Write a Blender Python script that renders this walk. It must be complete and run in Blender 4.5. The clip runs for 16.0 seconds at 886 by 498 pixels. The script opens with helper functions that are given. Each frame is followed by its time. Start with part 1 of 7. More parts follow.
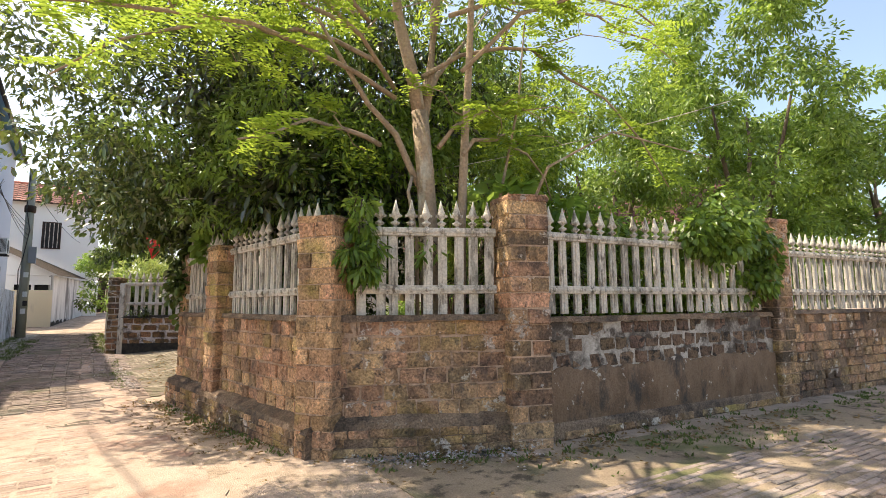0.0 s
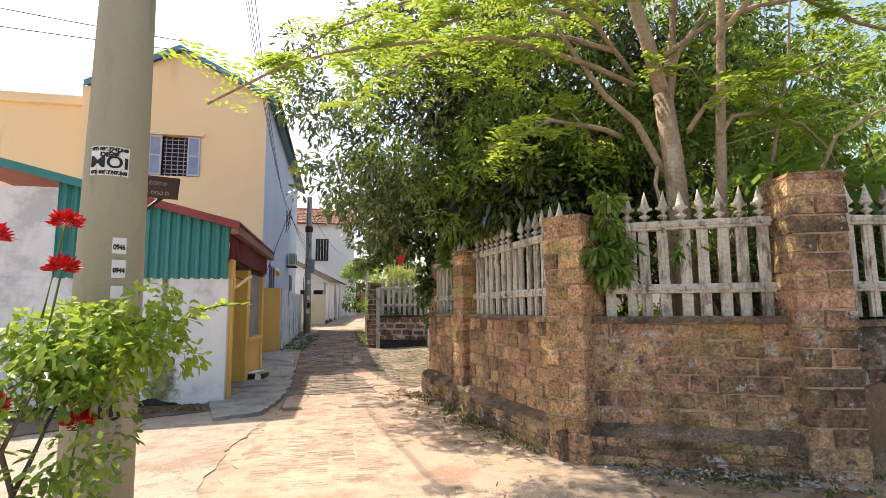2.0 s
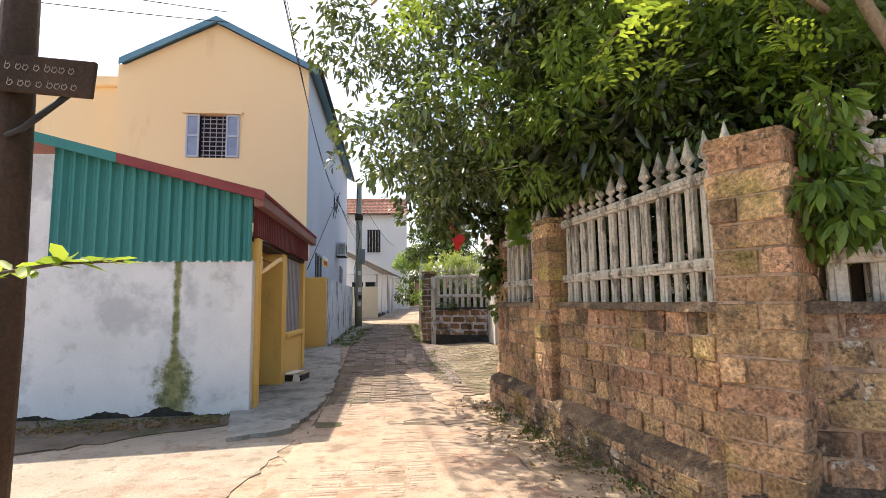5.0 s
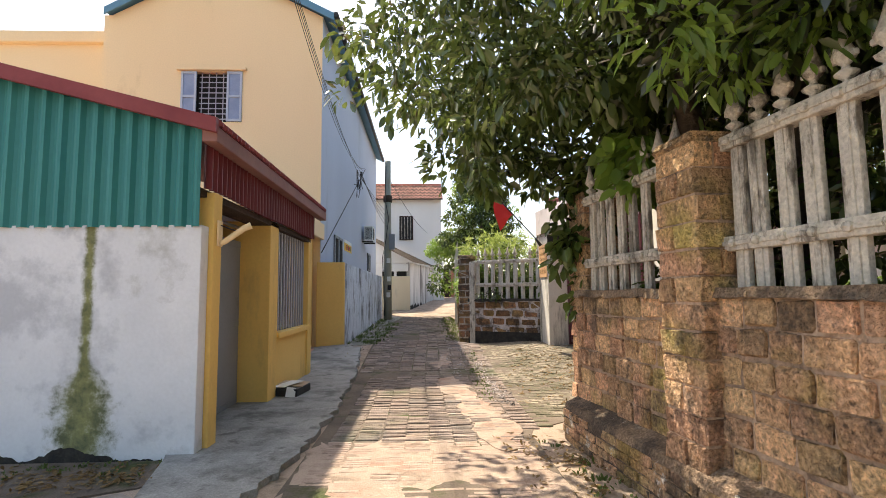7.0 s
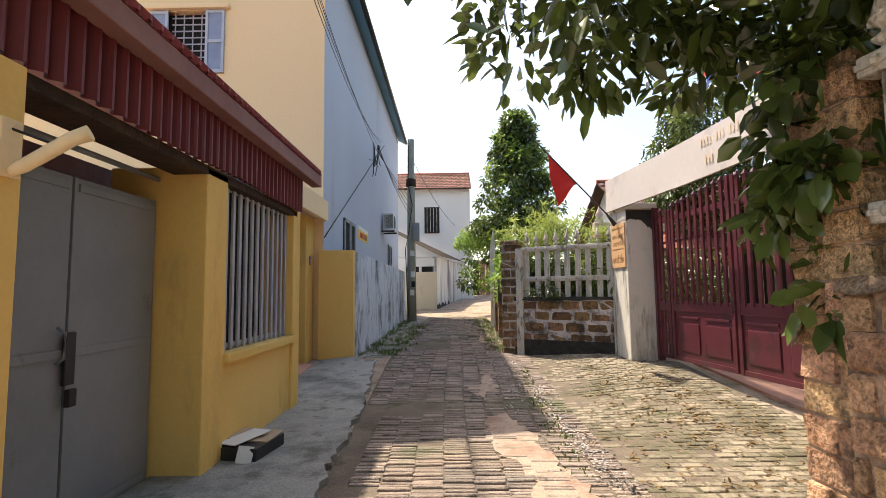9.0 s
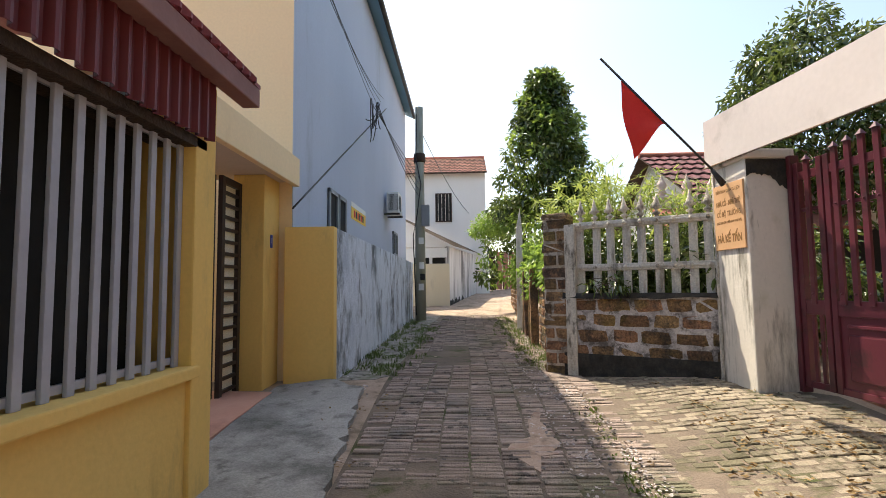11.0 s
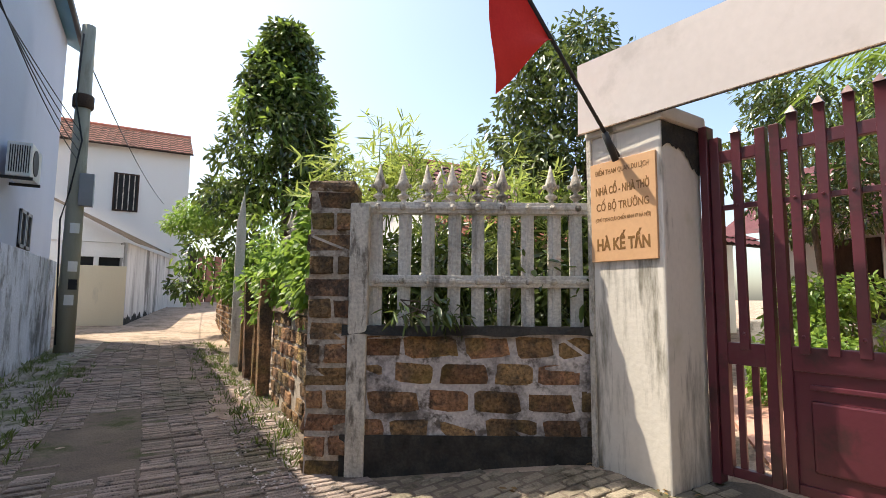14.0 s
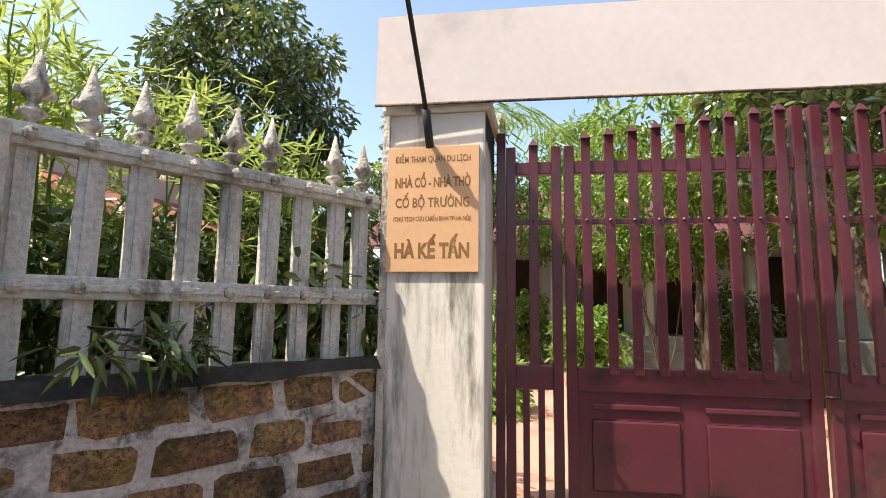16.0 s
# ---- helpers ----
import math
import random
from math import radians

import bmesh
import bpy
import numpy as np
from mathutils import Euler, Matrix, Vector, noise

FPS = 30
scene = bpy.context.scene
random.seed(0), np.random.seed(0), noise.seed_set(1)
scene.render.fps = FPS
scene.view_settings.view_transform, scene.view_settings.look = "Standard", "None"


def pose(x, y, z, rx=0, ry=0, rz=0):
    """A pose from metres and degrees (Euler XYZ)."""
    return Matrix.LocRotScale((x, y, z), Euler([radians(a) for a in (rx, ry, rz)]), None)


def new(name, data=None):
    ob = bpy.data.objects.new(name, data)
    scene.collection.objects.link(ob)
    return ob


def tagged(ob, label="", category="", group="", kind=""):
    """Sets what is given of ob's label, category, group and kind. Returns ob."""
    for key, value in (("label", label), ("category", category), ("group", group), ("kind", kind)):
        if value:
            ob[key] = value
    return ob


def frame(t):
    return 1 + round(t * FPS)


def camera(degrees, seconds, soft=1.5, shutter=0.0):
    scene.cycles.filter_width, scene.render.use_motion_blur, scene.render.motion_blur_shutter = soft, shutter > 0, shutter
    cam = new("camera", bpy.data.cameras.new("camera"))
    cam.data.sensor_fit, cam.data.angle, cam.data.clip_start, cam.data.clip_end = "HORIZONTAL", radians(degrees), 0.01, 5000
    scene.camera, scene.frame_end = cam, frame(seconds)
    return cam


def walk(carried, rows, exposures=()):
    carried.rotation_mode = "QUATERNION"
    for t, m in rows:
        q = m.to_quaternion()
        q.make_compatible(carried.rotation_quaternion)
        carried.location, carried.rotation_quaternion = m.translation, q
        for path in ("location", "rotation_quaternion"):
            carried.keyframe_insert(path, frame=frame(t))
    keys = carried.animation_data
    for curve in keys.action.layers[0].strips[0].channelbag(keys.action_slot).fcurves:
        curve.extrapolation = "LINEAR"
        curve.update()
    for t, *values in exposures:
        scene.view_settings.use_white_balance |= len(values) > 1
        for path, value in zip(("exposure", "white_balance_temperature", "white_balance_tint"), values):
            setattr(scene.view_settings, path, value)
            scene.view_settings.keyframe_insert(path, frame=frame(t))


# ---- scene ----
cam = camera(82.7, 16.0, 0.6)
# the walk, in shares of its length
METRES, EYE, TILT, LEAN, TURN = 15.0, 1.5, 0.0, 0.0, -36.1
ROWS = [
    (0.0, 0.0, 0.0, 0.0, 0.04, 6.25, 0.39),
    (0.5, -0.0028, -0.0005, 0.0001, 11.11, 6.43, 0.43),
    (1.0, -0.0095, -0.0015, 0.0004, 19.39, 6.5, 0.43),
    (1.5, -0.0154, -0.0021, 0.0003, 22.99, 6.55, 0.44),
    (2.0, -0.0206, -0.0013, -0.0004, 24.2, 6.59, 0.44),
    (2.5, -0.0248, 0.0082, -0.0023, 24.91, 6.4, 0.48),
    (3.0, -0.0313, 0.022, -0.0024, 25.25, 6.3, 0.49),
    (3.5, -0.0472, 0.034, -0.0033, 26.63, 6.22, 0.46),
    (4.0, -0.0591, 0.0504, -0.0049, 27.55, 6.1, 0.53),
    (4.5, -0.069, 0.0763, -0.003, 28.41, 5.96, 0.68),
    (5.0, -0.0885, 0.1035, -0.0053, 30.21, 5.93, 0.68),
    (7.5, -0.2069, 0.2823, -0.0083, 34.82, 4.97, 0.59),
    (8.0, -0.2384, 0.3185, -0.0079, 35.58, 4.99, 0.67),
    (8.5, -0.2676, 0.3519, -0.0097, 36.53, 5.02, 0.62),
    (9.0, -0.2969, 0.3868, -0.0097, 37.11, 4.87, 0.66),
    (9.5, -0.3261, 0.4191, -0.0097, 38.03, 4.59, 0.64),
    (10.0, -0.355, 0.4559, -0.0096, 38.26, 4.4, 0.69),
    (12.5, -0.4853, 0.6211, -0.0102, 38.49, 4.2, 0.64),
    (13.0, -0.502, 0.6504, -0.008, 37.42, 4.33, 0.66),
    (13.5, -0.5138, 0.6821, -0.0046, 27.48, 4.87, 0.18),
    (14.0, -0.5303, 0.7006, -0.0034, 5.99, 5.52, -0.49),
    (14.5, -0.5397, 0.7233, -0.0028, -12.92, 5.95, -0.51),
    (15.0, -0.5551, 0.7449, -0.0015, -24.96, 6.11, -0.65),
    (15.5, -0.5717, 0.7671, -0.0011, -33.58, 6.21, -0.73),
    (16.0, -0.5847, 0.7898, 0.0007, -38.97, 6.8, -0.81),
]
EXPOSURES = [(0, 1.20, 7400, 9), (2, 1.10, 7400, 9), (5, 1.14, 7300, 9), (8, 1.16, 7300, 8), (9.2, 1.13, 7300, 8), (10, 1.10, 7300, 8), (12.5, 1.24, 7100, 7), (14, 1.10, 7000, 8), (16, 1.26, 6900, 9)]
walk(cam, [(t, pose(0, 0, EYE, TILT, LEAN, TURN) @ pose(METRES * x, METRES * y, METRES * z, 90 + pitch, roll, yaw)) for t, x, y, z, yaw, pitch, roll in ROWS], EXPOSURES)

# ---------------------------------------------------------------- light
SUN_FROM = Vector((-0.36, 0.475, 1.0)).normalized()
world = bpy.data.worlds.new("sky_world")
scene.world = world
world.use_nodes = True
wn = world.node_tree.nodes
sky = wn.new("ShaderNodeTexSky")
sky.sky_type = 'NISHITA'
sky.sun_disc = False
sky.sun_elevation = math.asin(SUN_FROM.z)
sky.sun_rotation = math.atan2(SUN_FROM.x, SUN_FROM.y)
sky.air_density, sky.dust_density, sky.ozone_density = 1.0, 2.4, 1.0
wn["Background"].inputs["Strength"].default_value = 0.15
world.node_tree.links.new(sky.outputs[0], wn["Background"].inputs["Color"])

sun_data = bpy.data.lights.new("sun", 'SUN')
sun_data.energy, sun_data.angle, sun_data.color = 3.7, radians(0.6), (1.0, 0.93, 0.82)
sun = new("sun", sun_data)
sun.rotation_euler = SUN_FROM.to_track_quat("Z", "Y").to_euler()
sun.location = (-12, 14, 40)


# ---------------------------------------------------------------- materials
def rgba(c):
    return (c[0], c[1], c[2], 1.0)


def mat(name, cols, scale=1.2, fine=35.0, rough=0.85, bump=0.25, metal=0.0, rand=0.0, island=0.0, stain=None, spec=0.3, streak=0.0, pits=0.0, moss=None, grime=None, lime=None):
    """A surface of two or three colours in large and small grain. stain: colour, scale, threshold. streak: stretch down the wall."""
    m = bpy.data.materials.new(name)
    m.use_nodes = True
    nt = m.node_tree
    n, l = nt.nodes, nt.links
    p = n["Principled BSDF"]
    geo = n.new("ShaderNodeNewGeometry")
    big = n.new("ShaderNodeTexNoise")
    big.inputs["Scale"].default_value, big.inputs["Detail"].default_value, big.inputs["Roughness"].default_value = scale, 5, 0.6
    small = n.new("ShaderNodeTexNoise")
    small.inputs["Scale"].default_value, small.inputs["Detail"].default_value = fine, 4
    vec = geo.outputs["Position"]
    if streak:
        sc = n.new("ShaderNodeVectorMath")
        sc.operation = 'MULTIPLY'
        sc.inputs[1].default_value = (1, 1, streak)
        l.new(vec, sc.inputs[0])
        vec = sc.outputs[0]
    l.new(vec, big.inputs["Vector"])
    l.new(geo.outputs["Position"], small.inputs["Vector"])
    ramp = n.new("ShaderNodeValToRGB")
    ramp.color_ramp.elements[0].color, ramp.color_ramp.elements[0].position = rgba(cols[0]), 0.32
    ramp.color_ramp.elements[1].color, ramp.color_ramp.elements[1].position = rgba(cols[-1]), 0.68
    if len(cols) > 2:
        e = ramp.color_ramp.elements.new(0.5)
        e.color = rgba(cols[1])
    l.new(big.outputs["Fac"], ramp.inputs["Fac"])
    col = ramp.outputs["Color"]
    if stain:
        sn = n.new("ShaderNodeTexNoise")
        sn.inputs["Scale"].default_value, sn.inputs["Detail"].default_value, sn.inputs["Roughness"].default_value = stain[1], 8, 0.65
        l.new(vec, sn.inputs["Vector"])
        sr = n.new("ShaderNodeMapRange")
        sr.inputs["From Min"].default_value, sr.inputs["From Max"].default_value = stain[2], stain[2] + 0.1
        l.new(sn.outputs["Fac"], sr.inputs["Value"])
        mx = n.new("ShaderNodeMixRGB")
        mx.inputs["Color2"].default_value = rgba(stain[0])
        l.new(sr.outputs[0], mx.inputs["Fac"])
        l.new(col, mx.inputs["Color1"])
        col = mx.outputs["Color"]
    if moss:
        gn = n.new("ShaderNodeTexNoise")
        gn.inputs["Scale"].default_value, gn.inputs["Detail"].default_value = moss[1], 6
        off = n.new("ShaderNodeVectorMath")
        off.inputs[1].default_value = (7.3, 2.1, 5.7)
        l.new(geo.outputs["Position"], off.inputs[0])
        l.new(off.outputs[0], gn.inputs["Vector"])
        gr = n.new("ShaderNodeMapRange")
        gr.inputs["From Min"].default_value, gr.inputs["From Max"].default_value = moss[2], moss[2] + 0.14
        gr.inputs["To Max"].default_value = 0.8
        l.new(gn.outputs["Fac"], gr.inputs["Value"])
        gx = n.new("ShaderNodeMixRGB")
        gx.inputs["Color2"].default_value = rgba(moss[0])
        l.new(gr.outputs[0], gx.inputs["Fac"])
        l.new(col, gx.inputs["Color1"])
        col = gx.outputs["Color"]
    if grime:
        kn = n.new("ShaderNodeTexNoise")
        kn.inputs["Scale"].default_value, kn.inputs["Detail"].default_value, kn.inputs["Roughness"].default_value = grime[1], 10, 0.72
        ko = n.new("ShaderNodeVectorMath")
        ko.inputs[1].default_value = (3.1, 9.4, 1.7)
        l.new(vec, ko.inputs[0])
        l.new(ko.outputs[0], kn.inputs["Vector"])
        kr = n.new("ShaderNodeMapRange")
        kr.inputs["From Min"].default_value, kr.inputs["From Max"].default_value = grime[2] - 0.05, grime[2] + 0.07
        kr.inputs["To Max"].default_value = 0.85
        l.new(kn.outputs["Fac"], kr.inputs["Value"])
        kx = n.new("ShaderNodeMixRGB")
        kx.inputs["Color2"].default_value = rgba(grime[0])
        l.new(kr.outputs[0], kx.inputs["Fac"])
        l.new(col, kx.inputs["Color1"])
        col = kx.outputs["Color"]
    if lime:
        fn = n.new("ShaderNodeTexNoise")
        fn.inputs["Scale"].default_value, fn.inputs["Detail"].default_value, fn.inputs["Roughness"].default_value = lime[1], 6, 0.7
        fo = n.new("ShaderNodeVectorMath")
        fo.inputs[1].default_value = (1.9, 4.6, 8.3)
        l.new(geo.outputs["Position"], fo.inputs[0])
        l.new(fo.outputs[0], fn.inputs["Vector"])
        fr_ = n.new("ShaderNodeMapRange")
        fr_.inputs["From Min"].default_value, fr_.inputs["From Max"].default_value = lime[2], lime[2] + 0.03
        fr_.inputs["To Max"].default_value = 0.9
        l.new(fn.outputs["Fac"], fr_.inputs["Value"])
        fx = n.new("ShaderNodeMixRGB")
        fx.inputs["Color2"].default_value = rgba(lime[0])
        l.new(fr_.outputs[0], fx.inputs["Fac"])
        l.new(col, fx.inputs["Color1"])
        col = fx.outputs["Color"]
    pit = None
    if pits:
        vo = n.new("ShaderNodeTexVoronoi")
        vo.inputs["Scale"].default_value = pits
        wob = n.new("ShaderNodeMixRGB")
        wob.blend_type = 'ADD'
        wob.inputs["Fac"].default_value = 0.12
        l.new(geo.outputs["Position"], wob.inputs["Color1"])
        l.new(small.outputs["Color"], wob.inputs["Color2"])
        l.new(wob.outputs[0], vo.inputs["Vector"])
        pm = n.new("ShaderNodeMapRange")
        pm.inputs["From Min"].default_value, pm.inputs["From Max"].default_value = 0.04, 0.36
        l.new(vo.outputs["Distance"], pm.inputs["Value"])
        pit = pm.outputs[0]
        px = n.new("ShaderNodeMixRGB")
        px.blend_type = 'MULTIPLY'
        px.inputs["Color2"].default_value = (0.26, 0.20, 0.17, 1)
        inv = n.new("ShaderNodeMath")
        inv.operation = 'SUBTRACT'
        inv.inputs[0].default_value = 1.0
        l.new(pit, inv.inputs[1])
        l.new(inv.outputs[0], px.inputs["Fac"])
        l.new(col, px.inputs["Color1"])
        col = px.outputs["Color"]
    hsv = n.new("ShaderNodeHueSaturation")
    l.new(col, hsv.inputs["Color"])
    val = n.new("ShaderNodeMapRange")
    val.inputs["From Min"].default_value, val.inputs["From Max"].default_value = 0.3, 0.7
    grain = 0.38 if pits else (0.18 if bump > 0.22 else 0.03)
    val.inputs["To Min"].default_value, val.inputs["To Max"].default_value = 1 - grain, 1 + grain
    l.new(small.outputs["Fac"], val.inputs["Value"])
    out = val.outputs[0]
    if rand or island:
        src = n.new("ShaderNodeObjectInfo").outputs["Random"] if rand else geo.outputs["Random Per Island"]
        amount = rand or island
        rr = n.new("ShaderNodeMapRange")
        rr.inputs["To Min"].default_value, rr.inputs["To Max"].default_value = 1 - amount, 1 + amount
        l.new(src, rr.inputs["Value"])
        mu = n.new("ShaderNodeMath")
        mu.operation = 'MULTIPLY'
        l.new(out, mu.inputs[0])
        l.new(rr.outputs[0], mu.inputs[1])
        out = mu.outputs[0]
        if pits:
            wn_ = n.new("ShaderNodeTexWhiteNoise")
            wn_.noise_dimensions = '1D'
            l.new(src, wn_.inputs["W"])
            hr = n.new("ShaderNodeMapRange")
            hr.inputs["To Min"].default_value, hr.inputs["To Max"].default_value = 0.484, 0.511
            l.new(wn_.outputs["Value"], hr.inputs["Value"])
            l.new(hr.outputs[0], hsv.inputs["Hue"])
    l.new(out, hsv.inputs["Value"])
    l.new(hsv.outputs[0], p.inputs["Base Color"])
    p.inputs["Roughness"].default_value = rough
    p.inputs["Metallic"].default_value = metal
    p.inputs["Specular IOR Level"].default_value = spec
    if bump:
        b = n.new("ShaderNodeBump")
        b.inputs["Strength"].default_value, b.inputs["Distance"].default_value = bump, (0.03 if pits else 0.02)
        hgt = small.outputs["Fac"]
        if pit:
            am = n.new("ShaderNodeMath")
            l.new(hgt, am.inputs[0])
            l.new(pit, am.inputs[1])
            hgt = am.outputs[0]
        l.new(hgt, b.inputs["Height"])
        l.new(b.outputs[0], p.inputs["Normal"])
    return m


def leaf_mat(name, dark, light, through_light=0.4, gloss=0.45, sheen=0.4):
    m = bpy.data.materials.new(name)
    m.use_nodes = True
    n, l = m.node_tree.nodes, m.node_tree.links
    p = n["Principled BSDF"]
    geo = n.new("ShaderNodeNewGeometry")
    ramp = n.new("ShaderNodeValToRGB")
    ramp.color_ramp.elements[0].color, ramp.color_ramp.elements[1].color = rgba(dark), rgba(light)
    noi = n.new("ShaderNodeTexNoise")
    noi.inputs["Scale"].default_value = 0.9
    l.new(geo.outputs["Position"], noi.inputs["Vector"])
    mm = n.new("ShaderNodeMath")
    mm.operation = 'MULTIPLY_ADD'
    mm.inputs[1].default_value, mm.inputs[2].default_value = 0.6, -0.05
    l.new(geo.outputs["Random Per Island"], mm.inputs[0])
    ad = n.new("ShaderNodeMath")
    l.new(mm.outputs[0], ad.inputs[0])
    sub = n.new("ShaderNodeMath")
    sub.operation = 'MULTIPLY'
    sub.inputs[1].default_value = 0.55
    l.new(noi.outputs["Fac"], sub.inputs[0])
    l.new(sub.outputs[0], ad.inputs[1])
    l.new(ad.outputs[0], ramp.inputs["Fac"])
    l.new(ramp.outputs[0], p.inputs["Base Color"])
    p.inputs["Roughness"].default_value = gloss
    p.inputs["Specular IOR Level"].default_value = sheen
    tr = n.new("ShaderNodeBsdfTranslucent")
    hs = n.new("ShaderNodeHueSaturation")
    hs.inputs["Value"].default_value = 1.6
    hs.inputs["Hue"].default_value = 0.48
    l.new(ramp.outputs[0], hs.inputs["Color"])
    l.new(hs.outputs[0], tr.inputs["Color"])
    mix = n.new("ShaderNodeMixShader")
    mix.inputs[0].default_value = through_light
    l.new(p.outputs[0], mix.inputs[1])
    l.new(tr.outputs[0], mix.inputs[2])
    l.new(mix.outputs[0], n["Material Output"].inputs["Surface"])
    return m


M_GROUND = mat("dusty_ground", [(0.32, 0.24, 0.18), (0.44, 0.335, 0.26), (0.37, 0.28, 0.21)], 0.9, 80, 0.95, 0.8, stain=((0.22, 0.165, 0.12), 5.0, 0.54), grime=((0.17, 0.135, 0.09), 1.1, 0.57))
M_CONCRETE = mat("worn_concrete", [(0.23, 0.225, 0.21), (0.34, 0.33, 0.31), (0.28, 0.27, 0.25)], 1.6, 60, 0.75, 0.5, stain=((0.17, 0.165, 0.15), 4.0, 0.55), grime=((0.10, 0.10, 0.09), 0.7, 0.58))
M_PATCH = mat("pale_concrete", [(0.29, 0.245, 0.205), (0.40, 0.34, 0.285)], 1.5, 60, 0.9, 0.5, stain=((0.24, 0.20, 0.16), 6, 0.53), grime=((0.25, 0.155, 0.12), 1.0, 0.57))
M_LANE_BRICK = mat("lane_brick", [(0.215, 0.17, 0.145), (0.35, 0.275, 0.235), (0.20, 0.175, 0.155)], 1.4, 70, 0.92, 0.9, moss=((0.13, 0.135, 0.075), 1.0, 0.56), rand=0.26, stain=((0.11, 0.095, 0.085), 7.0, 0.54), grime=((0.33, 0.25, 0.205), 0.9, 0.56))
M_LANE_BRICK_S = mat("lane_brick_s", [(0.215, 0.17, 0.145), (0.35, 0.275, 0.235), (0.20, 0.175, 0.155)], 1.4, 70, 0.92, 0.9, moss=((0.13, 0.135, 0.075), 1.0, 0.56), island=0.26, stain=((0.11, 0.095, 0.085), 7.0, 0.54), grime=((0.33, 0.25, 0.205), 0.9, 0.56))
M_COURT = mat("court", [(0.22, 0.185, 0.135), (0.31, 0.26, 0.195), (0.185, 0.16, 0.115)], 1.6, 70, 0.9, 0.6, rand=0.22, stain=((0.12, 0.10, 0.07), 6, 0.53), grime=((0.11, 0.10, 0.06), 0.9, 0.53))
M_COURT_S = mat("court_s", [(0.22, 0.185, 0.135), (0.31, 0.26, 0.195), (0.185, 0.16, 0.115)], 1.6, 70, 0.9, 0.6, island=0.22, stain=((0.12, 0.10, 0.07), 6, 0.53), grime=((0.11, 0.10, 0.06), 0.9, 0.53))
M_BED = mat("dark_joint_soil", [(0.12, 0.095, 0.075), (0.20, 0.155, 0.12)], 2, 60, 0.95, 0.6, stain=((0.07, 0.08, 0.03), 1.5, 0.55))
M_DUST = mat("drifted_sand", [(0.38, 0.285, 0.225), (0.47, 0.36, 0.285)], 1.4, 80, 0.95, 0.7, stain=((0.26, 0.195, 0.15), 3.4, 0.52), grime=((0.33, 0.20, 0.15), 1.6, 0.56))
M_LATERITE = mat("laterite", [(0.41, 0.235, 0.125), (0.67, 0.42, 0.245), (0.52, 0.31, 0.17)], 6.0, 42, 0.95, 1.0, rand=0.32, stain=((0.20, 0.135, 0.09), 16.0, 0.565), pits=75, moss=((0.38, 0.30, 0.09), 1.6, 0.55), grime=((0.15, 0.11, 0.08), 2.2, 0.56))
M_LATERITE_DARK = mat("weathered_laterite", [(0.35, 0.215, 0.13), (0.61, 0.385, 0.215), (0.46, 0.29, 0.175)], 4.0, 42, 0.95, 1.0, rand=0.25, stain=((0.16, 0.115, 0.085), 12.0, 0.56), pits=75, moss=((0.34, 0.25, 0.075), 1.4, 0.54), grime=((0.10, 0.078, 0.063), 1.1, 0.515), lime=((0.58, 0.51, 0.43), 5.0, 0.585))
M_LATERITE_FAR = mat("mossy_laterite", [(0.19, 0.115, 0.07), (0.36, 0.205, 0.10), (0.26, 0.155, 0.085)], 6.0, 42, 0.95, 1.0, rand=0.35, stain=((0.13, 0.09, 0.06), 9.0, 0.55), pits=52, moss=((0.21, 0.15, 0.05), 3.0, 0.52), grime=((0.06, 0.05, 0.042), 1.7, 0.515))
M_MORTAR = mat("old_mortar", [(0.40, 0.27, 0.185), (0.56, 0.40, 0.29)], 2.5, 45, 0.95, 0.8, stain=((0.20, 0.14, 0.10), 6.0, 0.55), grime=((0.13, 0.095, 0.07), 1.8, 0.57))
M_RENDER_DARK = mat("blackened_render", [(0.20, 0.135, 0.09), (0.34, 0.235, 0.16), (0.26, 0.18, 0.125)], 3.0, 55, 0.95, 0.9, stain=((0.40, 0.33, 0.26), 7.0, 0.60), pits=55, grime=((0.075, 0.06, 0.05), 1.2, 0.51), lime=((0.62, 0.57, 0.50), 5.5, 0.66))
M_MORTAR_TAN = mat("tan_mortar", [(0.40, 0.33, 0.265), (0.56, 0.48, 0.40)], 4.0, 45, 0.95, 0.9, stain=((0.20, 0.15, 0.11), 9.0, 0.54), grime=((0.13, 0.10, 0.08), 2.0, 0.57))
M_RENDER_COAT = mat("dark_smooth_render", [(0.11, 0.068, 0.042), (0.21, 0.135, 0.085), (0.15, 0.098, 0.062)], 2.2, 50, 0.95, 0.6, stain=((0.07, 0.055, 0.045), 3.0, 0.54), streak=0.5, grime=((0.24, 0.17, 0.115), 1.3, 0.60), lime=((0.52, 0.46, 0.39), 6.0, 0.62))
M_MORTAR_PALE = mat("pale_mortar", [(0.44, 0.39, 0.375), (0.62, 0.565, 0.545)], 4.0, 45, 0.95, 0.8, stain=((0.16, 0.135, 0.12), 9.0, 0.55), grime=((0.06, 0.052, 0.047), 1.7, 0.515))
M_FENCE = mat("weathered_fence_concrete", [(0.42, 0.385, 0.32), (0.60, 0.55, 0.475), (0.50, 0.455, 0.39)], 5.0, 45, 0.9, 0.6, stain=((0.20, 0.175, 0.145), 12.0, 0.53), streak=0.3, grime=((0.10, 0.09, 0.075), 2.5, 0.55))
# lighter copy of M_FENCE: stronger light on the garden panels painted as colour
M_FENCE_PALE = mat("sunlit_tone_fence_concrete", [(0.44, 0.415, 0.365), (0.60, 0.565, 0.505), (0.52, 0.485, 0.43)], 5.0, 45, 0.9, 0.6, stain=((0.34, 0.31, 0.27), 9.0, 0.57), streak=0.25, grime=((0.16, 0.145, 0.12), 2.0, 0.60))
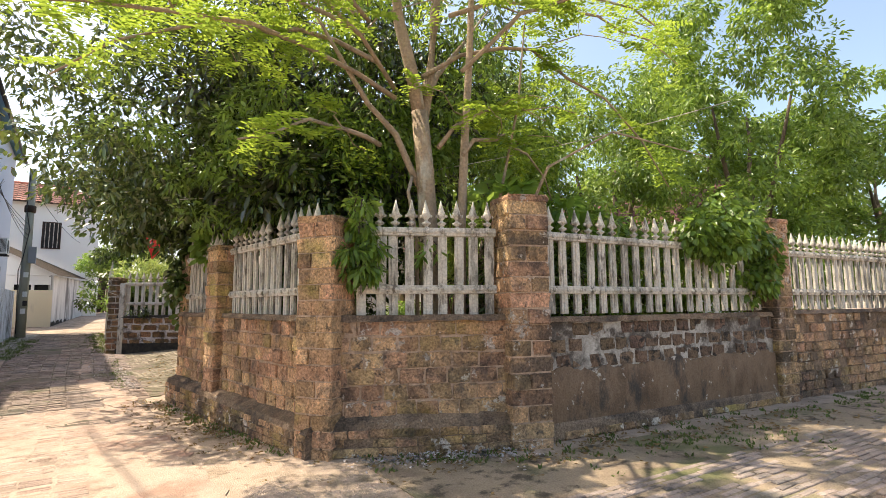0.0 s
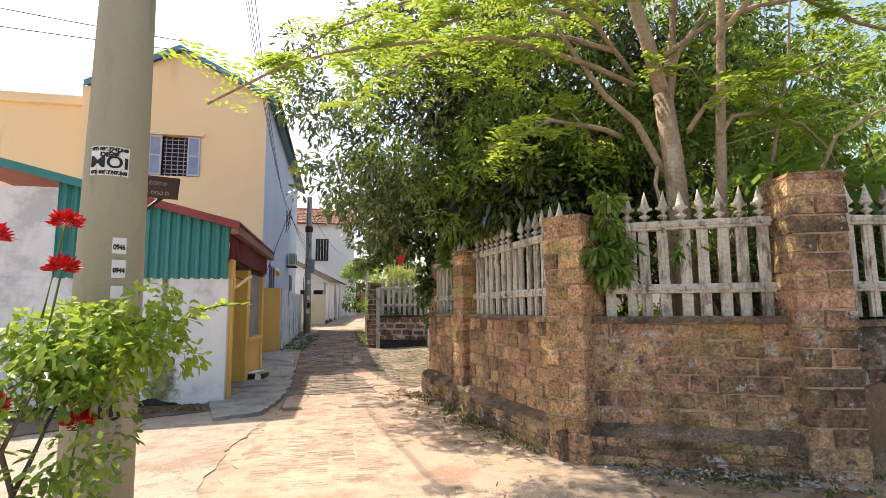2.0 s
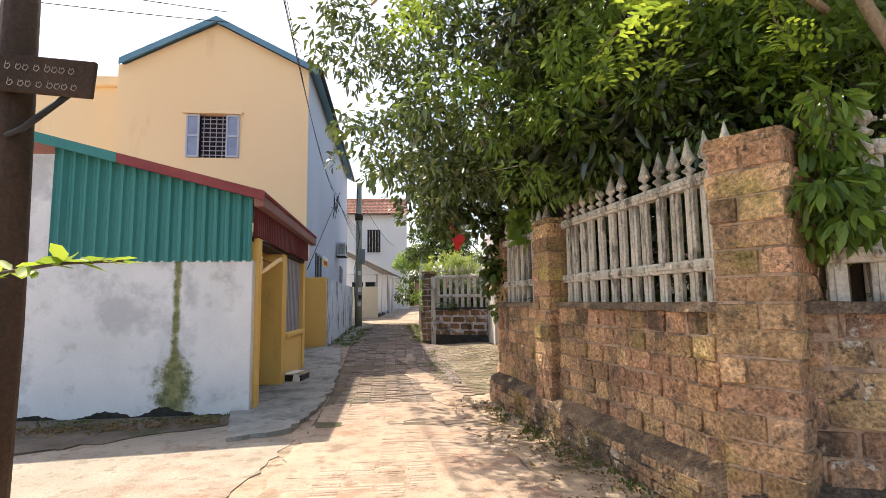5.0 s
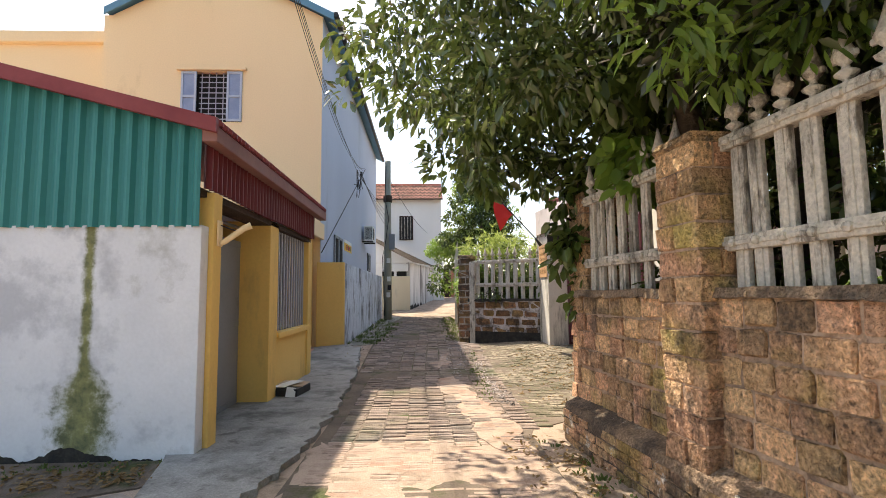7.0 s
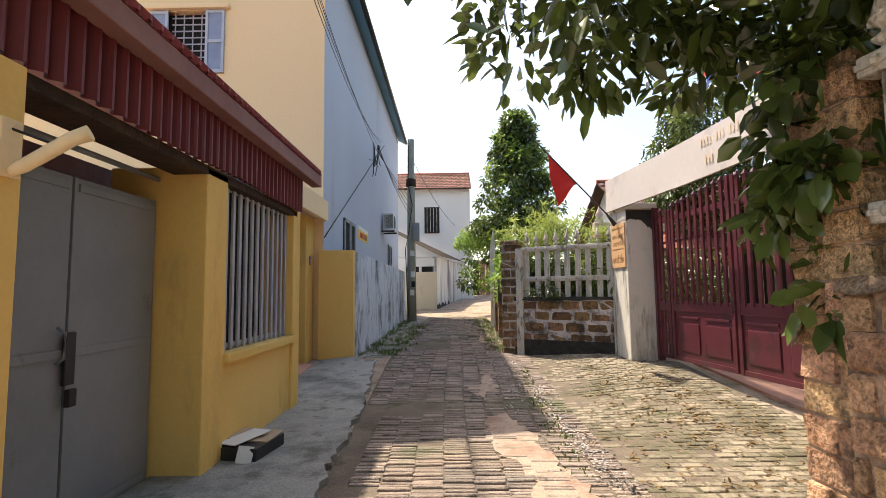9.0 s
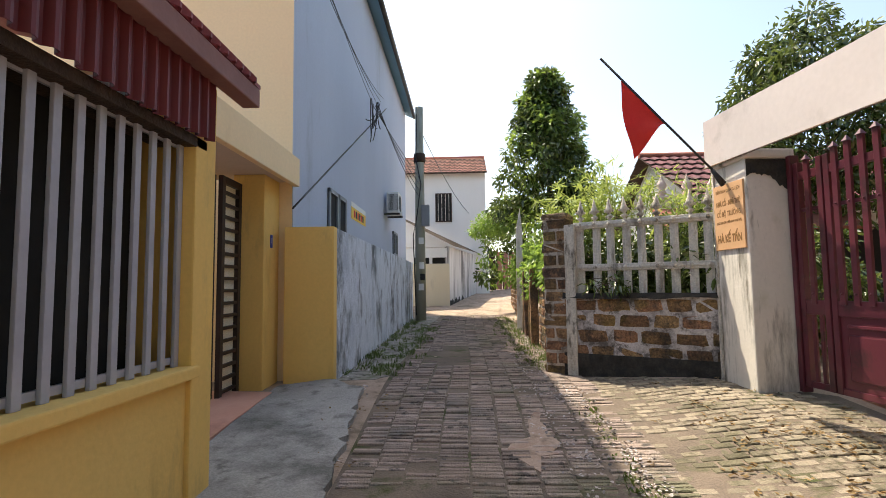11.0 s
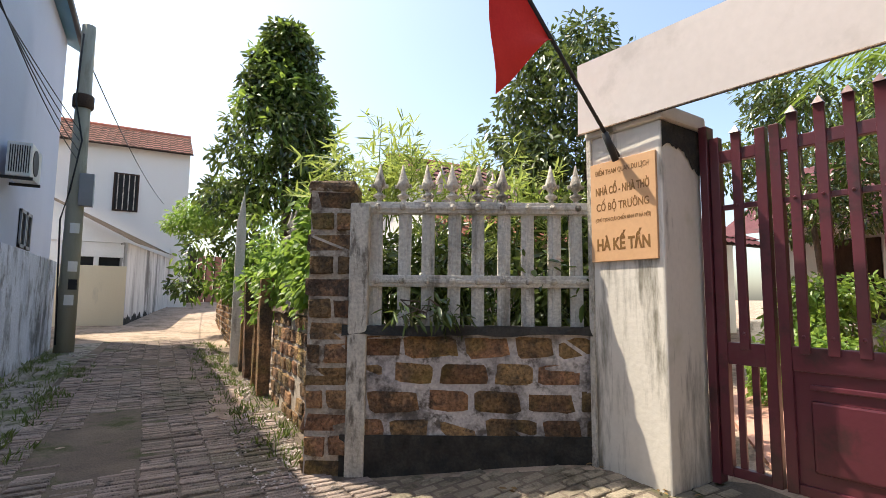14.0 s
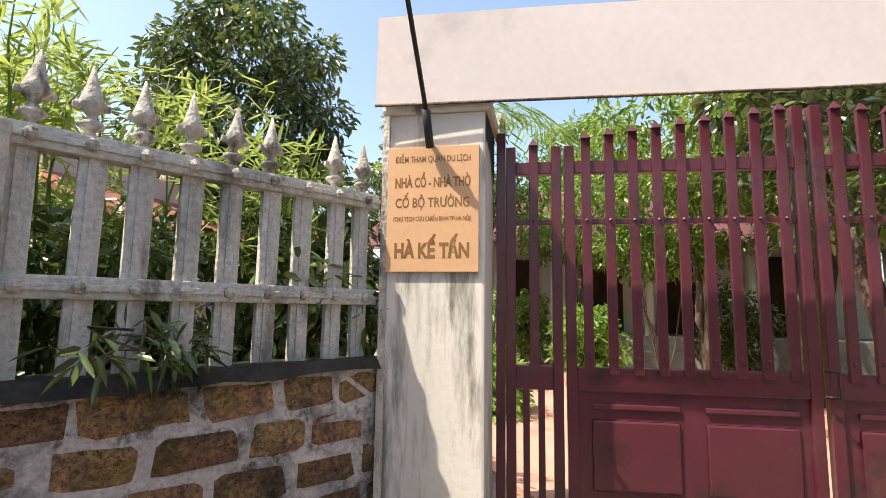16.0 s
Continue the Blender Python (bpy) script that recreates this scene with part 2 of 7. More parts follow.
M_PILLAR_RENDER = mat("stained_white_pillar", [(0.60, 0.56, 0.50), (0.74, 0.69, 0.62)], 1.5, 25, 0.9, 0.12, stain=((0.22, 0.20, 0.16), 4.0, 0.56), streak=0.16, moss=((0.36, 0.34, 0.18), 1.2, 0.6), grime=((0.14, 0.125, 0.10), 2.0, 0.6))
M_WHITE = mat("white_limewash", [(0.66, 0.67, 0.70), (0.80, 0.80, 0.82)], 0.9, 30, 0.9, 0.15, stain=((0.52, 0.53, 0.56), 1.1, 0.52), grime=((0.42, 0.42, 0.40), 0.8, 0.60))
M_YELLOW = mat("ochre_paint", [(0.79, 0.51, 0.15), (0.85, 0.57, 0.19)], 0.8, 30, 0.75, 0.1, stain=((0.66, 0.42, 0.13), 1.2, 0.58), streak=0.3, grime=((0.52, 0.34, 0.13), 0.9, 0.62))
M_CREAM = mat("cream_paint", [(0.88, 0.66, 0.39), (0.91, 0.70, 0.43)], 0.4, 30, 0.8, 0.08, stain=((0.76, 0.56, 0.32), 0.7, 0.62), streak=0.3)
M_GREYBLUE = mat("greyblue_paint", [(0.44, 0.49, 0.60), (0.50, 0.55, 0.66)], 0.4, 30, 0.85, 0.1, stain=((0.38, 0.42, 0.50), 0.7, 0.6), streak=0.3)
M_YARD_WALL = mat("mouldy_bluewhite_render", [(0.44, 0.49, 0.58), (0.68, 0.72, 0.80), (0.55, 0.60, 0.69)], 1.8, 35, 0.9, 0.4, stain=((0.27, 0.29, 0.32), 2.6, 0.53), streak=0.55, grime=((0.08, 0.085, 0.09), 1.3, 0.56))
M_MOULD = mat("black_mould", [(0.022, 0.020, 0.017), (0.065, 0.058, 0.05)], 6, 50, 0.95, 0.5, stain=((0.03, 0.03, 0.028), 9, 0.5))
M_TEAL = mat("teal_sheet", [(0.03, 0.19, 0.19), (0.05, 0.24, 0.23)], 1.0, 20, 0.5, 0.05, streak=0.3, stain=((0.10, 0.26, 0.25), 1.5, 0.6))
M_MAROON_SHEET = mat("maroon_sheet", [(0.12, 0.02, 0.025), (0.17, 0.03, 0.035)], 1.0, 20, 0.5, 0.05, streak=0.3)
M_ROOF_RED = mat("red_sheet_edge", [(0.20, 0.035, 0.04), (0.27, 0.06, 0.06)], 2.0, 20, 0.55, 0.1)
M_GATE_RED = mat("maroon_gate_paint", [(0.088, 0.018, 0.028), (0.122, 0.028, 0.040)], 1.2, 30, 0.30, 0.06, stain=((0.055, 0.02, 0.023), 3, 0.54), spec=0.5, grime=((0.12, 0.05, 0.05), 1.5, 0.6))
M_GREY_STEEL = mat("grey_steel", [(0.20, 0.215, 0.24), (0.26, 0.275, 0.30)], 1.2, 30, 0.5, 0.05, stain=((0.15, 0.14, 0.14), 2.5, 0.62))
M_GRILLE = mat("grille_steel", [(0.36, 0.36, 0.42), (0.44, 0.44, 0.50)], 3, 30, 0.5, 0.05)
M_BROWN_GATE = mat("brown_gate", [(0.035, 0.022, 0.018), (0.055, 0.035, 0.03)], 2, 30, 0.45, 0.05)
M_POLE = mat("pole_concrete", [(0.25, 0.25, 0.20), (0.36, 0.355, 0.295), (0.30, 0.30, 0.245)], 1.2, 60, 0.9, 0.2, stain=((0.25, 0.23, 0.18), 2.5, 0.55), streak=0.2)
M_WOOD_DARK = mat("dark_wood", [(0.035, 0.022, 0.016), (0.075, 0.045, 0.032)], 5, 50, 0.8, 0.6, streak=0.3)
M_BARK = mat("tree_bark", [(0.20, 0.145, 0.10), (0.33, 0.25, 0.175), (0.26, 0.195, 0.14)], 4, 30, 0.95, 0.9, streak=0.4, stain=((0.40, 0.37, 0.31), 3.0, 0.58))
M_BARK_DARK = mat("dark_bark", [(0.08, 0.06, 0.045), (0.16, 0.12, 0.09)], 4, 30, 0.95, 0.9, streak=0.4)
M_TILE = mat("clay_roof_tile", [(0.30, 0.10, 0.07), (0.42, 0.16, 0.11), (0.34, 0.13, 0.10)], 2, 30, 0.85, 0.4, rand=0.2, island=0.0, stain=((0.14, 0.09, 0.08), 2, 0.58))
M_SIGN = mat("tan_sign_plate", [(0.62, 0.36, 0.19), (0.67, 0.40, 0.22)], 3, 40, 0.5, 0.05)
M_SIGN_TEXT = mat("brass_lettering", [(0.22, 0.11, 0.045), (0.30, 0.16, 0.06)], 8, 40, 0.4, 0.0, metal=0.2)
M_BANNER = mat("white_banner_cloth", [(0.60, 0.54, 0.52), (0.65, 0.59, 0.57)], 0.8, 20, 0.8, 0.02, stain=((0.52, 0.47, 0.45), 1.5, 0.55))
M_BANNER_TEXT = mat("faded_orange_print", [(0.68, 0.53, 0.41), (0.71, 0.56, 0.44)], 3, 20, 0.8, 0.0)
M_FLAG = mat("red_flag_cloth", [(0.62, 0.03, 0.03), (0.70, 0.05, 0.04)], 2, 60, 0.75, 0.1)
M_STAR = mat("yellow_cloth", [(0.85, 0.6, 0.05), (0.85, 0.65, 0.08)], 2, 60, 0.75, 0.05)
M_BLACK = mat("black_metal", [(0.02, 0.02, 0.022), (0.04, 0.04, 0.04)], 4, 30, 0.5, 0.05)
M_WHITE_PAINT = mat("white_paint", [(0.72, 0.72, 0.70), (0.80, 0.80, 0.78)], 3, 40, 0.6, 0.05)
# near-black: the shade of unlit rooms and openings is put into this colour
M_DARK_INT = mat("unlit_room_shade", [(0.02, 0.02, 0.02), (0.03, 0.03, 0.03)], 3, 40, 0.9, 0.0)
M_SHUTTER = mat("pale_shutter", [(0.42, 0.47, 0.56), (0.48, 0.53, 0.62)], 3, 40, 0.5, 0.05)
M_SHUTTER_PANE = mat("dull_shutter_panel", [(0.22, 0.28, 0.42), (0.30, 0.36, 0.50)], 3, 40, 0.4, 0.05)
M_WHITE_HOUSE = mat("white_house_wall", [(0.74, 0.73, 0.70), (0.80, 0.79, 0.77)], 0.5, 30, 0.85, 0.1, stain=((0.50, 0.49, 0.46), 0.6, 0.6), streak=0.3)
M_BEIGE = mat("beige_wall", [(0.66, 0.58, 0.42), (0.72, 0.64, 0.48)], 0.6, 30, 0.85, 0.1, stain=((0.45, 0.41, 0.33), 0.9, 0.6), streak=0.3)
M_REDTILE_FLOOR = mat("red_floor_tile", [(0.52, 0.27, 0.20), (0.60, 0.34, 0.26)], 2, 40, 0.6, 0.05, rand=0.1, stain=((0.42, 0.22, 0.17), 1.4, 0.55))
M_LETTER_BLACK = mat("black_ink", [(0.015, 0.015, 0.02), (0.03, 0.03, 0.03)], 4, 40, 0.7, 0.0)
M_BLUE_PLATE = mat("blue_enamel", [(0.03, 0.06, 0.30), (0.04, 0.08, 0.36)], 4, 40, 0.4, 0.0)
M_YELLOW_PLATE = mat("orange_poster", [(0.85, 0.50, 0.03), (0.88, 0.55, 0.05)], 4, 40, 0.5, 0.0)
M_CARD = mat("cardboard", [(0.45, 0.33, 0.22), (0.52, 0.40, 0.28)], 6, 60, 0.9, 0.1)
M_SOFFIT = mat("soffit_plaster", [(0.60, 0.47, 0.38), (0.66, 0.52, 0.43)], 0.8, 30, 0.85, 0.1)
M_PETAL = mat("red_petal", [(0.55, 0.01, 0.02), (0.70, 0.03, 0.04)], 8, 60, 0.6, 0.0)
M_STUCCO = mat("pink_plaster", [(0.62, 0.48, 0.44), (0.70, 0.56, 0.52)], 2, 40, 0.85, 0.2)
M_GRASS = leaf_mat("grass_blades", (0.04, 0.07, 0.015), (0.14, 0.19, 0.045), 0.3, 0.6)
L_DARK = leaf_mat("dark_glossy_leaf", (0.013, 0.030, 0.010), (0.135, 0.195, 0.045), 0.25, 0.24, 1.0)
# darker leaf copy: the shade inside a crown is put into its colour
L_SHADE = leaf_mat("shade_dark_leaf", (0.012, 0.019, 0.007), (0.055, 0.072, 0.022), 0.10, 0.3, 0.9)
L_BAMBOO = leaf_mat("pale_bamboo_leaf", (0.13, 0.20, 0.04), (0.34, 0.42, 0.11), 0.45, 0.5)
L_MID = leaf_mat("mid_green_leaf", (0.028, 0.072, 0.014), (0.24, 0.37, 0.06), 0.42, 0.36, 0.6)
L_LIGHT = leaf_mat("yellow_green_leaf", (0.10, 0.19, 0.025), (0.30, 0.41, 0.055), 0.48, 0.5)
L_VINE = leaf_mat("vine_leaf", (0.06, 0.14, 0.022), (0.23, 0.36, 0.07), 0.45, 0.42)
L_DRY = leaf_mat("fallen_leaf", (0.10, 0.06, 0.025), (0.28, 0.18, 0.07), 0.1, 0.8)
M_GREEN_STEM = mat("green_stem", [(0.10, 0.16, 0.03), (0.14, 0.20, 0.05)], 6, 40, 0.7, 0.1)
M_SOFFIT_RED = mat("faded_maroon_board", [(0.22, 0.10, 0.09), (0.30, 0.15, 0.13)], 2, 30, 0.7, 0.1)
M_VERGE = mat("mossy_grit", [(0.21, 0.19, 0.16), (0.36, 0.33, 0.29), (0.27, 0.245, 0.205)], 2.0, 60, 0.95, 0.9, stain=((0.07, 0.065, 0.05), 8, 0.53), grime=((0.09, 0.12, 0.03), 1.2, 0.54))
M_BRICK_DUSTY = mat("dusty_brick", [(0.33, 0.24, 0.195), (0.46, 0.345, 0.28), (0.38, 0.28, 0.225)], 1.6, 70, 0.95, 0.8, island=0.13, stain=((0.24, 0.17, 0.13), 5.0, 0.55), grime=((0.34, 0.205, 0.155), 1.2, 0.57))


# ---------------------------------------------------------------- building helpers
def smooth(a, b, v):
    u = min(1.0, max(0.0, (v - a) / (b - a)))
    return u * u * (3 - 2 * u)


def h(x, y):
    """The height of the ground."""
    z = 0.08 * (1 - smooth(4.0, 8.5, y)) + 0.2 * smooth(12.8, 16.6, y) + 0.14 * smooth(17, 25, y) + 0.7 * smooth(25, 41, y)
    z += 0.13 * smooth(1.0, 2.6, x) * smooth(11, 14.5, y)
    return z


def mesh_of(name, verts, faces):
    me = bpy.data.meshes.new(name)
    me.from_pydata([tuple(v) for v in verts], [], faces)
    me.update()
    return me


def fast_mesh(name, verts, quads, smooth_shade=False):
    """A mesh from arrays of places and of four corners each."""
    me = bpy.data.meshes.new(name)
    nv, nq = len(verts), len(quads)
    me.vertices.add(nv)
    me.vertices.foreach_set("co", np.asarray(verts, dtype=np.float32).ravel())
    me.loops.add(nq * 4)
    me.loops.foreach_set("vertex_index", np.asarray(quads, dtype=np.int32).ravel())
    me.polygons.add(nq)
    me.polygons.foreach_set("loop_start", np.arange(nq, dtype=np.int32) * 4)
    me.update(calc_edges=True)
    return me


def thing(name, at=(0, 0, 0), label="", category="", group="", kind="", rz=0.0):
    ob = new(name)
    ob.empty_display_size = 0.1
    ob.matrix_world = pose(at[0], at[1], at[2], 0, 0, rz)
    return tagged(ob, label, category, group, kind)


def put(name, me, material, parent=None, m=None, label="", kind=""):
    if material and not me.materials:
        me.materials.append(material)
    ob = new(name, me)
    if parent:
        ob.parent = parent
    if m is not None:
        ob.matrix_basis = m
    if label or kind:
        tagged(ob, label, kind=kind)
    return ob


def part(name, bm, material, parent=None, label="", m=None):
    me = bpy.data.meshes.new(name)
    bm.to_mesh(me)
    bm.free()
    return put(name, me, material, parent, m, label)


def box(lo, hi, bevel=0.0, bm=None, m=None):
    """A box between two corners, its edges bevelled, in bm or in a bmesh of its own."""
    b = bm or bmesh.new()
    c = [(lo[i] + hi[i]) / 2 for i in range(3)]
    s = [abs(hi[i] - lo[i]) for i in range(3)]
    mm = Matrix.Translation(c) @ Matrix.Diagonal((*s, 1))
    made = bmesh.ops.create_cube(b, size=1, matrix=(m @ mm) if m else mm)
    if bevel:
        edges = list({e for v in made["verts"] for e in v.link_edges})
        bmesh.ops.bevel(b, geom=edges, offset=bevel, segments=2, affect='EDGES', profile=0.6)
    return b


def tube(points, radii, sides=8, bm=None, caps=True):
    """A tapered tube along a line of points."""
    b = bm or bmesh.new()
    pts = [Vector(p) for p in points]
    rings = []
    for i, p in enumerate(pts):
        d = (pts[min(i + 1, len(pts) - 1)] - pts[max(i - 1, 0)]).normalized()
        side = d.orthogonal().normalized() if abs(d.z) < 0.99 else Vector((1, 0, 0))
        if abs(d.z) < 0.99:
            side = Vector((0, 0, 1)).cross(d).normalized()
        up = d.cross(side)
        r = radii[i] if hasattr(radii, "__len__") else radii
        rings.append([b.verts.new(p + r * (math.cos(2 * math.pi * k / sides) * side + math.sin(2 * math.pi * k / sides) * up)) for k in range(sides)])
    for a, c in zip(rings, rings[1:]):
        for k in range(sides):
            f = b.faces.new((a[k], a[(k + 1) % sides], c[(k + 1) % sides], c[k]))
            f.smooth = True
    if caps:
        b.faces.new(rings[0][::-1])
        b.faces.new(rings[-1])
    return b


def lathe(profile, sides=12, bm=None, at=(0, 0, 0)):
    """A turned body: profile of (radius, z)."""
    b = bm or bmesh.new()
    rings = [[b.verts.new((at[0] + r * math.cos(2 * math.pi * k / sides), at[1] + r * math.sin(2 * math.pi * k / sides), at[2] + z)) for k in range(sides)] for r, z in profile]
    for a, c in zip(rings, rings[1:]):
        for k in range(sides):
            b.faces.new((a[k], a[(k + 1) % sides], c[(k + 1) % sides], c[k])).smooth = True
    b.faces.new(rings[0][::-1])
    b.faces.new(rings[-1])
    return b


def sheet_corrugated(length, top, bottom, pitch=0.076, depth=0.018):
    """An upright corrugated sheet along +x with z between functions bottom(x) and top(x)."""
    b = bmesh.new()
    n = int(length / pitch * 6)
    prev = None
    for i in range(n + 1):
        x = length * i / n
        y = depth * max(-0.6, min(0.6, math.sin(2 * math.pi * x / pitch))) / 0.6
        cur = [b.verts.new((x, y, bottom(x))), b.verts.new((x, y, top(x))), b.verts.new((x, y + 0.006, top(x))), b.verts.new((x, y + 0.006, bottom(x)))]
        if prev:
            for k in range(4):
                b.faces.new((prev[k], cur[k], cur[(k + 1) % 4], prev[(k + 1) % 4]))
        prev = cur
    return b


def slab(outline, y0, y1):
    """An upright slab with an outline of (x, z) between two depths."""
    b = bmesh.new()
    rings = [[b.verts.new((x, y, z)) for x, z in outline] for y in (y0, y1)]
    b.faces.new(rings[0])
    b.faces.new(rings[1][::-1])
    n = len(outline)
    for k in range(n):
        b.faces.new((rings[0][k], rings[1][k], rings[1][(k + 1) % n], rings[0][(k + 1) % n]))
    bmesh.ops.recalc_face_normals(b, faces=list(b.faces))
    return b


def along(p0, p1, z=0.0):
    """A frame whose x runs from p0 to p1; its -y is the outer side when the inside lies to the left."""
    d = Vector((p1[0] - p0[0], p1[1] - p0[1], 0))
    return pose(p0[0], p0[1], z, 0, 0, math.degrees(math.atan2(d.y, d.x))), d.length


def text_mesh(words, size, depth=0.002, name="lettering", bold=0.0):
    """The mesh of some words, centred, in the x-z plane facing -y."""
    cu = bpy.data.curves.new(name, 'FONT')
    cu.body, cu.size, cu.extrude, cu.align_x, cu.align_y, cu.offset = words, size, depth, 'CENTER', 'CENTER', bold
    cu.resolution_u = 3
    ob = bpy.data.objects.new(name, cu)
    scene.collection.objects.link(ob)
    me = bpy.data.meshes.new_from_object(ob.evaluated_get(bpy.context.evaluated_depsgraph_get()))
    bpy.data.objects.remove(ob)
    bpy.data.curves.remove(cu)
    me.transform(pose(0, 0, 0, 90, 0, 0))
    me.name = name
    return me


rng = np.random.default_rng(5)
rnd = random.Random(9)


def block_meshes(name, material, n=8, rough=0.05, bevel=0.07):
    """Some worn stone blocks of unit size (x, y, z each 1), to be scaled."""
    out = []
    for i in range(n):
        b = bmesh.new()
        bmesh.ops.create_cube(b, size=1)
        bmesh.ops.bevel(b, geom=list(b.edges), offset=bevel, segments=1, affect='EDGES')
        for v in b.verts:
            v.co += Vector((rnd.uniform(-1, 1) * rough, rnd.uniform(-1, 1) * rough * 2, rnd.uniform(-1, 1) * rough * 1.4))
        me = bpy.data.meshes.new(name)
        b.to_mesh(me)
        b.free()
        me.materials.append(material)
        out.append(me)
    return out


BLOCKS = block_meshes("laterite_block", M_LATERITE)
BLOCKS_DARK = block_meshes("laterite_block_dark", M_LATERITE_DARK)
M_MORTAR_FLAKE = mat("flaking_white_mortar", [(0.30, 0.26, 0.22), (0.55, 0.50, 0.44)], 3.0, 45, 0.95, 0.8, stain=((0.10, 0.08, 0.065), 5.0, 0.50), grime=((0.07, 0.057, 0.048), 1.6, 0.52))
M_LATERITE_BLACK = mat("blackened_laterite", [(0.11, 0.075, 0.055), (0.22, 0.145, 0.095), (0.15, 0.105, 0.075)], 4.0, 42, 0.95, 1.0, rand=0.25, stain=((0.055, 0.045, 0.038), 8.0, 0.52), pits=52, lime=((0.45, 0.40, 0.34), 5.0, 0.66))
BLOCKS_BLACK = block_meshes("laterite_block_black", M_LATERITE_BLACK, 8, 0.06, 0.10)
PILLAR_BLOCKS = block_meshes("pillar_block", M_LATERITE, 8, 0.016, 0.05)
PILLAR_DARK = block_meshes("pillar_block_dark", M_LATERITE_DARK, 8, 0.016, 0.05)
PILLAR_FAR = block_meshes("pillar_block_far", M_LATERITE_FAR, 8, 0.03, 0.09)
BLOCKS_FAR = block_meshes("laterite_block_far", M_LATERITE_FAR, 12, 0.05, 0.12)
pieces_to_lay = []


def lay_blocks(parent, length, z0, z1, y_face, bw=0.36, bh=0.185, joint=0.018, meshes=BLOCKS, x0=0.0, skip=0.0, deep=0.12, proud=0.012):
    """Blocks in running bond on the outer face of a wall (local frame of parent), kept for the end of the file."""
    pieces_to_lay.append((parent, length, z0, z1, y_face, bw, bh, joint, meshes, x0, skip, deep, proud))


def lay_now(parent, length, z0, z1, y_face, bw, bh, joint, meshes, x0, skip, deep, proud):
    rows = max(1, round((z1 - z0) / bh))
    rh = (z1 - z0) / rows
    r = random.Random(int(length * 1000 + z1 * 77))
    for j in range(rows):
        x = x0 - (0.5 * bw if j % 2 else 0)
        while x < x0 + length - 0.02:
            w = bw * r.uniform(0.82, 1.15)
            a, c = max(x, x0), min(x + w, x0 + length)
            x += w
            if c - a < 0.07 or r.random() < skip:
                continue
            pr = proud + r.uniform(-0.006, 0.009)
            m = pose((a + c) / 2, y_face - pr + deep / 2, z0 + (j + 0.5) * rh + r.uniform(-0.004, 0.004), 0, r.uniform(-1.2, 1.2), r.uniform(-1, 1))
            put("brick", r.choice(meshes), None, parent, m @ Matrix.Diagonal((c - a - joint, deep, rh - joint, 1)))


# ---------------------------------------------------------------- ground, lane and court
def build_ground():
    xs = sorted(set([-600, -200, -80, -40, -20, -12] + [round(-8 + 0.4 * i, 2) for i in range(60)] + [20, 30, 60, 200, 600]))
    ys = sorted(set([-600, -200, -60, -25, -12] + [round(-6 + 0.4 * i, 2) for i in range(125)] + [50, 70, 120, 300, 600]))
    verts = [(x, y, h(x, y) - 0.014 + 0.010 * noise.noise((x * 1.7, y * 1.7, 0))) for y in ys for x in xs]
    n = len(xs)
    faces = [(j * n + i, j * n + i + 1, (j + 1) * n + i + 1, (j + 1) * n + i) for j in range(len(ys) - 1) for i in range(n - 1)]
    ob = put("ground", mesh_of("ground", verts, faces), M_GROUND)
    tagged(ob, "dusty tan earth and sand of the village lane", "ground", kind="structure")
    return ob


ground = build_ground()


def patch(name, outline, material, thick=0.035, label="", step=0.45, kind="structure", category="pavement"):
    """A slab poured on the ground: a closed outline of (x, y), cut into a fan of strips so that it follows the slope."""
    b = bmesh.new()
    top = [b.verts.new((x, y, 0)) for x, y in outline]
    f = b.faces.new(top)
    bmesh.ops.triangulate(b, faces=[f])
    for _ in range(3):
        longs = [e for e in b.edges if e.calc_length() > step]
        if not longs:
            break
        bmesh.ops.subdivide_edges(b, edges=longs, cuts=1)
        bmesh.ops.triangulate(b, faces=list(b.faces))
    for v in b.verts:
        v.co.z = h(v.co.x, v.co.y) + thick - 0.028 + 0.006 * noise.noise((v.co.x * 3, v.co.y * 3, 3))
    rim = [e for e in b.edges if e.is_boundary]
    made = bmesh.ops.extrude_edge_only(b, edges=rim)
    for v in [g for g in made["geom"] if isinstance(g, bmesh.types.BMVert)]:
        v.co.z -= thick + 0.03
    bmesh.ops.recalc_face_normals(b, faces=list(b.faces))
    ob = part(name, b, material)
    tagged(ob, label, category, kind=kind)
    return ob


def ragged(points, amount=0.05, step=0.12, seed=1):
    """A line of points broken into a ragged one."""
    r = random.Random(seed)
    out = []
    for (ax, ay), (bx, by) in zip(points, points[1:]):
        n = max(1, int(math.hypot(bx - ax, by - ay) / step))
        for i in range(n):
            u = i / n
            out.append((ax + (bx - ax) * u + r.uniform(-amount, amount), ay + (by - ay) * u + r.uniform(-amount, amount)))
    out.append(points[-1])
    return out


apron = patch("pavement_apron", ragged([(-1.95, 16.3), (-1.5, 15.8), (-1.35, 14.4), (-1.2, 12.6), (-1.1, 10.5), (-1.12, 8.9), (-1.3, 7.9), (-1.85, 7.6)], 0.05, 0.11, 3) + [(-2.2, 8.9), (-2.4, 9.4), (-2.4, 13.4), (-2.5, 15.9)], M_CONCRETE, 0.07, "grey cracked concrete apron in front of the sheds")
verge = patch("pavement_edge", ragged([(-1.0, 2.0), (-1.25, 4.0), (-1.35, 5.6), (-1.15, 7.6)], 0.04, 0.12, 5) + [(-2.2, 8.3), (-3.6, 7.4), (-4.6, 5.0), (-4.4, 2.0)], M_PATCH, 0.023, "pale broken concrete strip beside the utility pole")
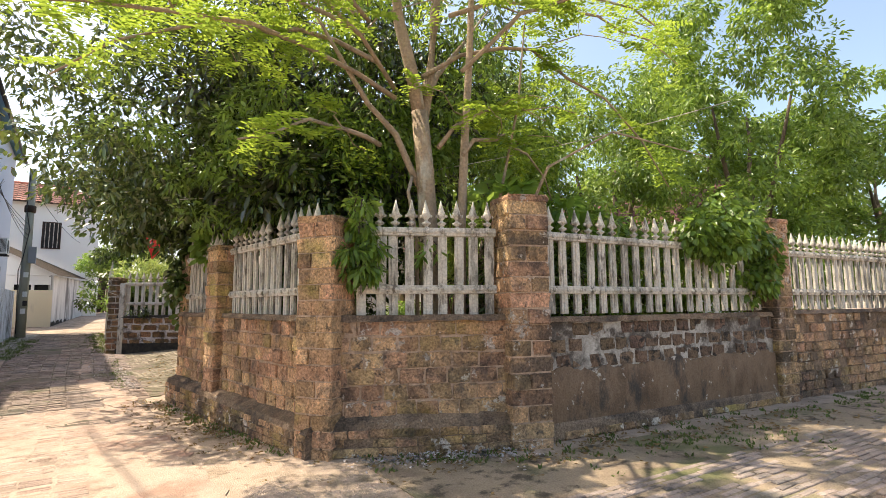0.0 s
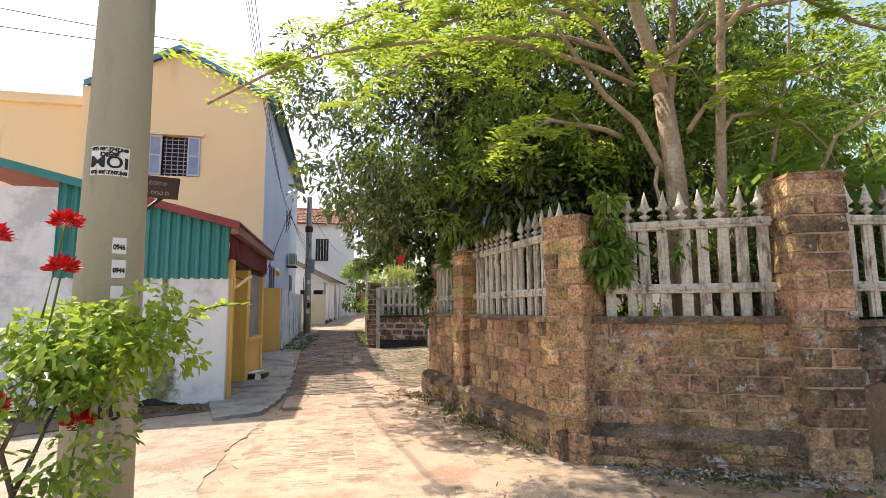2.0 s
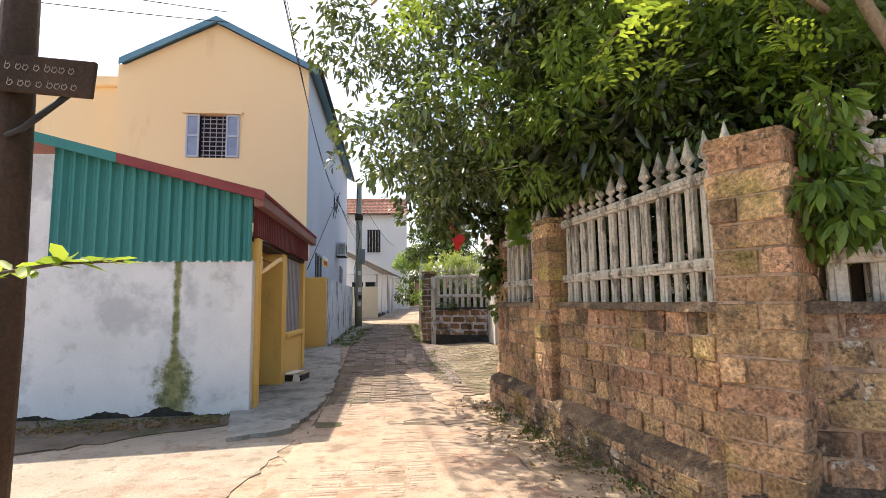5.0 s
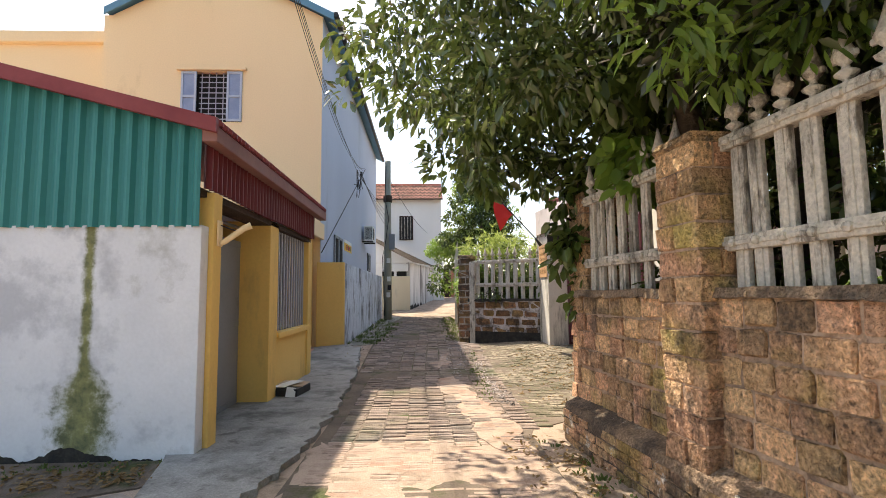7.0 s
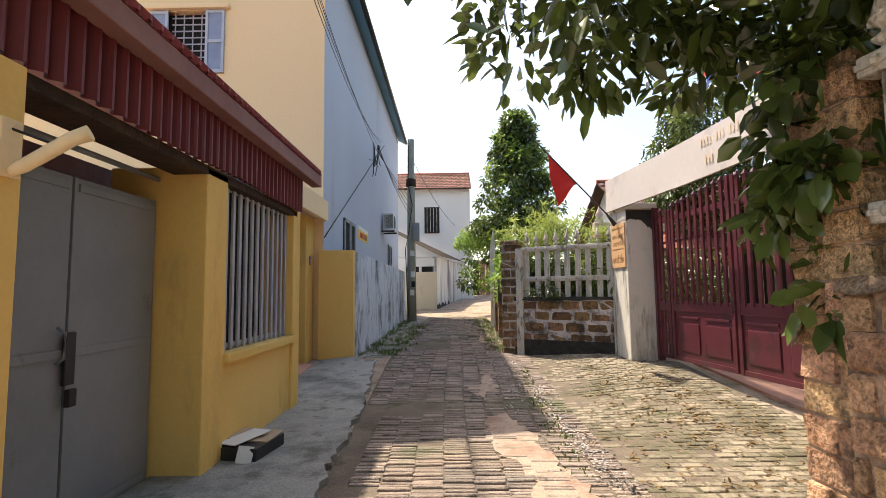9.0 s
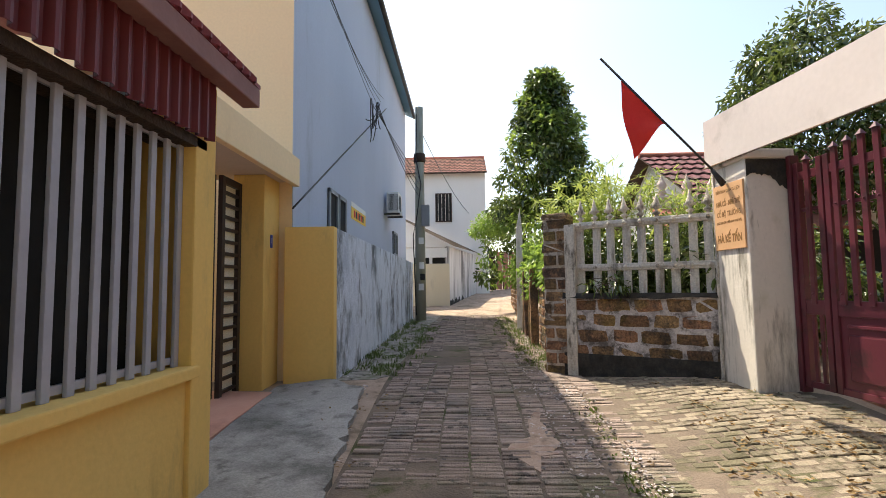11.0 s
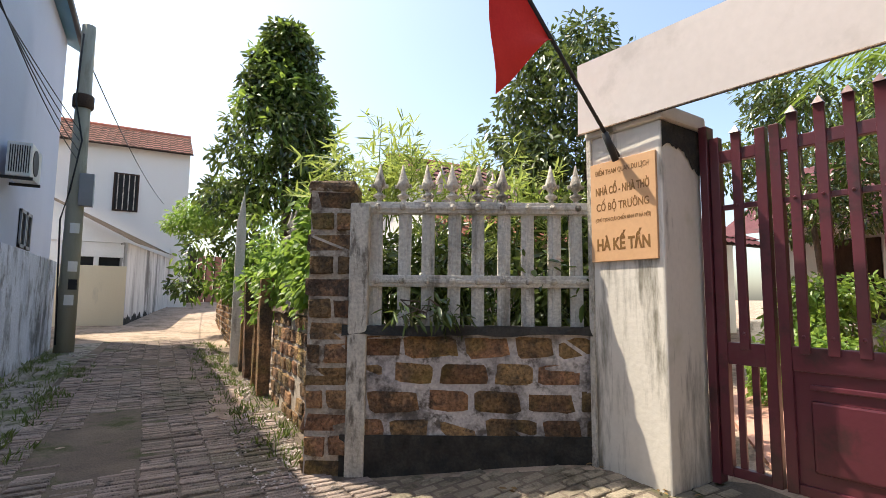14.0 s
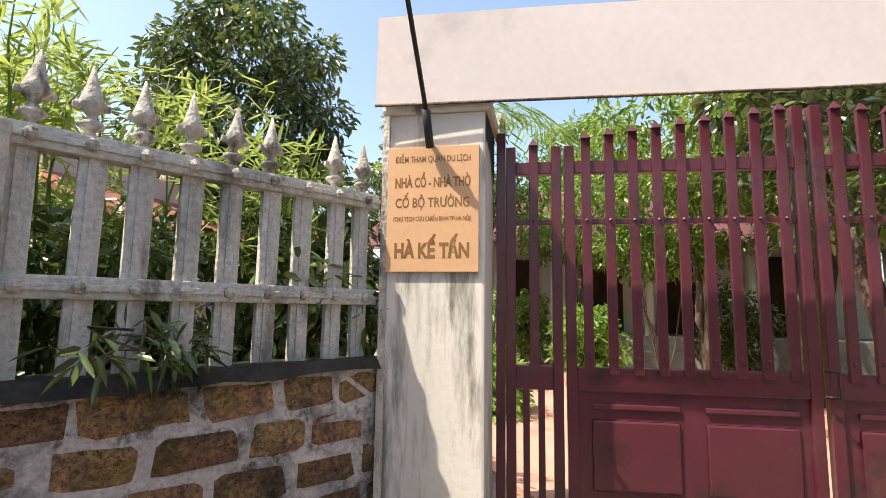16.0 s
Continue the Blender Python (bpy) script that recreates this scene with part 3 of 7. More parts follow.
patches = [
    ([(0.15, 12.92), (0.46, 13.06), (0.56, 12.1), (0.68, 11.25), (0.92, 9.7), (0.68, 9.0), (0.47, 9.6), (0.36, 11.0), (0.18, 12.0)], 7),
    ([(0.04, 14.1), (0.41, 15.1), (0.40, 14.15), (0.16, 13.75)], 8),
    ([(0.5, 20.2), (0.35, 18.8), (0.7, 18.7), (0.8, 20.3)], 10),
]
for pts, sd in patches:
    patch("pavement_patch", ragged(pts + [pts[0]], 0.06, 0.11, sd)[:-1], M_DUST, 0.036, "trodden sandy repair patch in the brick lane")

# ---------------------------------------------------------------- laterite fence walls
FINIAL = [(0.040, 0.0), (0.042, 0.012), (0.020, 0.022), (0.018, 0.035), (0.046, 0.055), (0.050, 0.068), (0.018, 0.088), (0.016, 0.10), (0.040, 0.125), (0.052, 0.145), (0.040, 0.175), (0.022, 0.235), (0.004, 0.31)]


def baluster_mesh(z0, z1):
    """A flat concrete pale with a raised middle rib."""
    b = box((-0.048, -0.018, z0), (0.048, 0.018, z1), 0.006)
    box((-0.018, -0.027, z0 + 0.01), (0.018, 0.027, z1 - 0.01), 0.004, b)
    me = bpy.data.meshes.new("baluster")
    b.to_mesh(me)
    b.free()
    me.materials.append(M_FENCE)
    return me


def finial_mesh():
    b = lathe([(r, z) for r, z in FINIAL], 8)
    box((-0.066, -0.014, 0.125), (0.066, 0.014, 0.155), 0.010, b)
    me = bpy.data.meshes.new("finial")
    b.to_mesh(me)
    b.free()
    me.materials.append(M_FENCE)
    return me


FINIAL_ME = finial_mesh()


def bolt_mesh():
    b = bmesh.new()
    bmesh.ops.create_uvsphere(b, u_segments=6, v_segments=4, radius=0.018)
    me = bpy.data.meshes.new("bolt")
    b.to_mesh(me)
    b.free()
    me.materials.append(M_FENCE)
    return me


BOLT_ME = bolt_mesh()


def fence_panel(p0, p1, z_foot, z_low, z_high, n, z0=0.0, y_off=0.1, finials=True, label="weathered grey concrete fence panel with spear finials", paint=M_FENCE):
    m, length = along(p0, p1, z0)
    t = thing("concrete_fence", (0, 0, 0), label, "fence", "fence panels")
    t.matrix_world = m @ pose(0, y_off, 0)
    me = baluster_mesh(z_foot, z_high - 0.02)
    me.materials[0] = paint
    for z in (z_low, z_high):
        b = box((0.0, -0.060, z - 0.014), (length, 0.060, z + 0.014), 0.006, box((0.0, -0.050, z - 0.044), (length, 0.050, z + 0.044), 0.012))
        rail = part("rail", b, paint, t)
        for i in range(n):
            put("bolt", BOLT_ME, None, rail, pose(length * (i + 0.5) / n, -0.062, z) @ Matrix.Diagonal((1.5, 1.5, 1.5, 1)))
    for i in range(n):
        x = length * (i + 0.5) / n
        r = random.Random(i * 7 + int(length * 100))
        put("baluster", me, None, t, pose(x, 0, 0, 0, r.uniform(-0.8, 0.8), r.uniform(-3, 3)))
        if finials and r.random() < 0.96:
            put("finial", FINIAL_ME, None, t, pose(x, 0, z_high + 0.03, r.uniform(-3, 3), r.uniform(-3, 3), r.uniform(-6, 6)))
    return t


def fence_wall(name, p0, p1, z_top, thick=0.22, z0=-0.1, plinth=None, label="", meshes=BLOCKS, mortar=M_MORTAR, bw=0.25, bh=0.152, skip=0.0, coping=M_RENDER_DARK, z_blocks=None, joint=0.02, proud=0.012):
    """A wall of laterite blocks with a rendered coping; plinth: (height, how far it stands out)."""
    m, length = along(p0, p1)
    w = thing(name, (0, 0, 0), label, "wall", kind="structure")
    w.matrix_world = m
    core = part("mortar_core", box((0, 0.008, z0), (length, thick, z_top)), mortar, w)
    zb = plinth[0] if plinth else 0.02
    lay_blocks(w, length, (z_blocks if z_blocks is not None else zb), z_top - 0.02, 0.0, bw, bh, joint, meshes, 0.0, skip, 0.12, proud)
    b = bmesh.new()
    n = max(2, int(length / 0.12))
    rr = random.Random(int(length * 91))
    prev = None
    for i in range(n + 1):
        x = length * i / n
        j = rr.uniform(0, 0.02)
        cur = [b.verts.new((x, -0.03 - j, z_top - 0.015 - rr.uniform(0, 0.025))), b.verts.new((x, -0.012, z_top + 0.03 + rr.uniform(0, 0.012))), b.verts.new((x, thick + 0.02, z_top + 0.03)), b.verts.new((x, thick + 0.02, z_top - 0.02))]
        if prev:
            for k in range(4):
                b.faces.new((prev[k], prev[(k + 1) % 4], cur[(k + 1) % 4], cur[k]))
        else:
            b.faces.new(cur)
        prev = cur
    b.faces.new(prev[::-1])
    part("coping", b, coping, w, "ragged dark mortar coping")
    if plinth:
        ph, out = plinth
        b = bmesh.new()
        prof = [(-out, z0), (-out, ph - 0.09), (-out * 0.85, ph - 0.03), (0.0, ph + 0.03), (0.005, z0)]
        for i in range(2):
            ring = [b.verts.new((length * i, y, z)) for y, z in prof]
            if i:
                for k in range(5):
                    b.faces.new((last[k], last[(k + 1) % 5], ring[(k + 1) % 5], ring[k]))
                b.faces.new(ring[::-1])
            else:
                b.faces.new(ring)
            last = ring
        bmesh.ops.recalc_face_normals(b, faces=list(b.faces))
        pl = part("plinth", b, M_RENDER_DARK, w, "brick footing under the wall")
        lay_blocks(w, length, -0.02, ph - 0.08, -out, 0.22, 0.085, 0.012, BLOCKS_DARK, 0.0, 0.04, 0.08, 0.01)
    return w


def stone_pillar(at, rz, size, z_top, label, meshes=PILLAR_BLOCKS, z0=-0.1, mortar=M_MORTAR, joint=0.010):
    """A square pillar of laterite blocks in mortar, with a rough flat head."""
    p = thing("stone_pillar", (at[0], at[1], 0), label, "pillar", "fence pillars", rz=rz)
    s = size / 2
    part("mortar_core", box((-s + 0.013, -s + 0.013, z0), (s - 0.013, s - 0.013, z_top - 0.03)), mortar, p)
    head = box((-s - 0.01, -s - 0.01, z_top - 0.06), (s + 0.01, s + 0.01, z_top + 0.02), 0.03)
    for v in head.verts:
        v.co += Vector((rnd.uniform(-1, 1), rnd.uniform(-1, 1), rnd.uniform(-1, 1))) * 0.012
    part("head_stone", head, M_LATERITE_DARK, p)
    pieces_to_lay.append(("pillar", p, size, z_top, meshes, joint))
    return p


def lay_pillar(p, size, z_top, meshes, joint):
    s = size / 2
    rows = int(z_top / 0.155)
    rh = (z_top - 0.04) / rows
    r = random.Random(int(z_top * 1000 + p.matrix_world.translation.x * 10))
    for j in range(rows):
        z = (j + 0.5) * rh
        cut = r.uniform(0.35, 0.65)
        for a, c in ((0, cut), (cut, 1)):
            # blocks run through the pillar, turned in every other row
            w = (c - a) * size - joint
            mid = (a + c) / 2 * size - s
            m = pose(0, 0, z, r.uniform(-0.7, 0.7), r.uniform(-0.7, 0.7), (90 if j % 2 else 0) + r.uniform(-1, 1)) @ pose(mid, 0, 0)
            put("brick", r.choice(meshes), None, p, m @ Matrix.Diagonal((w, size + r.uniform(0.0, 0.02), rh - joint, 1)))


WALL_LEDGE = 1.36
A_END, A_MID, CORNER, B_END = (1.44, 9.45), (1.66, 7.64), (1.98, 4.72), (3.72, 3.80)
C_END, D_END = (8.35, 3.15), (13.5, 2.4)
fence_wall("wall_lane", A_END, CORNER, WALL_LEDGE, plinth=(0.36, 0.16), label="orange laterite block wall along the lane with brick footing", z0=-0.2, joint=0.022, proud=0.007)
fence_wall("wall_corner", CORNER, B_END, WALL_LEDGE, plinth=(0.40, 0.10), label="mossy laterite wall with blackened render and flaking plaster", meshes=BLOCKS_DARK, mortar=M_MORTAR, skip=0.02, joint=0.014, proud=0.004)
street_wall = fence_wall("wall_street", B_END, C_END, WALL_LEDGE - 0.04, plinth=(0.24, 0.05), label="dark rendered wall with black blocks in flaking white mortar", meshes=BLOCKS_BLACK, mortar=M_MORTAR_FLAKE, skip=0.10, joint=0.03, proud=0.0, z_blocks=0.78)
coat_length = math.hypot(C_END[0] - B_END[0], C_END[1] - B_END[1])


def render_coat(length, z0, z1):
    """A skin of render with a ragged upper edge."""
    b = bmesh.new()
    rr = random.Random(17)
    n = int(length / 0.05)
    prev, lift = None, 0.0
    for i in range(n + 1):
        x = length * i / n
        lift = 0.7 * lift + rr.uniform(-0.03, 0.03)
        zt = z1 + lift + 0.04 * noise.noise((x * 2.0, 3.0, 0))
        cur = [b.verts.new((x, -0.016, z0)), b.verts.new((x, -0.016 - 0.004 * rr.random(), (z0 + z1) / 2)), b.verts.new((x, -0.014, zt - 0.012)), b.verts.new((x, 0.006, zt))]
        if prev:
            for k in range(3):
                b.faces.new((prev[k], cur[k], cur[k + 1], prev[k + 1])).smooth = k < 2
        prev = cur
    return b


part("render_coat", render_coat(coat_length, 0.05, 0.80), M_RENDER_COAT, street_wall, "dark smooth render over the lower wall")
fence_wall("wall_street_far", C_END, D_END, WALL_LEDGE - 0.02, label="dark weathered laterite wall along the side street", meshes=BLOCKS_DARK, mortar=M_RENDER_DARK, skip=0.15)
stone_pillar((1.73, 7.64), -83, 0.40, 2.32, "orange laterite pillar on the lane wall")
stone_pillar((2.06, 4.82), -58, 0.42, 2.36, "orange laterite pillar at the wall's corner")
stone_pillar((3.83, 3.86), -18, 0.46, 2.62, "tall laterite pillar with dark mossy head", PILLAR_BLOCKS[:1] + PILLAR_DARK[:6])
stone_pillar((8.45, 3.25), -8, 0.42, 2.72, "dark laterite pillar on the street wall", meshes=PILLAR_DARK)
stone_pillar((1.70, 9.62), -85, 0.40, 2.35, "laterite pillar wrapped in vines at the wall's end")


def lerp2(a, b, u):
    return (a[0] + (b[0] - a[0]) * u, a[1] + (b[1] - a[1]) * u)


def between(a, b, s0, s1):
    """The stretch of a-b that leaves s0 and s1 metres at its ends."""
    length = math.hypot(b[0] - a[0], b[1] - a[1])
    return lerp2(a, b, s0 / length), lerp2(a, b, 1 - s1 / length)


for a, b, s0, s1, n in ((A_END, A_MID, 0.1, 0.2, 8), (A_MID, CORNER, 0.2, 0.25, 14), (CORNER, B_END, 0.3, 0.2, 9), (B_END, C_END, 0.25, 0.15, 22), (C_END, D_END, 0.3, 0.2, 24)):
    q0, q1 = between(a, b, s0, s1)
    fence_panel(q0, q1, WALL_LEDGE + 0.02, 1.65, 2.25, n)

# ---------------------------------------------------------------- wall, pillar and gate of the old house
FAR_L, FAR_R = (0.98, 16.72), (2.55, 15.80)
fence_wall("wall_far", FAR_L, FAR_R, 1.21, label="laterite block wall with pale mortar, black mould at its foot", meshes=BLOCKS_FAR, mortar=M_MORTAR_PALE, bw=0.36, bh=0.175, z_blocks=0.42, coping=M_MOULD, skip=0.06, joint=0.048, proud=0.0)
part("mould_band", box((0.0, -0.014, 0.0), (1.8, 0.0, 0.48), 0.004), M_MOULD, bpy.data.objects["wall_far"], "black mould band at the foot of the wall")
stone_pillar((0.97, 16.90), -30, 0.33, 2.28, "laterite pillar at the lane corner of the garden wall", PILLAR_FAR, mortar=M_MORTAR_TAN, joint=0.02)
part("render_strip", box((0.04, -0.03, 0.1), (0.18, 0.2, 2.14), 0.02), M_FENCE, bpy.data.objects["wall_far"], "grey rendered strip beside the pillar")
q0, q1 = between(FAR_L, FAR_R, 0.14, 0.0)
fence_panel(q0, q1, 1.22, 1.57, 2.12, 9, label="pale grey concrete fence panel with spear finials", paint=M_FENCE_PALE)
fence_wall("wall_garden", (1.08, 19.5), (1.02, 16.95), 1.30, label="vine-covered laterite garden wall beside the lane", meshes=BLOCKS_FAR, mortar=M_MORTAR_TAN, skip=0.1, joint=0.035)
fence_panel((1.09, 19.4), (1.04, 17.3), 1.32, 1.6, 2.12, 9, label="pale concrete fence panel in the vines", paint=M_FENCE_PALE)
fence_wall("wall_garden_far", (1.65, 31.0), (1.25, 23.4), 1.5, label="overgrown laterite wall farther along the lane", meshes=BLOCKS_FAR, mortar=M_MORTAR_TAN, skip=0.1, joint=0.035)


def rough_post(x, y, top, r, lean):
    """A weathered square stone post, broken at its head."""
    p = thing("stone_post", (x, y, h(x, y) - 0.05), "weathered brown stone post beside the lane", "post", "lane posts")
    b = bmesh.new()
    rr = random.Random(int(y * 100))
    prev = None
    for k in range(7):
        z = top * k / 6
        ring = [b.verts.new((sx * r * rr.uniform(0.85, 1.1) + lean * z, sy * r * rr.uniform(0.85, 1.1), z + (rr.uniform(-0.04, 0.04) if k == 6 else 0))) for sx, sy in ((-1, -1), (1, -1), (1, 1), (-1, 1))]
        if prev:
            for j in range(4):
                b.faces.new((prev[j], prev[(j + 1) % 4], ring[(j + 1) % 4], ring[j]))
        prev = ring
    b.faces.new(prev)
    part("shaft", b, M_LATERITE_FAR, p)


for x_, y_, top_, r_, lean_ in ((1.02, 19.75, 1.45, 0.075, 0.0), (1.04, 20.35, 1.30, 0.055, 0.02), (1.06, 21.0, 1.5, 0.07, -0.02), (1.08, 21.7, 1.35, 0.06, 0.015), (1.1, 22.5, 1.5, 0.08, 0.0)):
    rough_post(x_, y_, top_, r_, lean_)
blade = thing("leaning_fence", (1.02, 22.2, h(1.02, 22.2) - 0.03), "tall pale pointed slat leaning out of the vines", "fence")
part("slat", slab([(-0.07, 0.0), (0.07, 0.0), (0.10, 2.3), (0.05, 2.95), (-0.05, 2.4)], -0.02, 0.02), M_FENCE_PALE, blade)


def gate_pillar():
    p = thing("gate_pillar", (0, 0, 0), "white rendered gate pillar with grey stains and moss", "pillar")
    p.matrix_world = along((2.53, 15.79), (2.57, 15.22))[0]
    part("shaft", box((0.0, 0.0, 0.1), (0.57, 0.46, 2.62), 0.015), M_PILLAR_RENDER, p)
    part("cap", box((-0.03, -0.03, 2.62), (0.60, 0.50, 2.72), 0.02), M_PILLAR_RENDER, p)
    part("trim_corner", box((-0.02, -0.02, 0.1), (0.02, 0.02, 2.9), 0.004), M_FENCE, p)
    return p


gate_pillar()
SIGN_M = along((2.53, 15.79), (2.57, 15.22))[0] @ pose(0.275, -0.012, 0)


def name_board():
    s = thing("name_board", (0, 0, 0), "tan metal board with raised lettering on the gate pillar", "sign")
    s.matrix_world = SIGN_M
    part("plate", box((-0.262, -0.008, 1.71), (0.262, 0.012, 2.42), 0.003), M_SIGN, s)
    for words, size, z, bold in (("ĐIỂM THAM QUAN DU LỊCH", 0.044, 2.345, 0.0004), ("NHÀ CỔ - NHÀ THỜ", 0.066, 2.21, 0.0022), ("CỐ BỘ TRƯỞNG", 0.066, 2.095, 0.001), ("(CHỦ TỊCH CỰU CHIẾN BINH TP HÀ NỘI)", 0.030, 2.005, 0.0004), ("HÀ KẾ TẤN", 0.098, 1.825, 0.004)):
        me = text_mesh(words, size, 0.0006, "lettering", bold)
        xs = [v.co.x for v in me.vertices]
        w = max(xs) - min(xs)
        fit_w = {0.044: 0.43, 0.030: 0.44, 0.098: 0.42}.get(size, 0.43 if "-" in words else 0.42)
        put("lettering", me, M_SIGN_TEXT, s, pose(0, -0.0087, z) @ Matrix.Diagonal((fit_w / w, 1, 1.15, 1)), "brass lettering")
    return s


name_board()

GATE_A, GATE_B = (3.03, 15.17), (3.40, 11.98)


def metal_gate():
    m, length = along(GATE_A, GATE_B, 0.28)
    g = thing("metal_gate", (0, 0, 0), "maroon painted steel double gate with bars over solid panels", "gate")
    g.matrix_world = m
    part("jamb", box((-0.06, -0.05, 0.0), (-0.005, 0.05, 2.35), 0.006), M_GATE_RED, g)
    leaf_edges = [(0.0, 0.34), (0.36, 1.74), (1.78, 3.16)]
    for li, (a, c) in enumerate(leaf_edges):
        leaf = part("gate_leaf_frame", box((a, -0.03, 0.06), (a + 0.06, 0.03, 2.46 if li == 2 else 2.26), 0.006), M_GATE_RED, g)
        b = box((c - 0.06, -0.03, 0.06), (c, 0.03, 2.46 if li == 1 else 2.26), 0.006)
        part("stile", b, M_GATE_RED, leaf)
        part("top_rail", box((a + 0.06, -0.025, 2.08), (c - 0.06, 0.025, 2.16), 0.006), M_GATE_RED, leaf)
        part("middle_rail", box((a + 0.06, -0.025, 0.76), (c - 0.06, 0.025, 0.90), 0.006), M_GATE_RED, leaf)
        part("bottom_rail", box((a + 0.06, -0.025, 0.06), (c - 0.06, 0.025, 0.12), 0.006), M_GATE_RED, leaf)
        part("upper_rail", box((a + 0.06, -0.012, 1.76), (c - 0.06, 0.012, 1.795), 0.004), M_GATE_RED, leaf)
        if li:
            panel = box((a + 0.06, -0.006, 0.12), (c - 0.06, 0.006, 0.77))
            w = (c - a - 0.12) / 2
            for k in range(2):
                box((a + 0.14 + k * w, -0.02, 0.2), (a + 0.06 + (k + 1) * w - 0.06, -0.002, 0.60), 0.015, panel)
                box((a + 0.14 + k * w, -0.024, 0.66), (a + 0.06 + (k + 1) * w - 0.06, -0.004, 0.69), 0.006, panel)
            part("solid_panel", panel, M_GATE_RED, leaf)
        else:
            for x in (0.12, 0.21):
                part("short_bar", box((x - 0.02, -0.012, 0.12), (x + 0.02, 0.012, 0.77), 0.004), M_GATE_RED, leaf)
        n = 9 if li else 1
        for k in range(n):
            x = a + 0.06 + (c - a - 0.12) * (k + 0.5) / n
            z0 = 0.86
            top = 2.24 + 0.20 * min(1.0, max(0.0, (x if x < 1.76 else 3.5 - x) / 1.7))
            b = box((x - 0.028, -0.04, z0), (x + 0.028, -0.012, top), 0.004)
            bmesh.ops.create_cone(b, segments=4, radius1=0.042, radius2=0.004, depth=0.05, matrix=pose(x, -0.026, top + 0.025, 0, 0, 45), cap_ends=True)
            for z in (0.96, 1.78):
                bmesh.ops.create_uvsphere(b, u_segments=6, v_segments=4, radius=0.012, matrix=pose(x, -0.042, z))
            part("bar", b, M_GATE_RED, leaf)
    b = tube([(1.74, -0.06, 0.92), (1.79, -0.09, 0.92), (1.79, -0.09, 0.78), (1.74, -0.06, 0.78)], 0.009, 6)
    part("pull_handle", b, M_BLACK, g)
    return g


metal_gate()


def banner():
    p0, p1 = (2.46, 15.84), (2.93, 11.2)
    m, length = along(p0, p1)
    t = thing("cloth_banner", (0, 0, 0), "white cloth banner with faded orange print stretched over the gate", "banner")
    t.matrix_world = m
    b = bmesh.new()
    n = 40
    prev = None
    for i in range(n + 1):
        x = length * i / n
        sag = -0.03 * math.sin(math.pi * x / length)
        cur = []
        for k in range(5):
            z = 2.66 + sag + 0.54 * k / 4
            cur.append(b.verts.new((x, 0.006 * math.sin(x * 3 + 0.5 * k), z)))
        if prev:
            for k in range(4):
                b.faces.new((prev[k], cur[k], cur[k + 1], prev[k + 1])).smooth = True
        prev = cur
    part("cloth", b, M_BANNER, t)
    hem = tube([(0, -0.01, 2.655), (length * 0.5, -0.01, 2.628), (length, -0.01, 2.655)], 0.008, 6)
    part("hem_cord", hem, M_RENDER_DARK, t, "dark hem cord")
    for z, words in ((3.04, ((2.75, 4), (3.04, 3), (3.27, 4), (3.56, 3))), (2.83, ((2.82, 3), (3.05, 5)))):
        for x0, n in words:
            for k in range(n):
                xa = x0 + k * 0.058
                part("print_bar", box((xa, -0.0095, z - 0.05), (xa + 0.034, -0.0085, z + 0.05 - 0.02 * (k % 2))), M_BANNER_TEXT, t, "faded orange print")
    me = text_mesh("2022", 0.15, 0.0004, "lettering", 0.002)
    put("lettering", me, M_BANNER_TEXT, t, pose(3.62, -0.0095, 2.83), "faded orange print")
    return t


banner()


def pennants():
    t = thing("pennant_string", (2.62, 12.1, 3.5), "string of red, blue and yellow cloth pennants at the banner", "bunting")
    pts = [Vector((-0.10, 0.45, 0.25)), Vector((-0.05, 0.2, 0.02)), Vector((0.0, 0.0, -0.06)), Vector((0.06, -0.25, 0.0)), Vector((0.12, -0.6, 0.2))]
    part("cord", tube(pts, 0.004, 5), M_WHITE_PAINT, t)
    for k in range(12):
        u = (k + 0.5) / 12 * 4
        i = int(u)
        c = pts[i].lerp(pts[i + 1], u - i)
        b = bmesh.new()
        grid = [[b.verts.new((0.015 * math.sin(3 * v + k) * v, (w_ - 0.5) * 0.11 * (1 - 0.9 * v), -0.20 * v)) for w_ in (0, 0.5, 1)] for v in (0, 0.33, 0.66, 1)]
        for r0, r1 in zip(grid, grid[1:]):
            for j in range(2):
                b.faces.new((r0[j], r0[j + 1], r1[j + 1], r1[j])).smooth = True
        colour = (M_FLAG, M_BLUE_PLATE, M_STAR, M_FLAG)[k % 4]
        part("pennant", b, colour, t, ("red", "blue", "yellow", "red")[k % 4] + " cloth pennant", pose(c.x, c.y, c.z, 12 * math.sin(k * 2.1), 10 * math.cos(k), 25 * math.sin(k * 1.7)))
    return t


pennants()


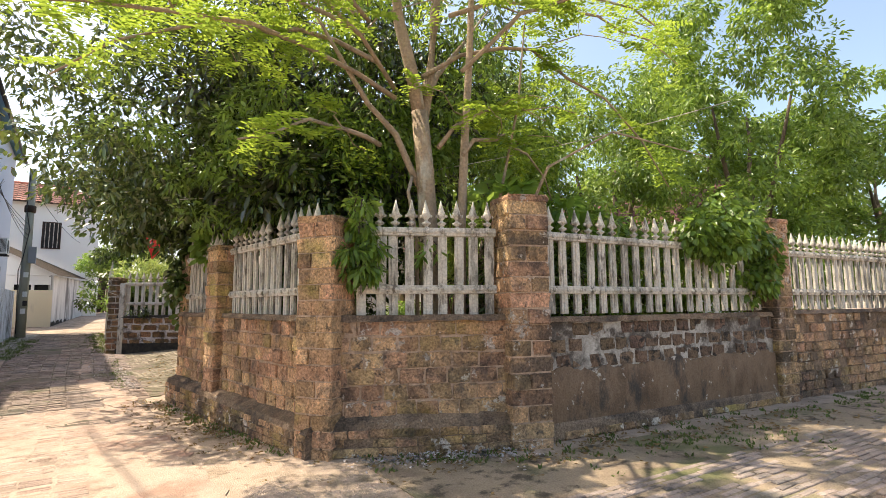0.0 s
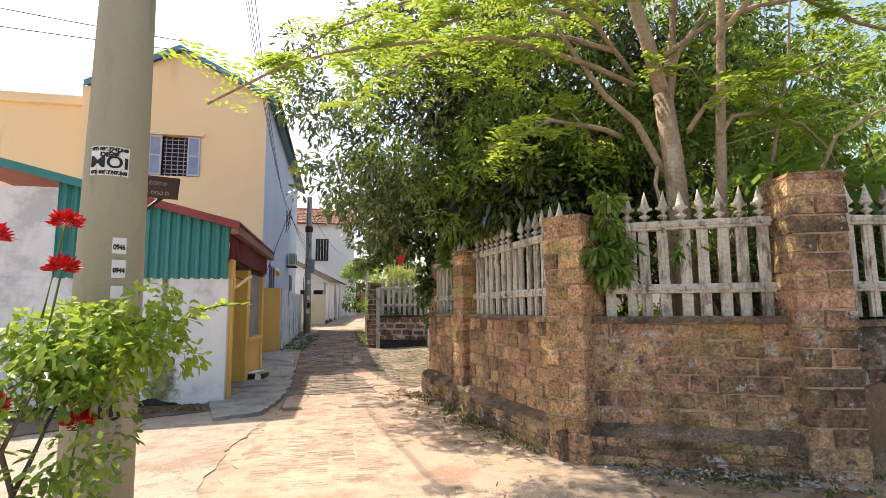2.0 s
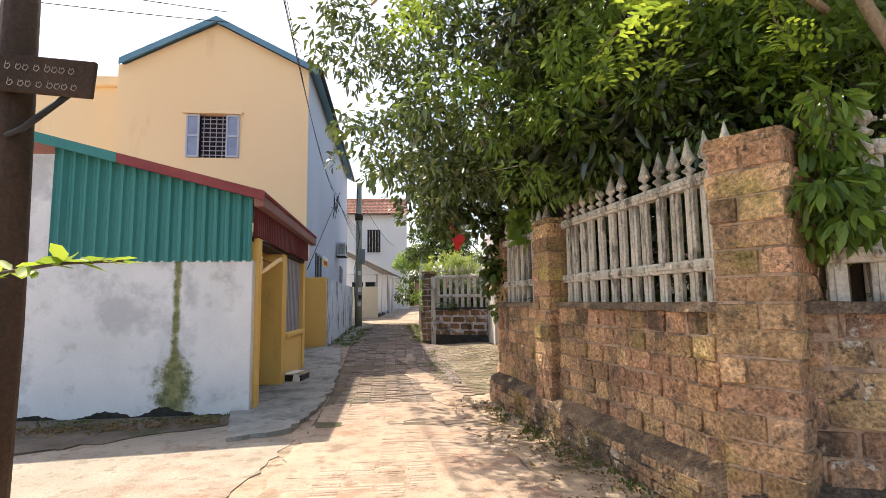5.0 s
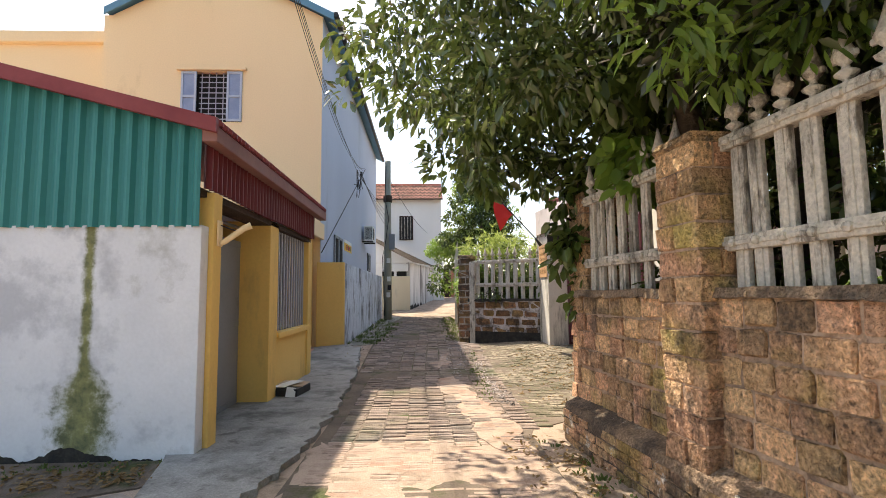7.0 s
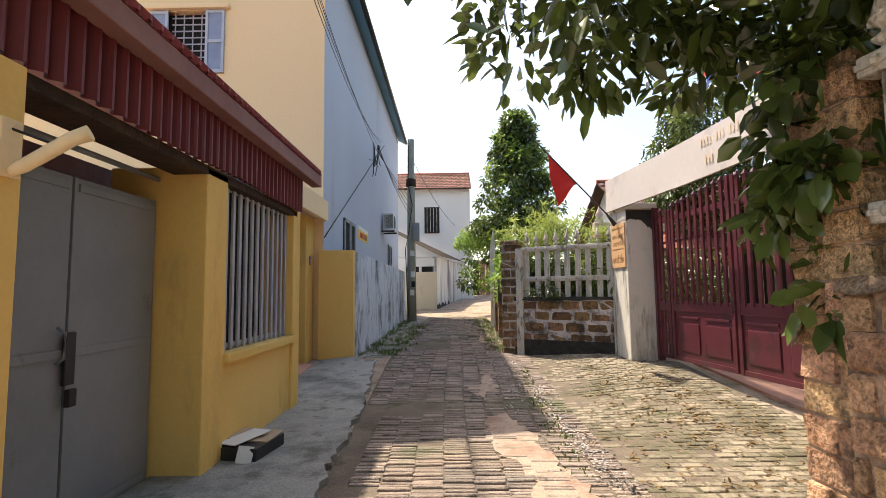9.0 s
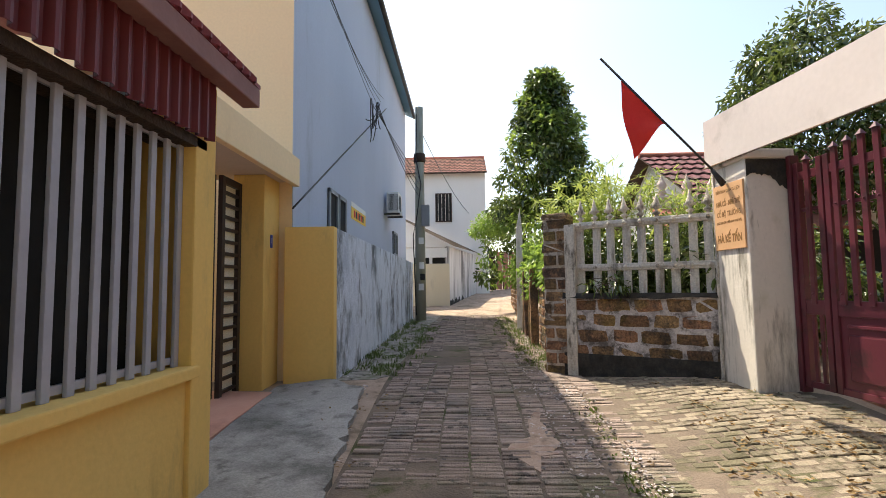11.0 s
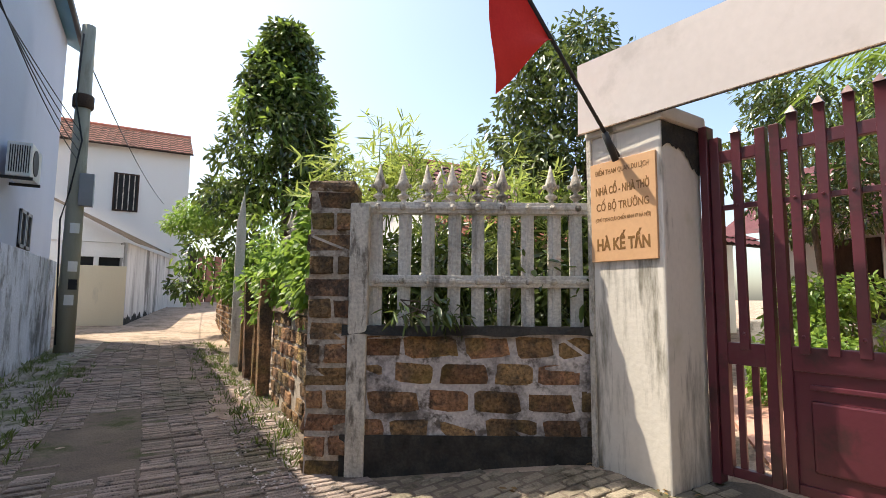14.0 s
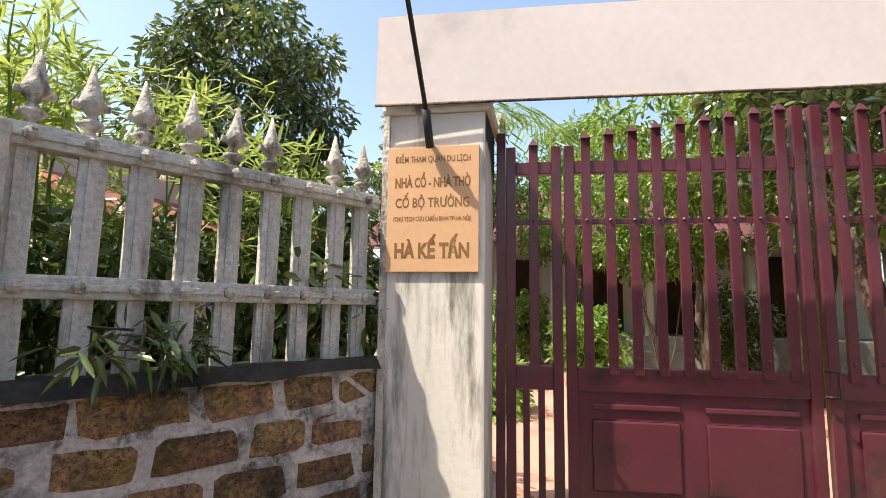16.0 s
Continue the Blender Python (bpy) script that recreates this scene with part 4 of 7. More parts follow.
def flag():
    f = thing("flag", (2.49, 15.52, 2.46), "red flag with a yellow star on a leaning black pole", "flag")
    tip = Vector((-1.27, -0.05, 1.37))
    part("flag_pole", tube([(0.03, 0, -0.03), tip * 0.5, tip], 0.013, 8), M_BLACK, f)
    part("socket", tube([(0.0, 0.0, -0.06), tip.normalized() * 0.16], 0.024, 8), M_BLACK, f)
    bm = bmesh.new()
    n, k = 14, 8
    grid = []
    d = tip.normalized()
    for i in range(n + 1):
        row = []
        u = i / n
        for j in range(k + 1):
            v = j / k
            p = tip * (0.48 + 0.35 * u) + Vector((0.05 * math.sin(5 * v + 3 * u), 0.05 * math.cos(4 * v), 0)) * v + Vector((0.18, 0.36, -1)) * (0.83 * v * (0.06 + 0.94 * u))
            row.append(bm.verts.new(p))
        grid.append(row)
    for i in range(n):
        for j in range(k):
            bm.faces.new((grid[i][j], grid[i + 1][j], grid[i + 1][j + 1], grid[i][j + 1])).smooth = True
    part("flag_cloth", bm, M_FLAG, f, "red cloth hanging in folds")
    return f


flag()

# ---------------------------------------------------------------- white shed with the grey gate
def add_moss_run(m, x_mid, z_spread, colours):
    """Moss down a wall where a gutter drips: a thin run that spreads into a ragged stain below z_spread."""
    n, l = m.node_tree.nodes, m.node_tree.links
    bsdf = n["Principled BSDF"]
    old = bsdf.inputs["Base Color"].links[0].from_socket
    geo = n.new("ShaderNodeNewGeometry")
    sep = n.new("ShaderNodeSeparateXYZ")
    l.new(geo.outputs["Position"], sep.inputs[0])

    def math_node(op, a, b):
        q = n.new("ShaderNodeMath")
        q.operation = op
        for i, v in enumerate((a, b)):
            if isinstance(v, float):
                q.inputs[i].default_value = v
            else:
                l.new(v, q.inputs[i])
        return q.outputs[0]
    rag = n.new("ShaderNodeTexNoise")
    rag.inputs["Scale"].default_value, rag.inputs["Detail"].default_value, rag.inputs["Roughness"].default_value = 7.0, 8, 0.7
    l.new(geo.outputs["Position"], rag.inputs["Vector"])
    spread = n.new("ShaderNodeMapRange")
    spread.interpolation_type = 'SMOOTHSTEP'
    spread.inputs["From Min"].default_value, spread.inputs["From Max"].default_value = z_spread, z_spread - 0.35
    spread.inputs["To Min"].default_value, spread.inputs["To Max"].default_value = 0.05, 0.24
    l.new(sep.outputs["Z"], spread.inputs["Value"])
    away = math_node('ABSOLUTE', math_node('SUBTRACT', sep.outputs["X"], x_mid), 0.0)
    ratio = math_node('ADD', math_node('DIVIDE', away, spread.outputs[0]), math_node('MULTIPLY', math_node('SUBTRACT', rag.outputs["Fac"], 0.5), 3.0))
    fac = n.new("ShaderNodeMapRange")
    fac.interpolation_type = 'SMOOTHSTEP'
    fac.inputs["From Min"].default_value, fac.inputs["From Max"].default_value = 1.35, 0.35
    fac.inputs["To Max"].default_value = 0.92
    l.new(ratio, fac.inputs["Value"])
    tone = n.new("ShaderNodeValToRGB")
    tone.color_ramp.elements[0].color, tone.color_ramp.elements[1].color = rgba(colours[0]), rgba(colours[1])
    tone.color_ramp.elements[0].position, tone.color_ramp.elements[1].position = 0.38, 0.62
    l.new(rag.outputs["Fac"], tone.inputs["Fac"])
    mix = n.new("ShaderNodeMixRGB")
    l.new(fac.outputs[0], mix.inputs["Fac"])
    l.new(old, mix.inputs["Color1"])
    l.new(tone.outputs[0], mix.inputs["Color2"])
    l.new(mix.outputs[0], bsdf.inputs["Base Color"])
    return m


M_MOSSY_WHITE = add_moss_run(mat("mossy_limewash", [(0.66, 0.67, 0.70), (0.80, 0.80, 0.82)], 0.9, 30, 0.9, 0.15, stain=((0.52, 0.53, 0.56), 1.1, 0.52), grime=((0.42, 0.42, 0.40), 0.8, 0.60)), -2.95, 0.85, ((0.07, 0.08, 0.015), (0.25, 0.25, 0.07)))


def white_shed():
    s = thing("shed", (0, 0, 0), "white limewashed shed with teal and maroon corrugated sheets", "shed")
    y0 = 9.0
    part("front_wall", box((-7.4, y0, -0.1), (-2.0, y0 + 0.15, 2.0), 0.01), M_MOSSY_WHITE, s, "white limewashed wall with green moss stains")
    part("upper_wall", box((-7.4, y0 + 0.03, 2.004), (-4.56, y0 + 0.13, 3.42)), M_WHITE, s)
    roof_z = lambda x: 2.88 + (-2.0 - x) * 0.258
    sh = sheet_corrugated(2.54, lambda x: roof_z(-4.55 + x), lambda x: 1.98, 0.15, 0.026)
    part("teal_sheet", sh, M_TEAL, s, "teal corrugated sheet", pose(-4.55, y0 - 0.02, 0))
    # roof sheet, sloping down to the lane
    def slope(x0, x1, ya, yb, lift, th):
        b = bmesh.new()
        vs = []
        for z in (0, th):
            for x, y in ((x0, ya), (x1, ya), (x1, yb), (x0, yb)):
                vs.append(b.verts.new((x, y, roof_z(x) + lift + z)))
        for f in ((3, 2, 1, 0), (4, 5, 6, 7), (0, 1, 5, 4), (1, 2, 6, 5), (2, 3, 7, 6), (3, 0, 4, 7)):
            b.faces.new([vs[i] for i in f])
        return b
    part("roof_sheet", slope(-7.6, -1.86, y0 - 0.12, 13.75, 0.03, 0.03), M_ROOF_RED, s)
    part("verge_flashing", slope(-3.72, -1.84, y0 - 0.16, y0 - 0.10, -0.05, 0.13), M_ROOF_RED, s, "maroon verge flashing")
    part("teal_flashing", slope(-7.6, -3.72, y0 - 0.16, y0 - 0.10, -0.05, 0.13), M_TEAL, s, "teal verge flashing")
    eave = sheet_corrugated(4.75, lambda x: 0.05 + 0.018 * math.sin(x * 57.1), lambda x: 0.0, 0.11, 0.016)
    part("eave_edge", eave, M_ROOF_RED, s, "", pose(-1.84, y0 - 0.12, 2.87, 0, 0, 90))
    skirt = sheet_corrugated(4.25, lambda x: 2.84, lambda x: 2.33 + 0.01 * math.sin(x * 3), 0.11, 0.022)
    part("maroon_sheet", skirt, M_MAROON_SHEET, s, "maroon corrugated skirt", pose(-1.985, y0 + 0.02, 0, 0, 0, 90))
    part("eave_board", box((-1.98, y0 - 0.1, 2.72), (-1.85, 13.72, 2.86), 0.01), M_SOFFIT_RED, s, "faded maroon eave board")
    part("rafter", box((-2.3, y0 + 0.02, 2.27), (-2.03, 13.3, 2.34), 0.005), M_WOOD_DARK, s)
    part("back_wall", box((-7.4, 13.45, -0.1), (-2.4, 13.6, 2.9)), M_WHITE, s)
    part("inner_wall", box((-4.2, y0 + 0.15, -0.1), (-4.1, 13.45, 2.8)), M_WHITE, s)
    return s


white_shed()


def mould_strip(parent, p0, p1, z0, height, seed, off=0.005):
    """A jagged film of black mould along the foot of a wall; its outer side lies to the right of p0-p1."""
    m, length = along(p0, p1)
    b = bmesh.new()
    rr = random.Random(seed)
    prev, cur_h = None, height
    n = int(length / 0.022)
    for k in range(n + 1):
        x = length * k / n
        cur_h = 0.72 * cur_h + 0.28 * height * (rr.uniform(0.0, 1.0) + 1.3 * abs(noise.noise((x * 1.3, seed, 0))) * 2)
        cur = [b.verts.new((x, -off, z0)), b.verts.new((x, -off, z0 + cur_h))]
        if prev:
            b.faces.new((prev[0], cur[0], cur[1], prev[1]))
        prev = cur
    part("mould_film", b, M_MOULD, parent, "ragged black mould at the wall's foot", parent.matrix_world.inverted() @ m)


mould_strip(bpy.data.objects["shed"], (-7.3, 9.0), (-2.0, 9.0), -0.05, 0.085, 3)
mould_strip(bpy.data.objects["gate_pillar"], (2.53, 15.79), (2.57, 15.22), 0.1, 0.10, 14)
mould_strip(bpy.data.objects["gate_pillar"], (2.57, 15.22), (3.029, 15.252), 0.1, 0.16, 15)
mould_strip(bpy.data.objects["gate_pillar"], (2.57, 15.22), (3.029, 15.252), 2.61, -0.22, 16)
patch("ground_litter", ragged([(-2.05, 8.95), (-2.0, 8.45), (-2.6, 8.1), (-3.4, 7.6), (-4.6, 7.0), (-5.6, 7.0)], 0.07, 0.15, 12) + [(-5.8, 8.95)], M_BED, 0.03, "dark soil and leaf litter along the white wall", category="ground")


def ochre_post(y0, y1, x0, x1, z, label):
    p = thing("gate_post", ((x0 + x1) / 2, (y0 + y1) / 2, 0), label, "post", "ochre posts")
    part("shaft", box(((x0 - x1) / 2, (y0 - y1) / 2, -0.1), ((x1 - x0) / 2, (y1 - y0) / 2, z), 0.012), M_YELLOW, p)
    return p


ochre_post(9.154, 9.34, -2.3, -1.96, 2.32, "ochre painted post beside the white shed wall")
ochre_post(11.06, 11.42, -2.78, -2.03, 2.33, "ochre painted square gate post")
ochre_post(13.16, 13.42, -2.4, -2.03, 2.75, "ochre painted post at the end of the grille")
pipe = thing("wall_lamp", (-1.955, 9.26, 1.95), "cream angled pipe lamp fixed to the ochre post", "lamp")
part("back_plate", box((0.0, -0.05, -0.12), (0.015, 0.05, 0.12), 0.005), M_CREAM, pipe)
part("arm", tube([(0.01, 0, -0.10), (0.05, 0.02, -0.07), (0.20, 0.08, 0.06), (0.26, 0.10, 0.09)], [0.02, 0.028, 0.03, 0.034], 10), M_CREAM, pipe)
part("stay", tube([(0.01, 0, 0.08), (0.14, 0.05, 0.03)], 0.006, 6), M_BLACK, pipe)
w = thing("wall_grille", (0, 0, 0), "low ochre wall under the steel grille", "wall", kind="structure")
part("wall_body", box((-2.22, 11.42, -0.1), (-2.06, 13.16, 0.80), 0.006), M_YELLOW, w)
part("sill", box((-2.26, 11.40, 0.80), (-1.99, 13.2, 0.875), 0.012), M_YELLOW, w)


def window_grille():
    g = thing("window_grille", (-2.12, 11.42, 0.875), "pale steel bars with faded caps over the ochre wall", "grille")
    n = 13
    for i in range(n):
        y = 0.03 + 1.68 * i / (n - 1)
        part("bar", box((-0.012, y - 0.024, 0.0), (0.012, y + 0.024, 1.45), 0.005), M_GRILLE, g)
    for z in (0.04, 1.40):
        part("cross_bar", box((-0.03, 0.0, z - 0.02), (-0.012, 1.74, z + 0.02)), M_GRILLE, g)
    # flat sheet behind the bars, its black standing in for room shade
    part("shade_sheet", box((-0.32, 0.0, 0.0), (-0.30, 1.74, 1.5)), M_DARK_INT, g, "near-black sheet painted as the unlit room's shade")
    return g


window_grille()


def grey_gate():
    g = thing("steel_gate", (-2.42, 9.36, 0.03), "grey sheet steel double gate with a padlock", "gate")
    for i in range(2):
        a = 0.01 + i * 0.84
        leaf = part("gate_leaf", box((-0.02, a, 0.0), (0.02, a + 0.82, 2.03), 0.006), M_GREY_STEEL, g)
        for z in (0.05, 1.0, 1.97):
            part("cross_rail", box((0.02, a + 0.03, z - 0.025), (0.032, a + 0.79, z + 0.025), 0.004), M_GREY_STEEL, leaf)
    part("latch_bar", box((0.035, 0.79, 0.82), (0.06, 0.87, 1.12), 0.008), M_BLACK, g)
    part("handle_ring", tube([(0.045, 0.74, 1.15), (0.09, 0.74, 1.12), (0.09, 0.74, 0.98), (0.045, 0.74, 0.95)], 0.010, 6), M_GREY_STEEL, g)
    part("padlock", box((0.05, 0.80, 0.70), (0.085, 0.86, 0.80), 0.008), M_BLACK, g)
    part("top_bar", tube([(0.02, 0.0, 2.2), (0.02, 1.68, 2.2)], 0.02, 8), M_GREY_STEEL, g)
    return g


grey_gate()


# ---------------------------------------------------------------- the tall cream and grey-blue house
FY, FX = 16.4, -2.52


def tall_house():
    hs = thing("house", (0, 0, 0), "tall cream and grey-blue house with a gabled sheet roof", "house")
    x0, xr, zr, ze, y1 = -7.55, -5.1, 9.45, 8.15, 29.3
    b = bmesh.new()
    ring = []
    win = (-5.86, -4.42, 5.50, 6.75)
    # front wall with its gable, as a frame of boxes round the window
    part("front_wall", box((x0, FY, -0.1), (win[0], FY + 0.22, ze)), M_CREAM, hs)
    part("front_wall", box((win[1], FY, -0.1), (FX, FY + 0.22, ze)), M_CREAM, hs)
    part("front_wall", box((win[0], FY, -0.1), (win[1], FY + 0.22, win[2])), M_CREAM, hs)
    part("front_wall", box((win[0], FY, win[3]), (win[1], FY + 0.22, ze)), M_CREAM, hs)
    vs = [b.verts.new((x, y, z)) for y in (FY, FY + 0.22) for x, z in ((x0, ze), (FX, ze), (xr, zr))]
    for f in ((0, 1, 2), (5, 4, 3), (0, 3, 4, 1), (1, 4, 5, 2), (2, 5, 3, 0)):
        b.faces.new([vs[i] for i in f])
    part("gable", b, M_CREAM, hs)
    part("side_wall", box((FX - 0.2, FY + 0.004, -0.1), (FX + 0.012, y1, ze)), M_GREYBLUE, hs, "grey-blue side wall")
    part("far_wall", box((x0, y1 - 0.2, -0.1), (FX - 0.2, y1 - 0.004, ze + 0.2)), M_GREYBLUE, hs)
    part("rear_wall", box((x0 - 0.2, FY + 0.01, -0.1), (x0, y1, ze)), M_CREAM, hs)
    # roof sheets
    for sx, ex, nm in ((xr, FX + 0.30, "roof"), (xr, x0 - 0.10, "roof")):
        b = bmesh.new()
        k = (zr - ze) / abs(xr - (FX if ex > xr else x0))
        z_e = zr - k * abs(ex - sx) + 0.06
        vs = [b.verts.new((x, y, z + t)) for t in (0, 0.07) for x, y, z in ((sx, FY - 0.16, zr + 0.06), (ex, FY - 0.16, z_e), (ex, y1 + 0.4, z_e), (sx, y1 + 0.4, zr + 0.06))]
        for f in ((3, 2, 1, 0), (4, 5, 6, 7), (0, 1, 5, 4), (1, 2, 6, 5), (2, 3, 7, 6), (3, 0, 4, 7)):
            b.faces.new([vs[i] for i in f])
        bmesh.ops.recalc_face_normals(b, faces=list(b.faces))
        r = part("roof", b, M_ROOF_BLUE, hs, "blue-grey sheet roof")
        barge = bmesh.new()
        vs = [barge.verts.new((x, y, z)) for y in (FY - 0.20, FY - 0.16) for x, z in ((sx, zr - 0.03), (ex, z_e - 0.09), (ex, z_e + 0.09), (sx, zr + 0.15))]
        for f in ((0, 1, 2, 3), (7, 6, 5, 4), (0, 4, 5, 1), (1, 5, 6, 2), (2, 6, 7, 3), (3, 7, 4, 0)):
            barge.faces.new([vs[i] for i in f])
        bmesh.ops.recalc_face_normals(barge, faces=list(barge.faces))
        part("barge_board", barge, M_ROOF_BLUE, r)
    part("gutter", tube([(FX + 0.34, FY - 0.16, ze - 0.02), (FX + 0.34, y1 + 0.4, ze - 0.04)], 0.07, 8), M_BLACK, hs, "dark eaves gutter")
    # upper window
    # the unlit interior is a near-black sheet, shade painted as colour
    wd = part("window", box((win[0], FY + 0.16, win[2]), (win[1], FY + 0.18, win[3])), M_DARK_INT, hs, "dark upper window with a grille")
    part("lintel", box((win[0] - 0.1, FY - 0.10, win[3] + 0.005), (win[1] + 0.1, FY, win[3] + 0.08), 0.01), M_CREAM, wd)
    for a, c in ((win[0], win[0] + 0.36), (win[1] - 0.36, win[1])):
        z0, z1 = win[2] + 0.01, win[3] - 0.01
        sh = box((a, FY - 0.04, z0), (a + 0.05, FY, z1), 0.004)
        box((c - 0.05, FY - 0.04, z0), (c, FY, z1), 0.004, sh)
        for za, zb in ((z0, z0 + 0.06), ((z0 + z1) / 2 - 0.03, (z0 + z1) / 2 + 0.03), (z1 - 0.06, z1)):
            box((a + 0.05, FY - 0.04, za), (c - 0.05, FY, zb), 0.004, sh)
        leaf = part("shutter", sh, M_SHUTTER, wd, "pale blue-grey shutter frame")
        for za, zb in ((z0 + 0.06, (z0 + z1) / 2 - 0.03), ((z0 + z1) / 2 + 0.03, z1 - 0.06)):
            part("pane", box((a + 0.05, FY - 0.018, za), (c - 0.05, FY - 0.006, zb)), M_SHUTTER_PANE, leaf, "dull blue-grey shutter panel")
    for k in range(9):
        z = win[2] + 0.08 + k * 0.13
        part("grille_bar", box((win[0] + 0.40, FY + 0.05, z), (win[1] - 0.40, FY + 0.065, z + 0.022)), M_GRILLE, wd)
    for k in range(4):
        x = win[0] + 0.44 + k * 0.17
        part("grille_bar", box((x, FY + 0.066, win[2]), (x + 0.02, FY + 0.08, win[3])), M_GRILLE, wd)
    # side windows
    for ya, yb, za, zb in ((18.05, 19.25, 1.95, 2.98), (25.6, 26.6, 2.35, 3.1)):
        # near-black sheet again, painted as the shade indoors
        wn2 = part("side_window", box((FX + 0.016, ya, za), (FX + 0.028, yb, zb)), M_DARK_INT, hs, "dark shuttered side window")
        for a, c in ((ya, (ya + yb) / 2 - 0.02), ((ya + yb) / 2 + 0.02, yb)):
            fr = box((FX + 0.03, a, za), (FX + 0.06, a + 0.07, zb), 0.004)
            box((FX + 0.03, c - 0.07, za), (FX + 0.06, c, zb), 0.004, fr)
            box((FX + 0.03, a, zb - 0.07), (FX + 0.06, c, zb), 0.004, fr)
            box((FX + 0.03, a, za), (FX + 0.06, c, za + 0.07), 0.004, fr)
            part("shutter_frame", fr, M_GREY_STEEL, wn2)
    # lower wing to the side
    part("wing_wall", box((-11.5, FY + 0.6, -0.1), (x0 - 0.2, 24, 7.7)), M_CREAM, hs)
    part("wing_parapet", box((-11.7, FY + 0.45, 7.7), (x0 - 0.2, 24.1, 8.0), 0.04), M_CREAM, hs)
    part("porch_slab", box((-3.4, 13.62, 2.72), (FX + 0.02, FY, 2.93), 0.01), M_SOFFIT, hs, "pale porch slab over the gate")
    part("slab_fascia", box((-3.4, 13.58, 2.66), (FX + 0.10, 13.66, 3.02), 0.01), M_CREAM, hs)
    part("slab_fascia", box((FX + 0.02, 13.66, 2.66), (FX + 0.10, FY, 3.02), 0.01), M_CREAM, hs)
    return hs


M_ROOF_BLUE = mat("bluegrey_roof_sheet", [(0.10, 0.24, 0.36), (0.14, 0.30, 0.42)], 1, 30, 0.55, 0.05)
tall_house()
lamp = thing("ceiling_light", (-3.1, 14.9, 2.715), "square beige flush lamp under the porch slab", "lamp")
part("housing", box((-0.17, -0.17, -0.05), (0.17, 0.17, 0.0), 0.012), M_SOFFIT, lamp)
part("diffuser", box((-0.13, -0.13, -0.058), (0.13, 0.13, -0.045), 0.006), M_CREAM, lamp)
porch = patch("floor_porch", [(-2.45, 13.7), (-2.45, 15.6), (-6.5, 15.9), (-6.5, 13.7)], M_REDTILE_FLOOR, 0.08, "red tiled porch floor behind the gate", category="floor")
ochre_post(15.9, 16.39, -3.06, -2.68, 2.72, "ochre painted porch post beside the slatted gate")


# opaque cream: brightness of the yard behind the mesh is put into the colour
M_MESH = mat("perforated_sheet_yard_light", [(0.80, 0.72, 0.56), (0.86, 0.78, 0.62)], 2, 120, 0.7, 0.3)


def slatted_gate():
    g = thing("slatted_gate", (-2.97, 15.32, 0.045), "dark brown steel gate with horizontal slats, half open", "gate")

    def leaf(m, w):
        fr = box((0, -0.025, 0.0), (0.08, 0.025, 2.55), 0.005)
        box((w - 0.08, -0.025, 0.0), (w, 0.025, 2.55), 0.005, fr)
        box((0.08, -0.025, 2.47), (w - 0.08, 0.025, 2.55), 0.005, fr)
        box((0.08, -0.025, 0.0), (w - 0.08, 0.025, 0.08), 0.005, fr)
        lf = part("gate_leaf", fr, M_BROWN_GATE, g, "", m)
        for k in range(17):
            z = 0.2 + k * 0.136
            part("slat", box((0.08, -0.02, z - 0.018), (w - 0.08, 0.02, z + 0.018), 0.004), M_BROWN_GATE, lf)
        part("mesh_backing", box((0.08, 0.022, 0.08), (w - 0.08, 0.026, 2.47)), M_MESH, lf, "perforated backing, bright yard light painted as cream")
        return lf
    lf = leaf(pose(-0.79, 0.0, 0, 0, 0, 0), 0.77)
    leaf(pose(0.025, 0.03, 0, 0, 0, 92), 0.52)
    leaf(pose(-1.6, -0.02, 0, 0, 0, 0), 0.77)
    ar = bmesh.new()
    vs = [ar.verts.new((x, y, z)) for y in (-0.05, -0.028) for x, z in ((0.25, 1.10), (0.44, 1.32), (0.25, 1.54), (-0.3, 1.54), (-0.3, 1.10))]
    ar.faces.new(vs[:5])
    ar.faces.new(vs[5:][::-1])
    for k in range(5):
        ar.faces.new((vs[k], vs[5 + k], vs[5 + (k + 1) % 5], vs[(k + 1) % 5]))
    bmesh.ops.recalc_face_normals(ar, faces=list(ar.faces))
    plate = part("arrow_plate", ar, M_BLACK, g, "black pointed lock plate", lf.matrix_basis.copy())
    part("key_slot", box((0.02, -0.053, 1.27), (0.11, -0.051, 1.37)), M_MESH, plate, "pale square key slot")
    return g


slatted_gate()
w = thing("wall_yard_end", (0, 0, 0), "ochre wall end next to the mouldy yard wall", "wall", kind="structure")
part("wall_body", box((-2.56, 16.25, -0.1), (-1.93, 16.4, 2.12), 0.008), M_YELLOW, w)
w = thing("wall_yard", (0, 0, 0), "blue-white rendered yard wall with black mould", "wall", kind="structure")
part("wall_body", box((-2.12, 16.404, -0.1), (-1.94, 26.2, 2.12), 0.012), M_YARD_WALL, w)
mould_strip(w, (-1.94, 26.0), (-1.94, 16.42), 0.05, 0.30, 8)
patch("ground_verge", ragged([(-1.02, 27.0), (-1.0, 22.0), (-1.05, 17.2), (-1.45, 16.5)], 0.06, 0.15, 14) + [(-1.93, 16.42), (-1.93, 27.0)], M_VERGE, 0.02, "dark mossy grit between lane and yard wall", category="ground")
pl = thing("house_number", (-2.675, 16.12, 1.93), "small blue enamel house number plate", "sign", rz=90)
part("plate", box((-0.04, -0.006, -0.08), (0.03, 0.0, 0.08), 0.002), M_BLUE_PLATE, pl)
put("lettering", text_mesh("1", 0.1, 0.001), M_WHITE_PAINT, pl, pose(-0.005, -0.008, 0), "white number")

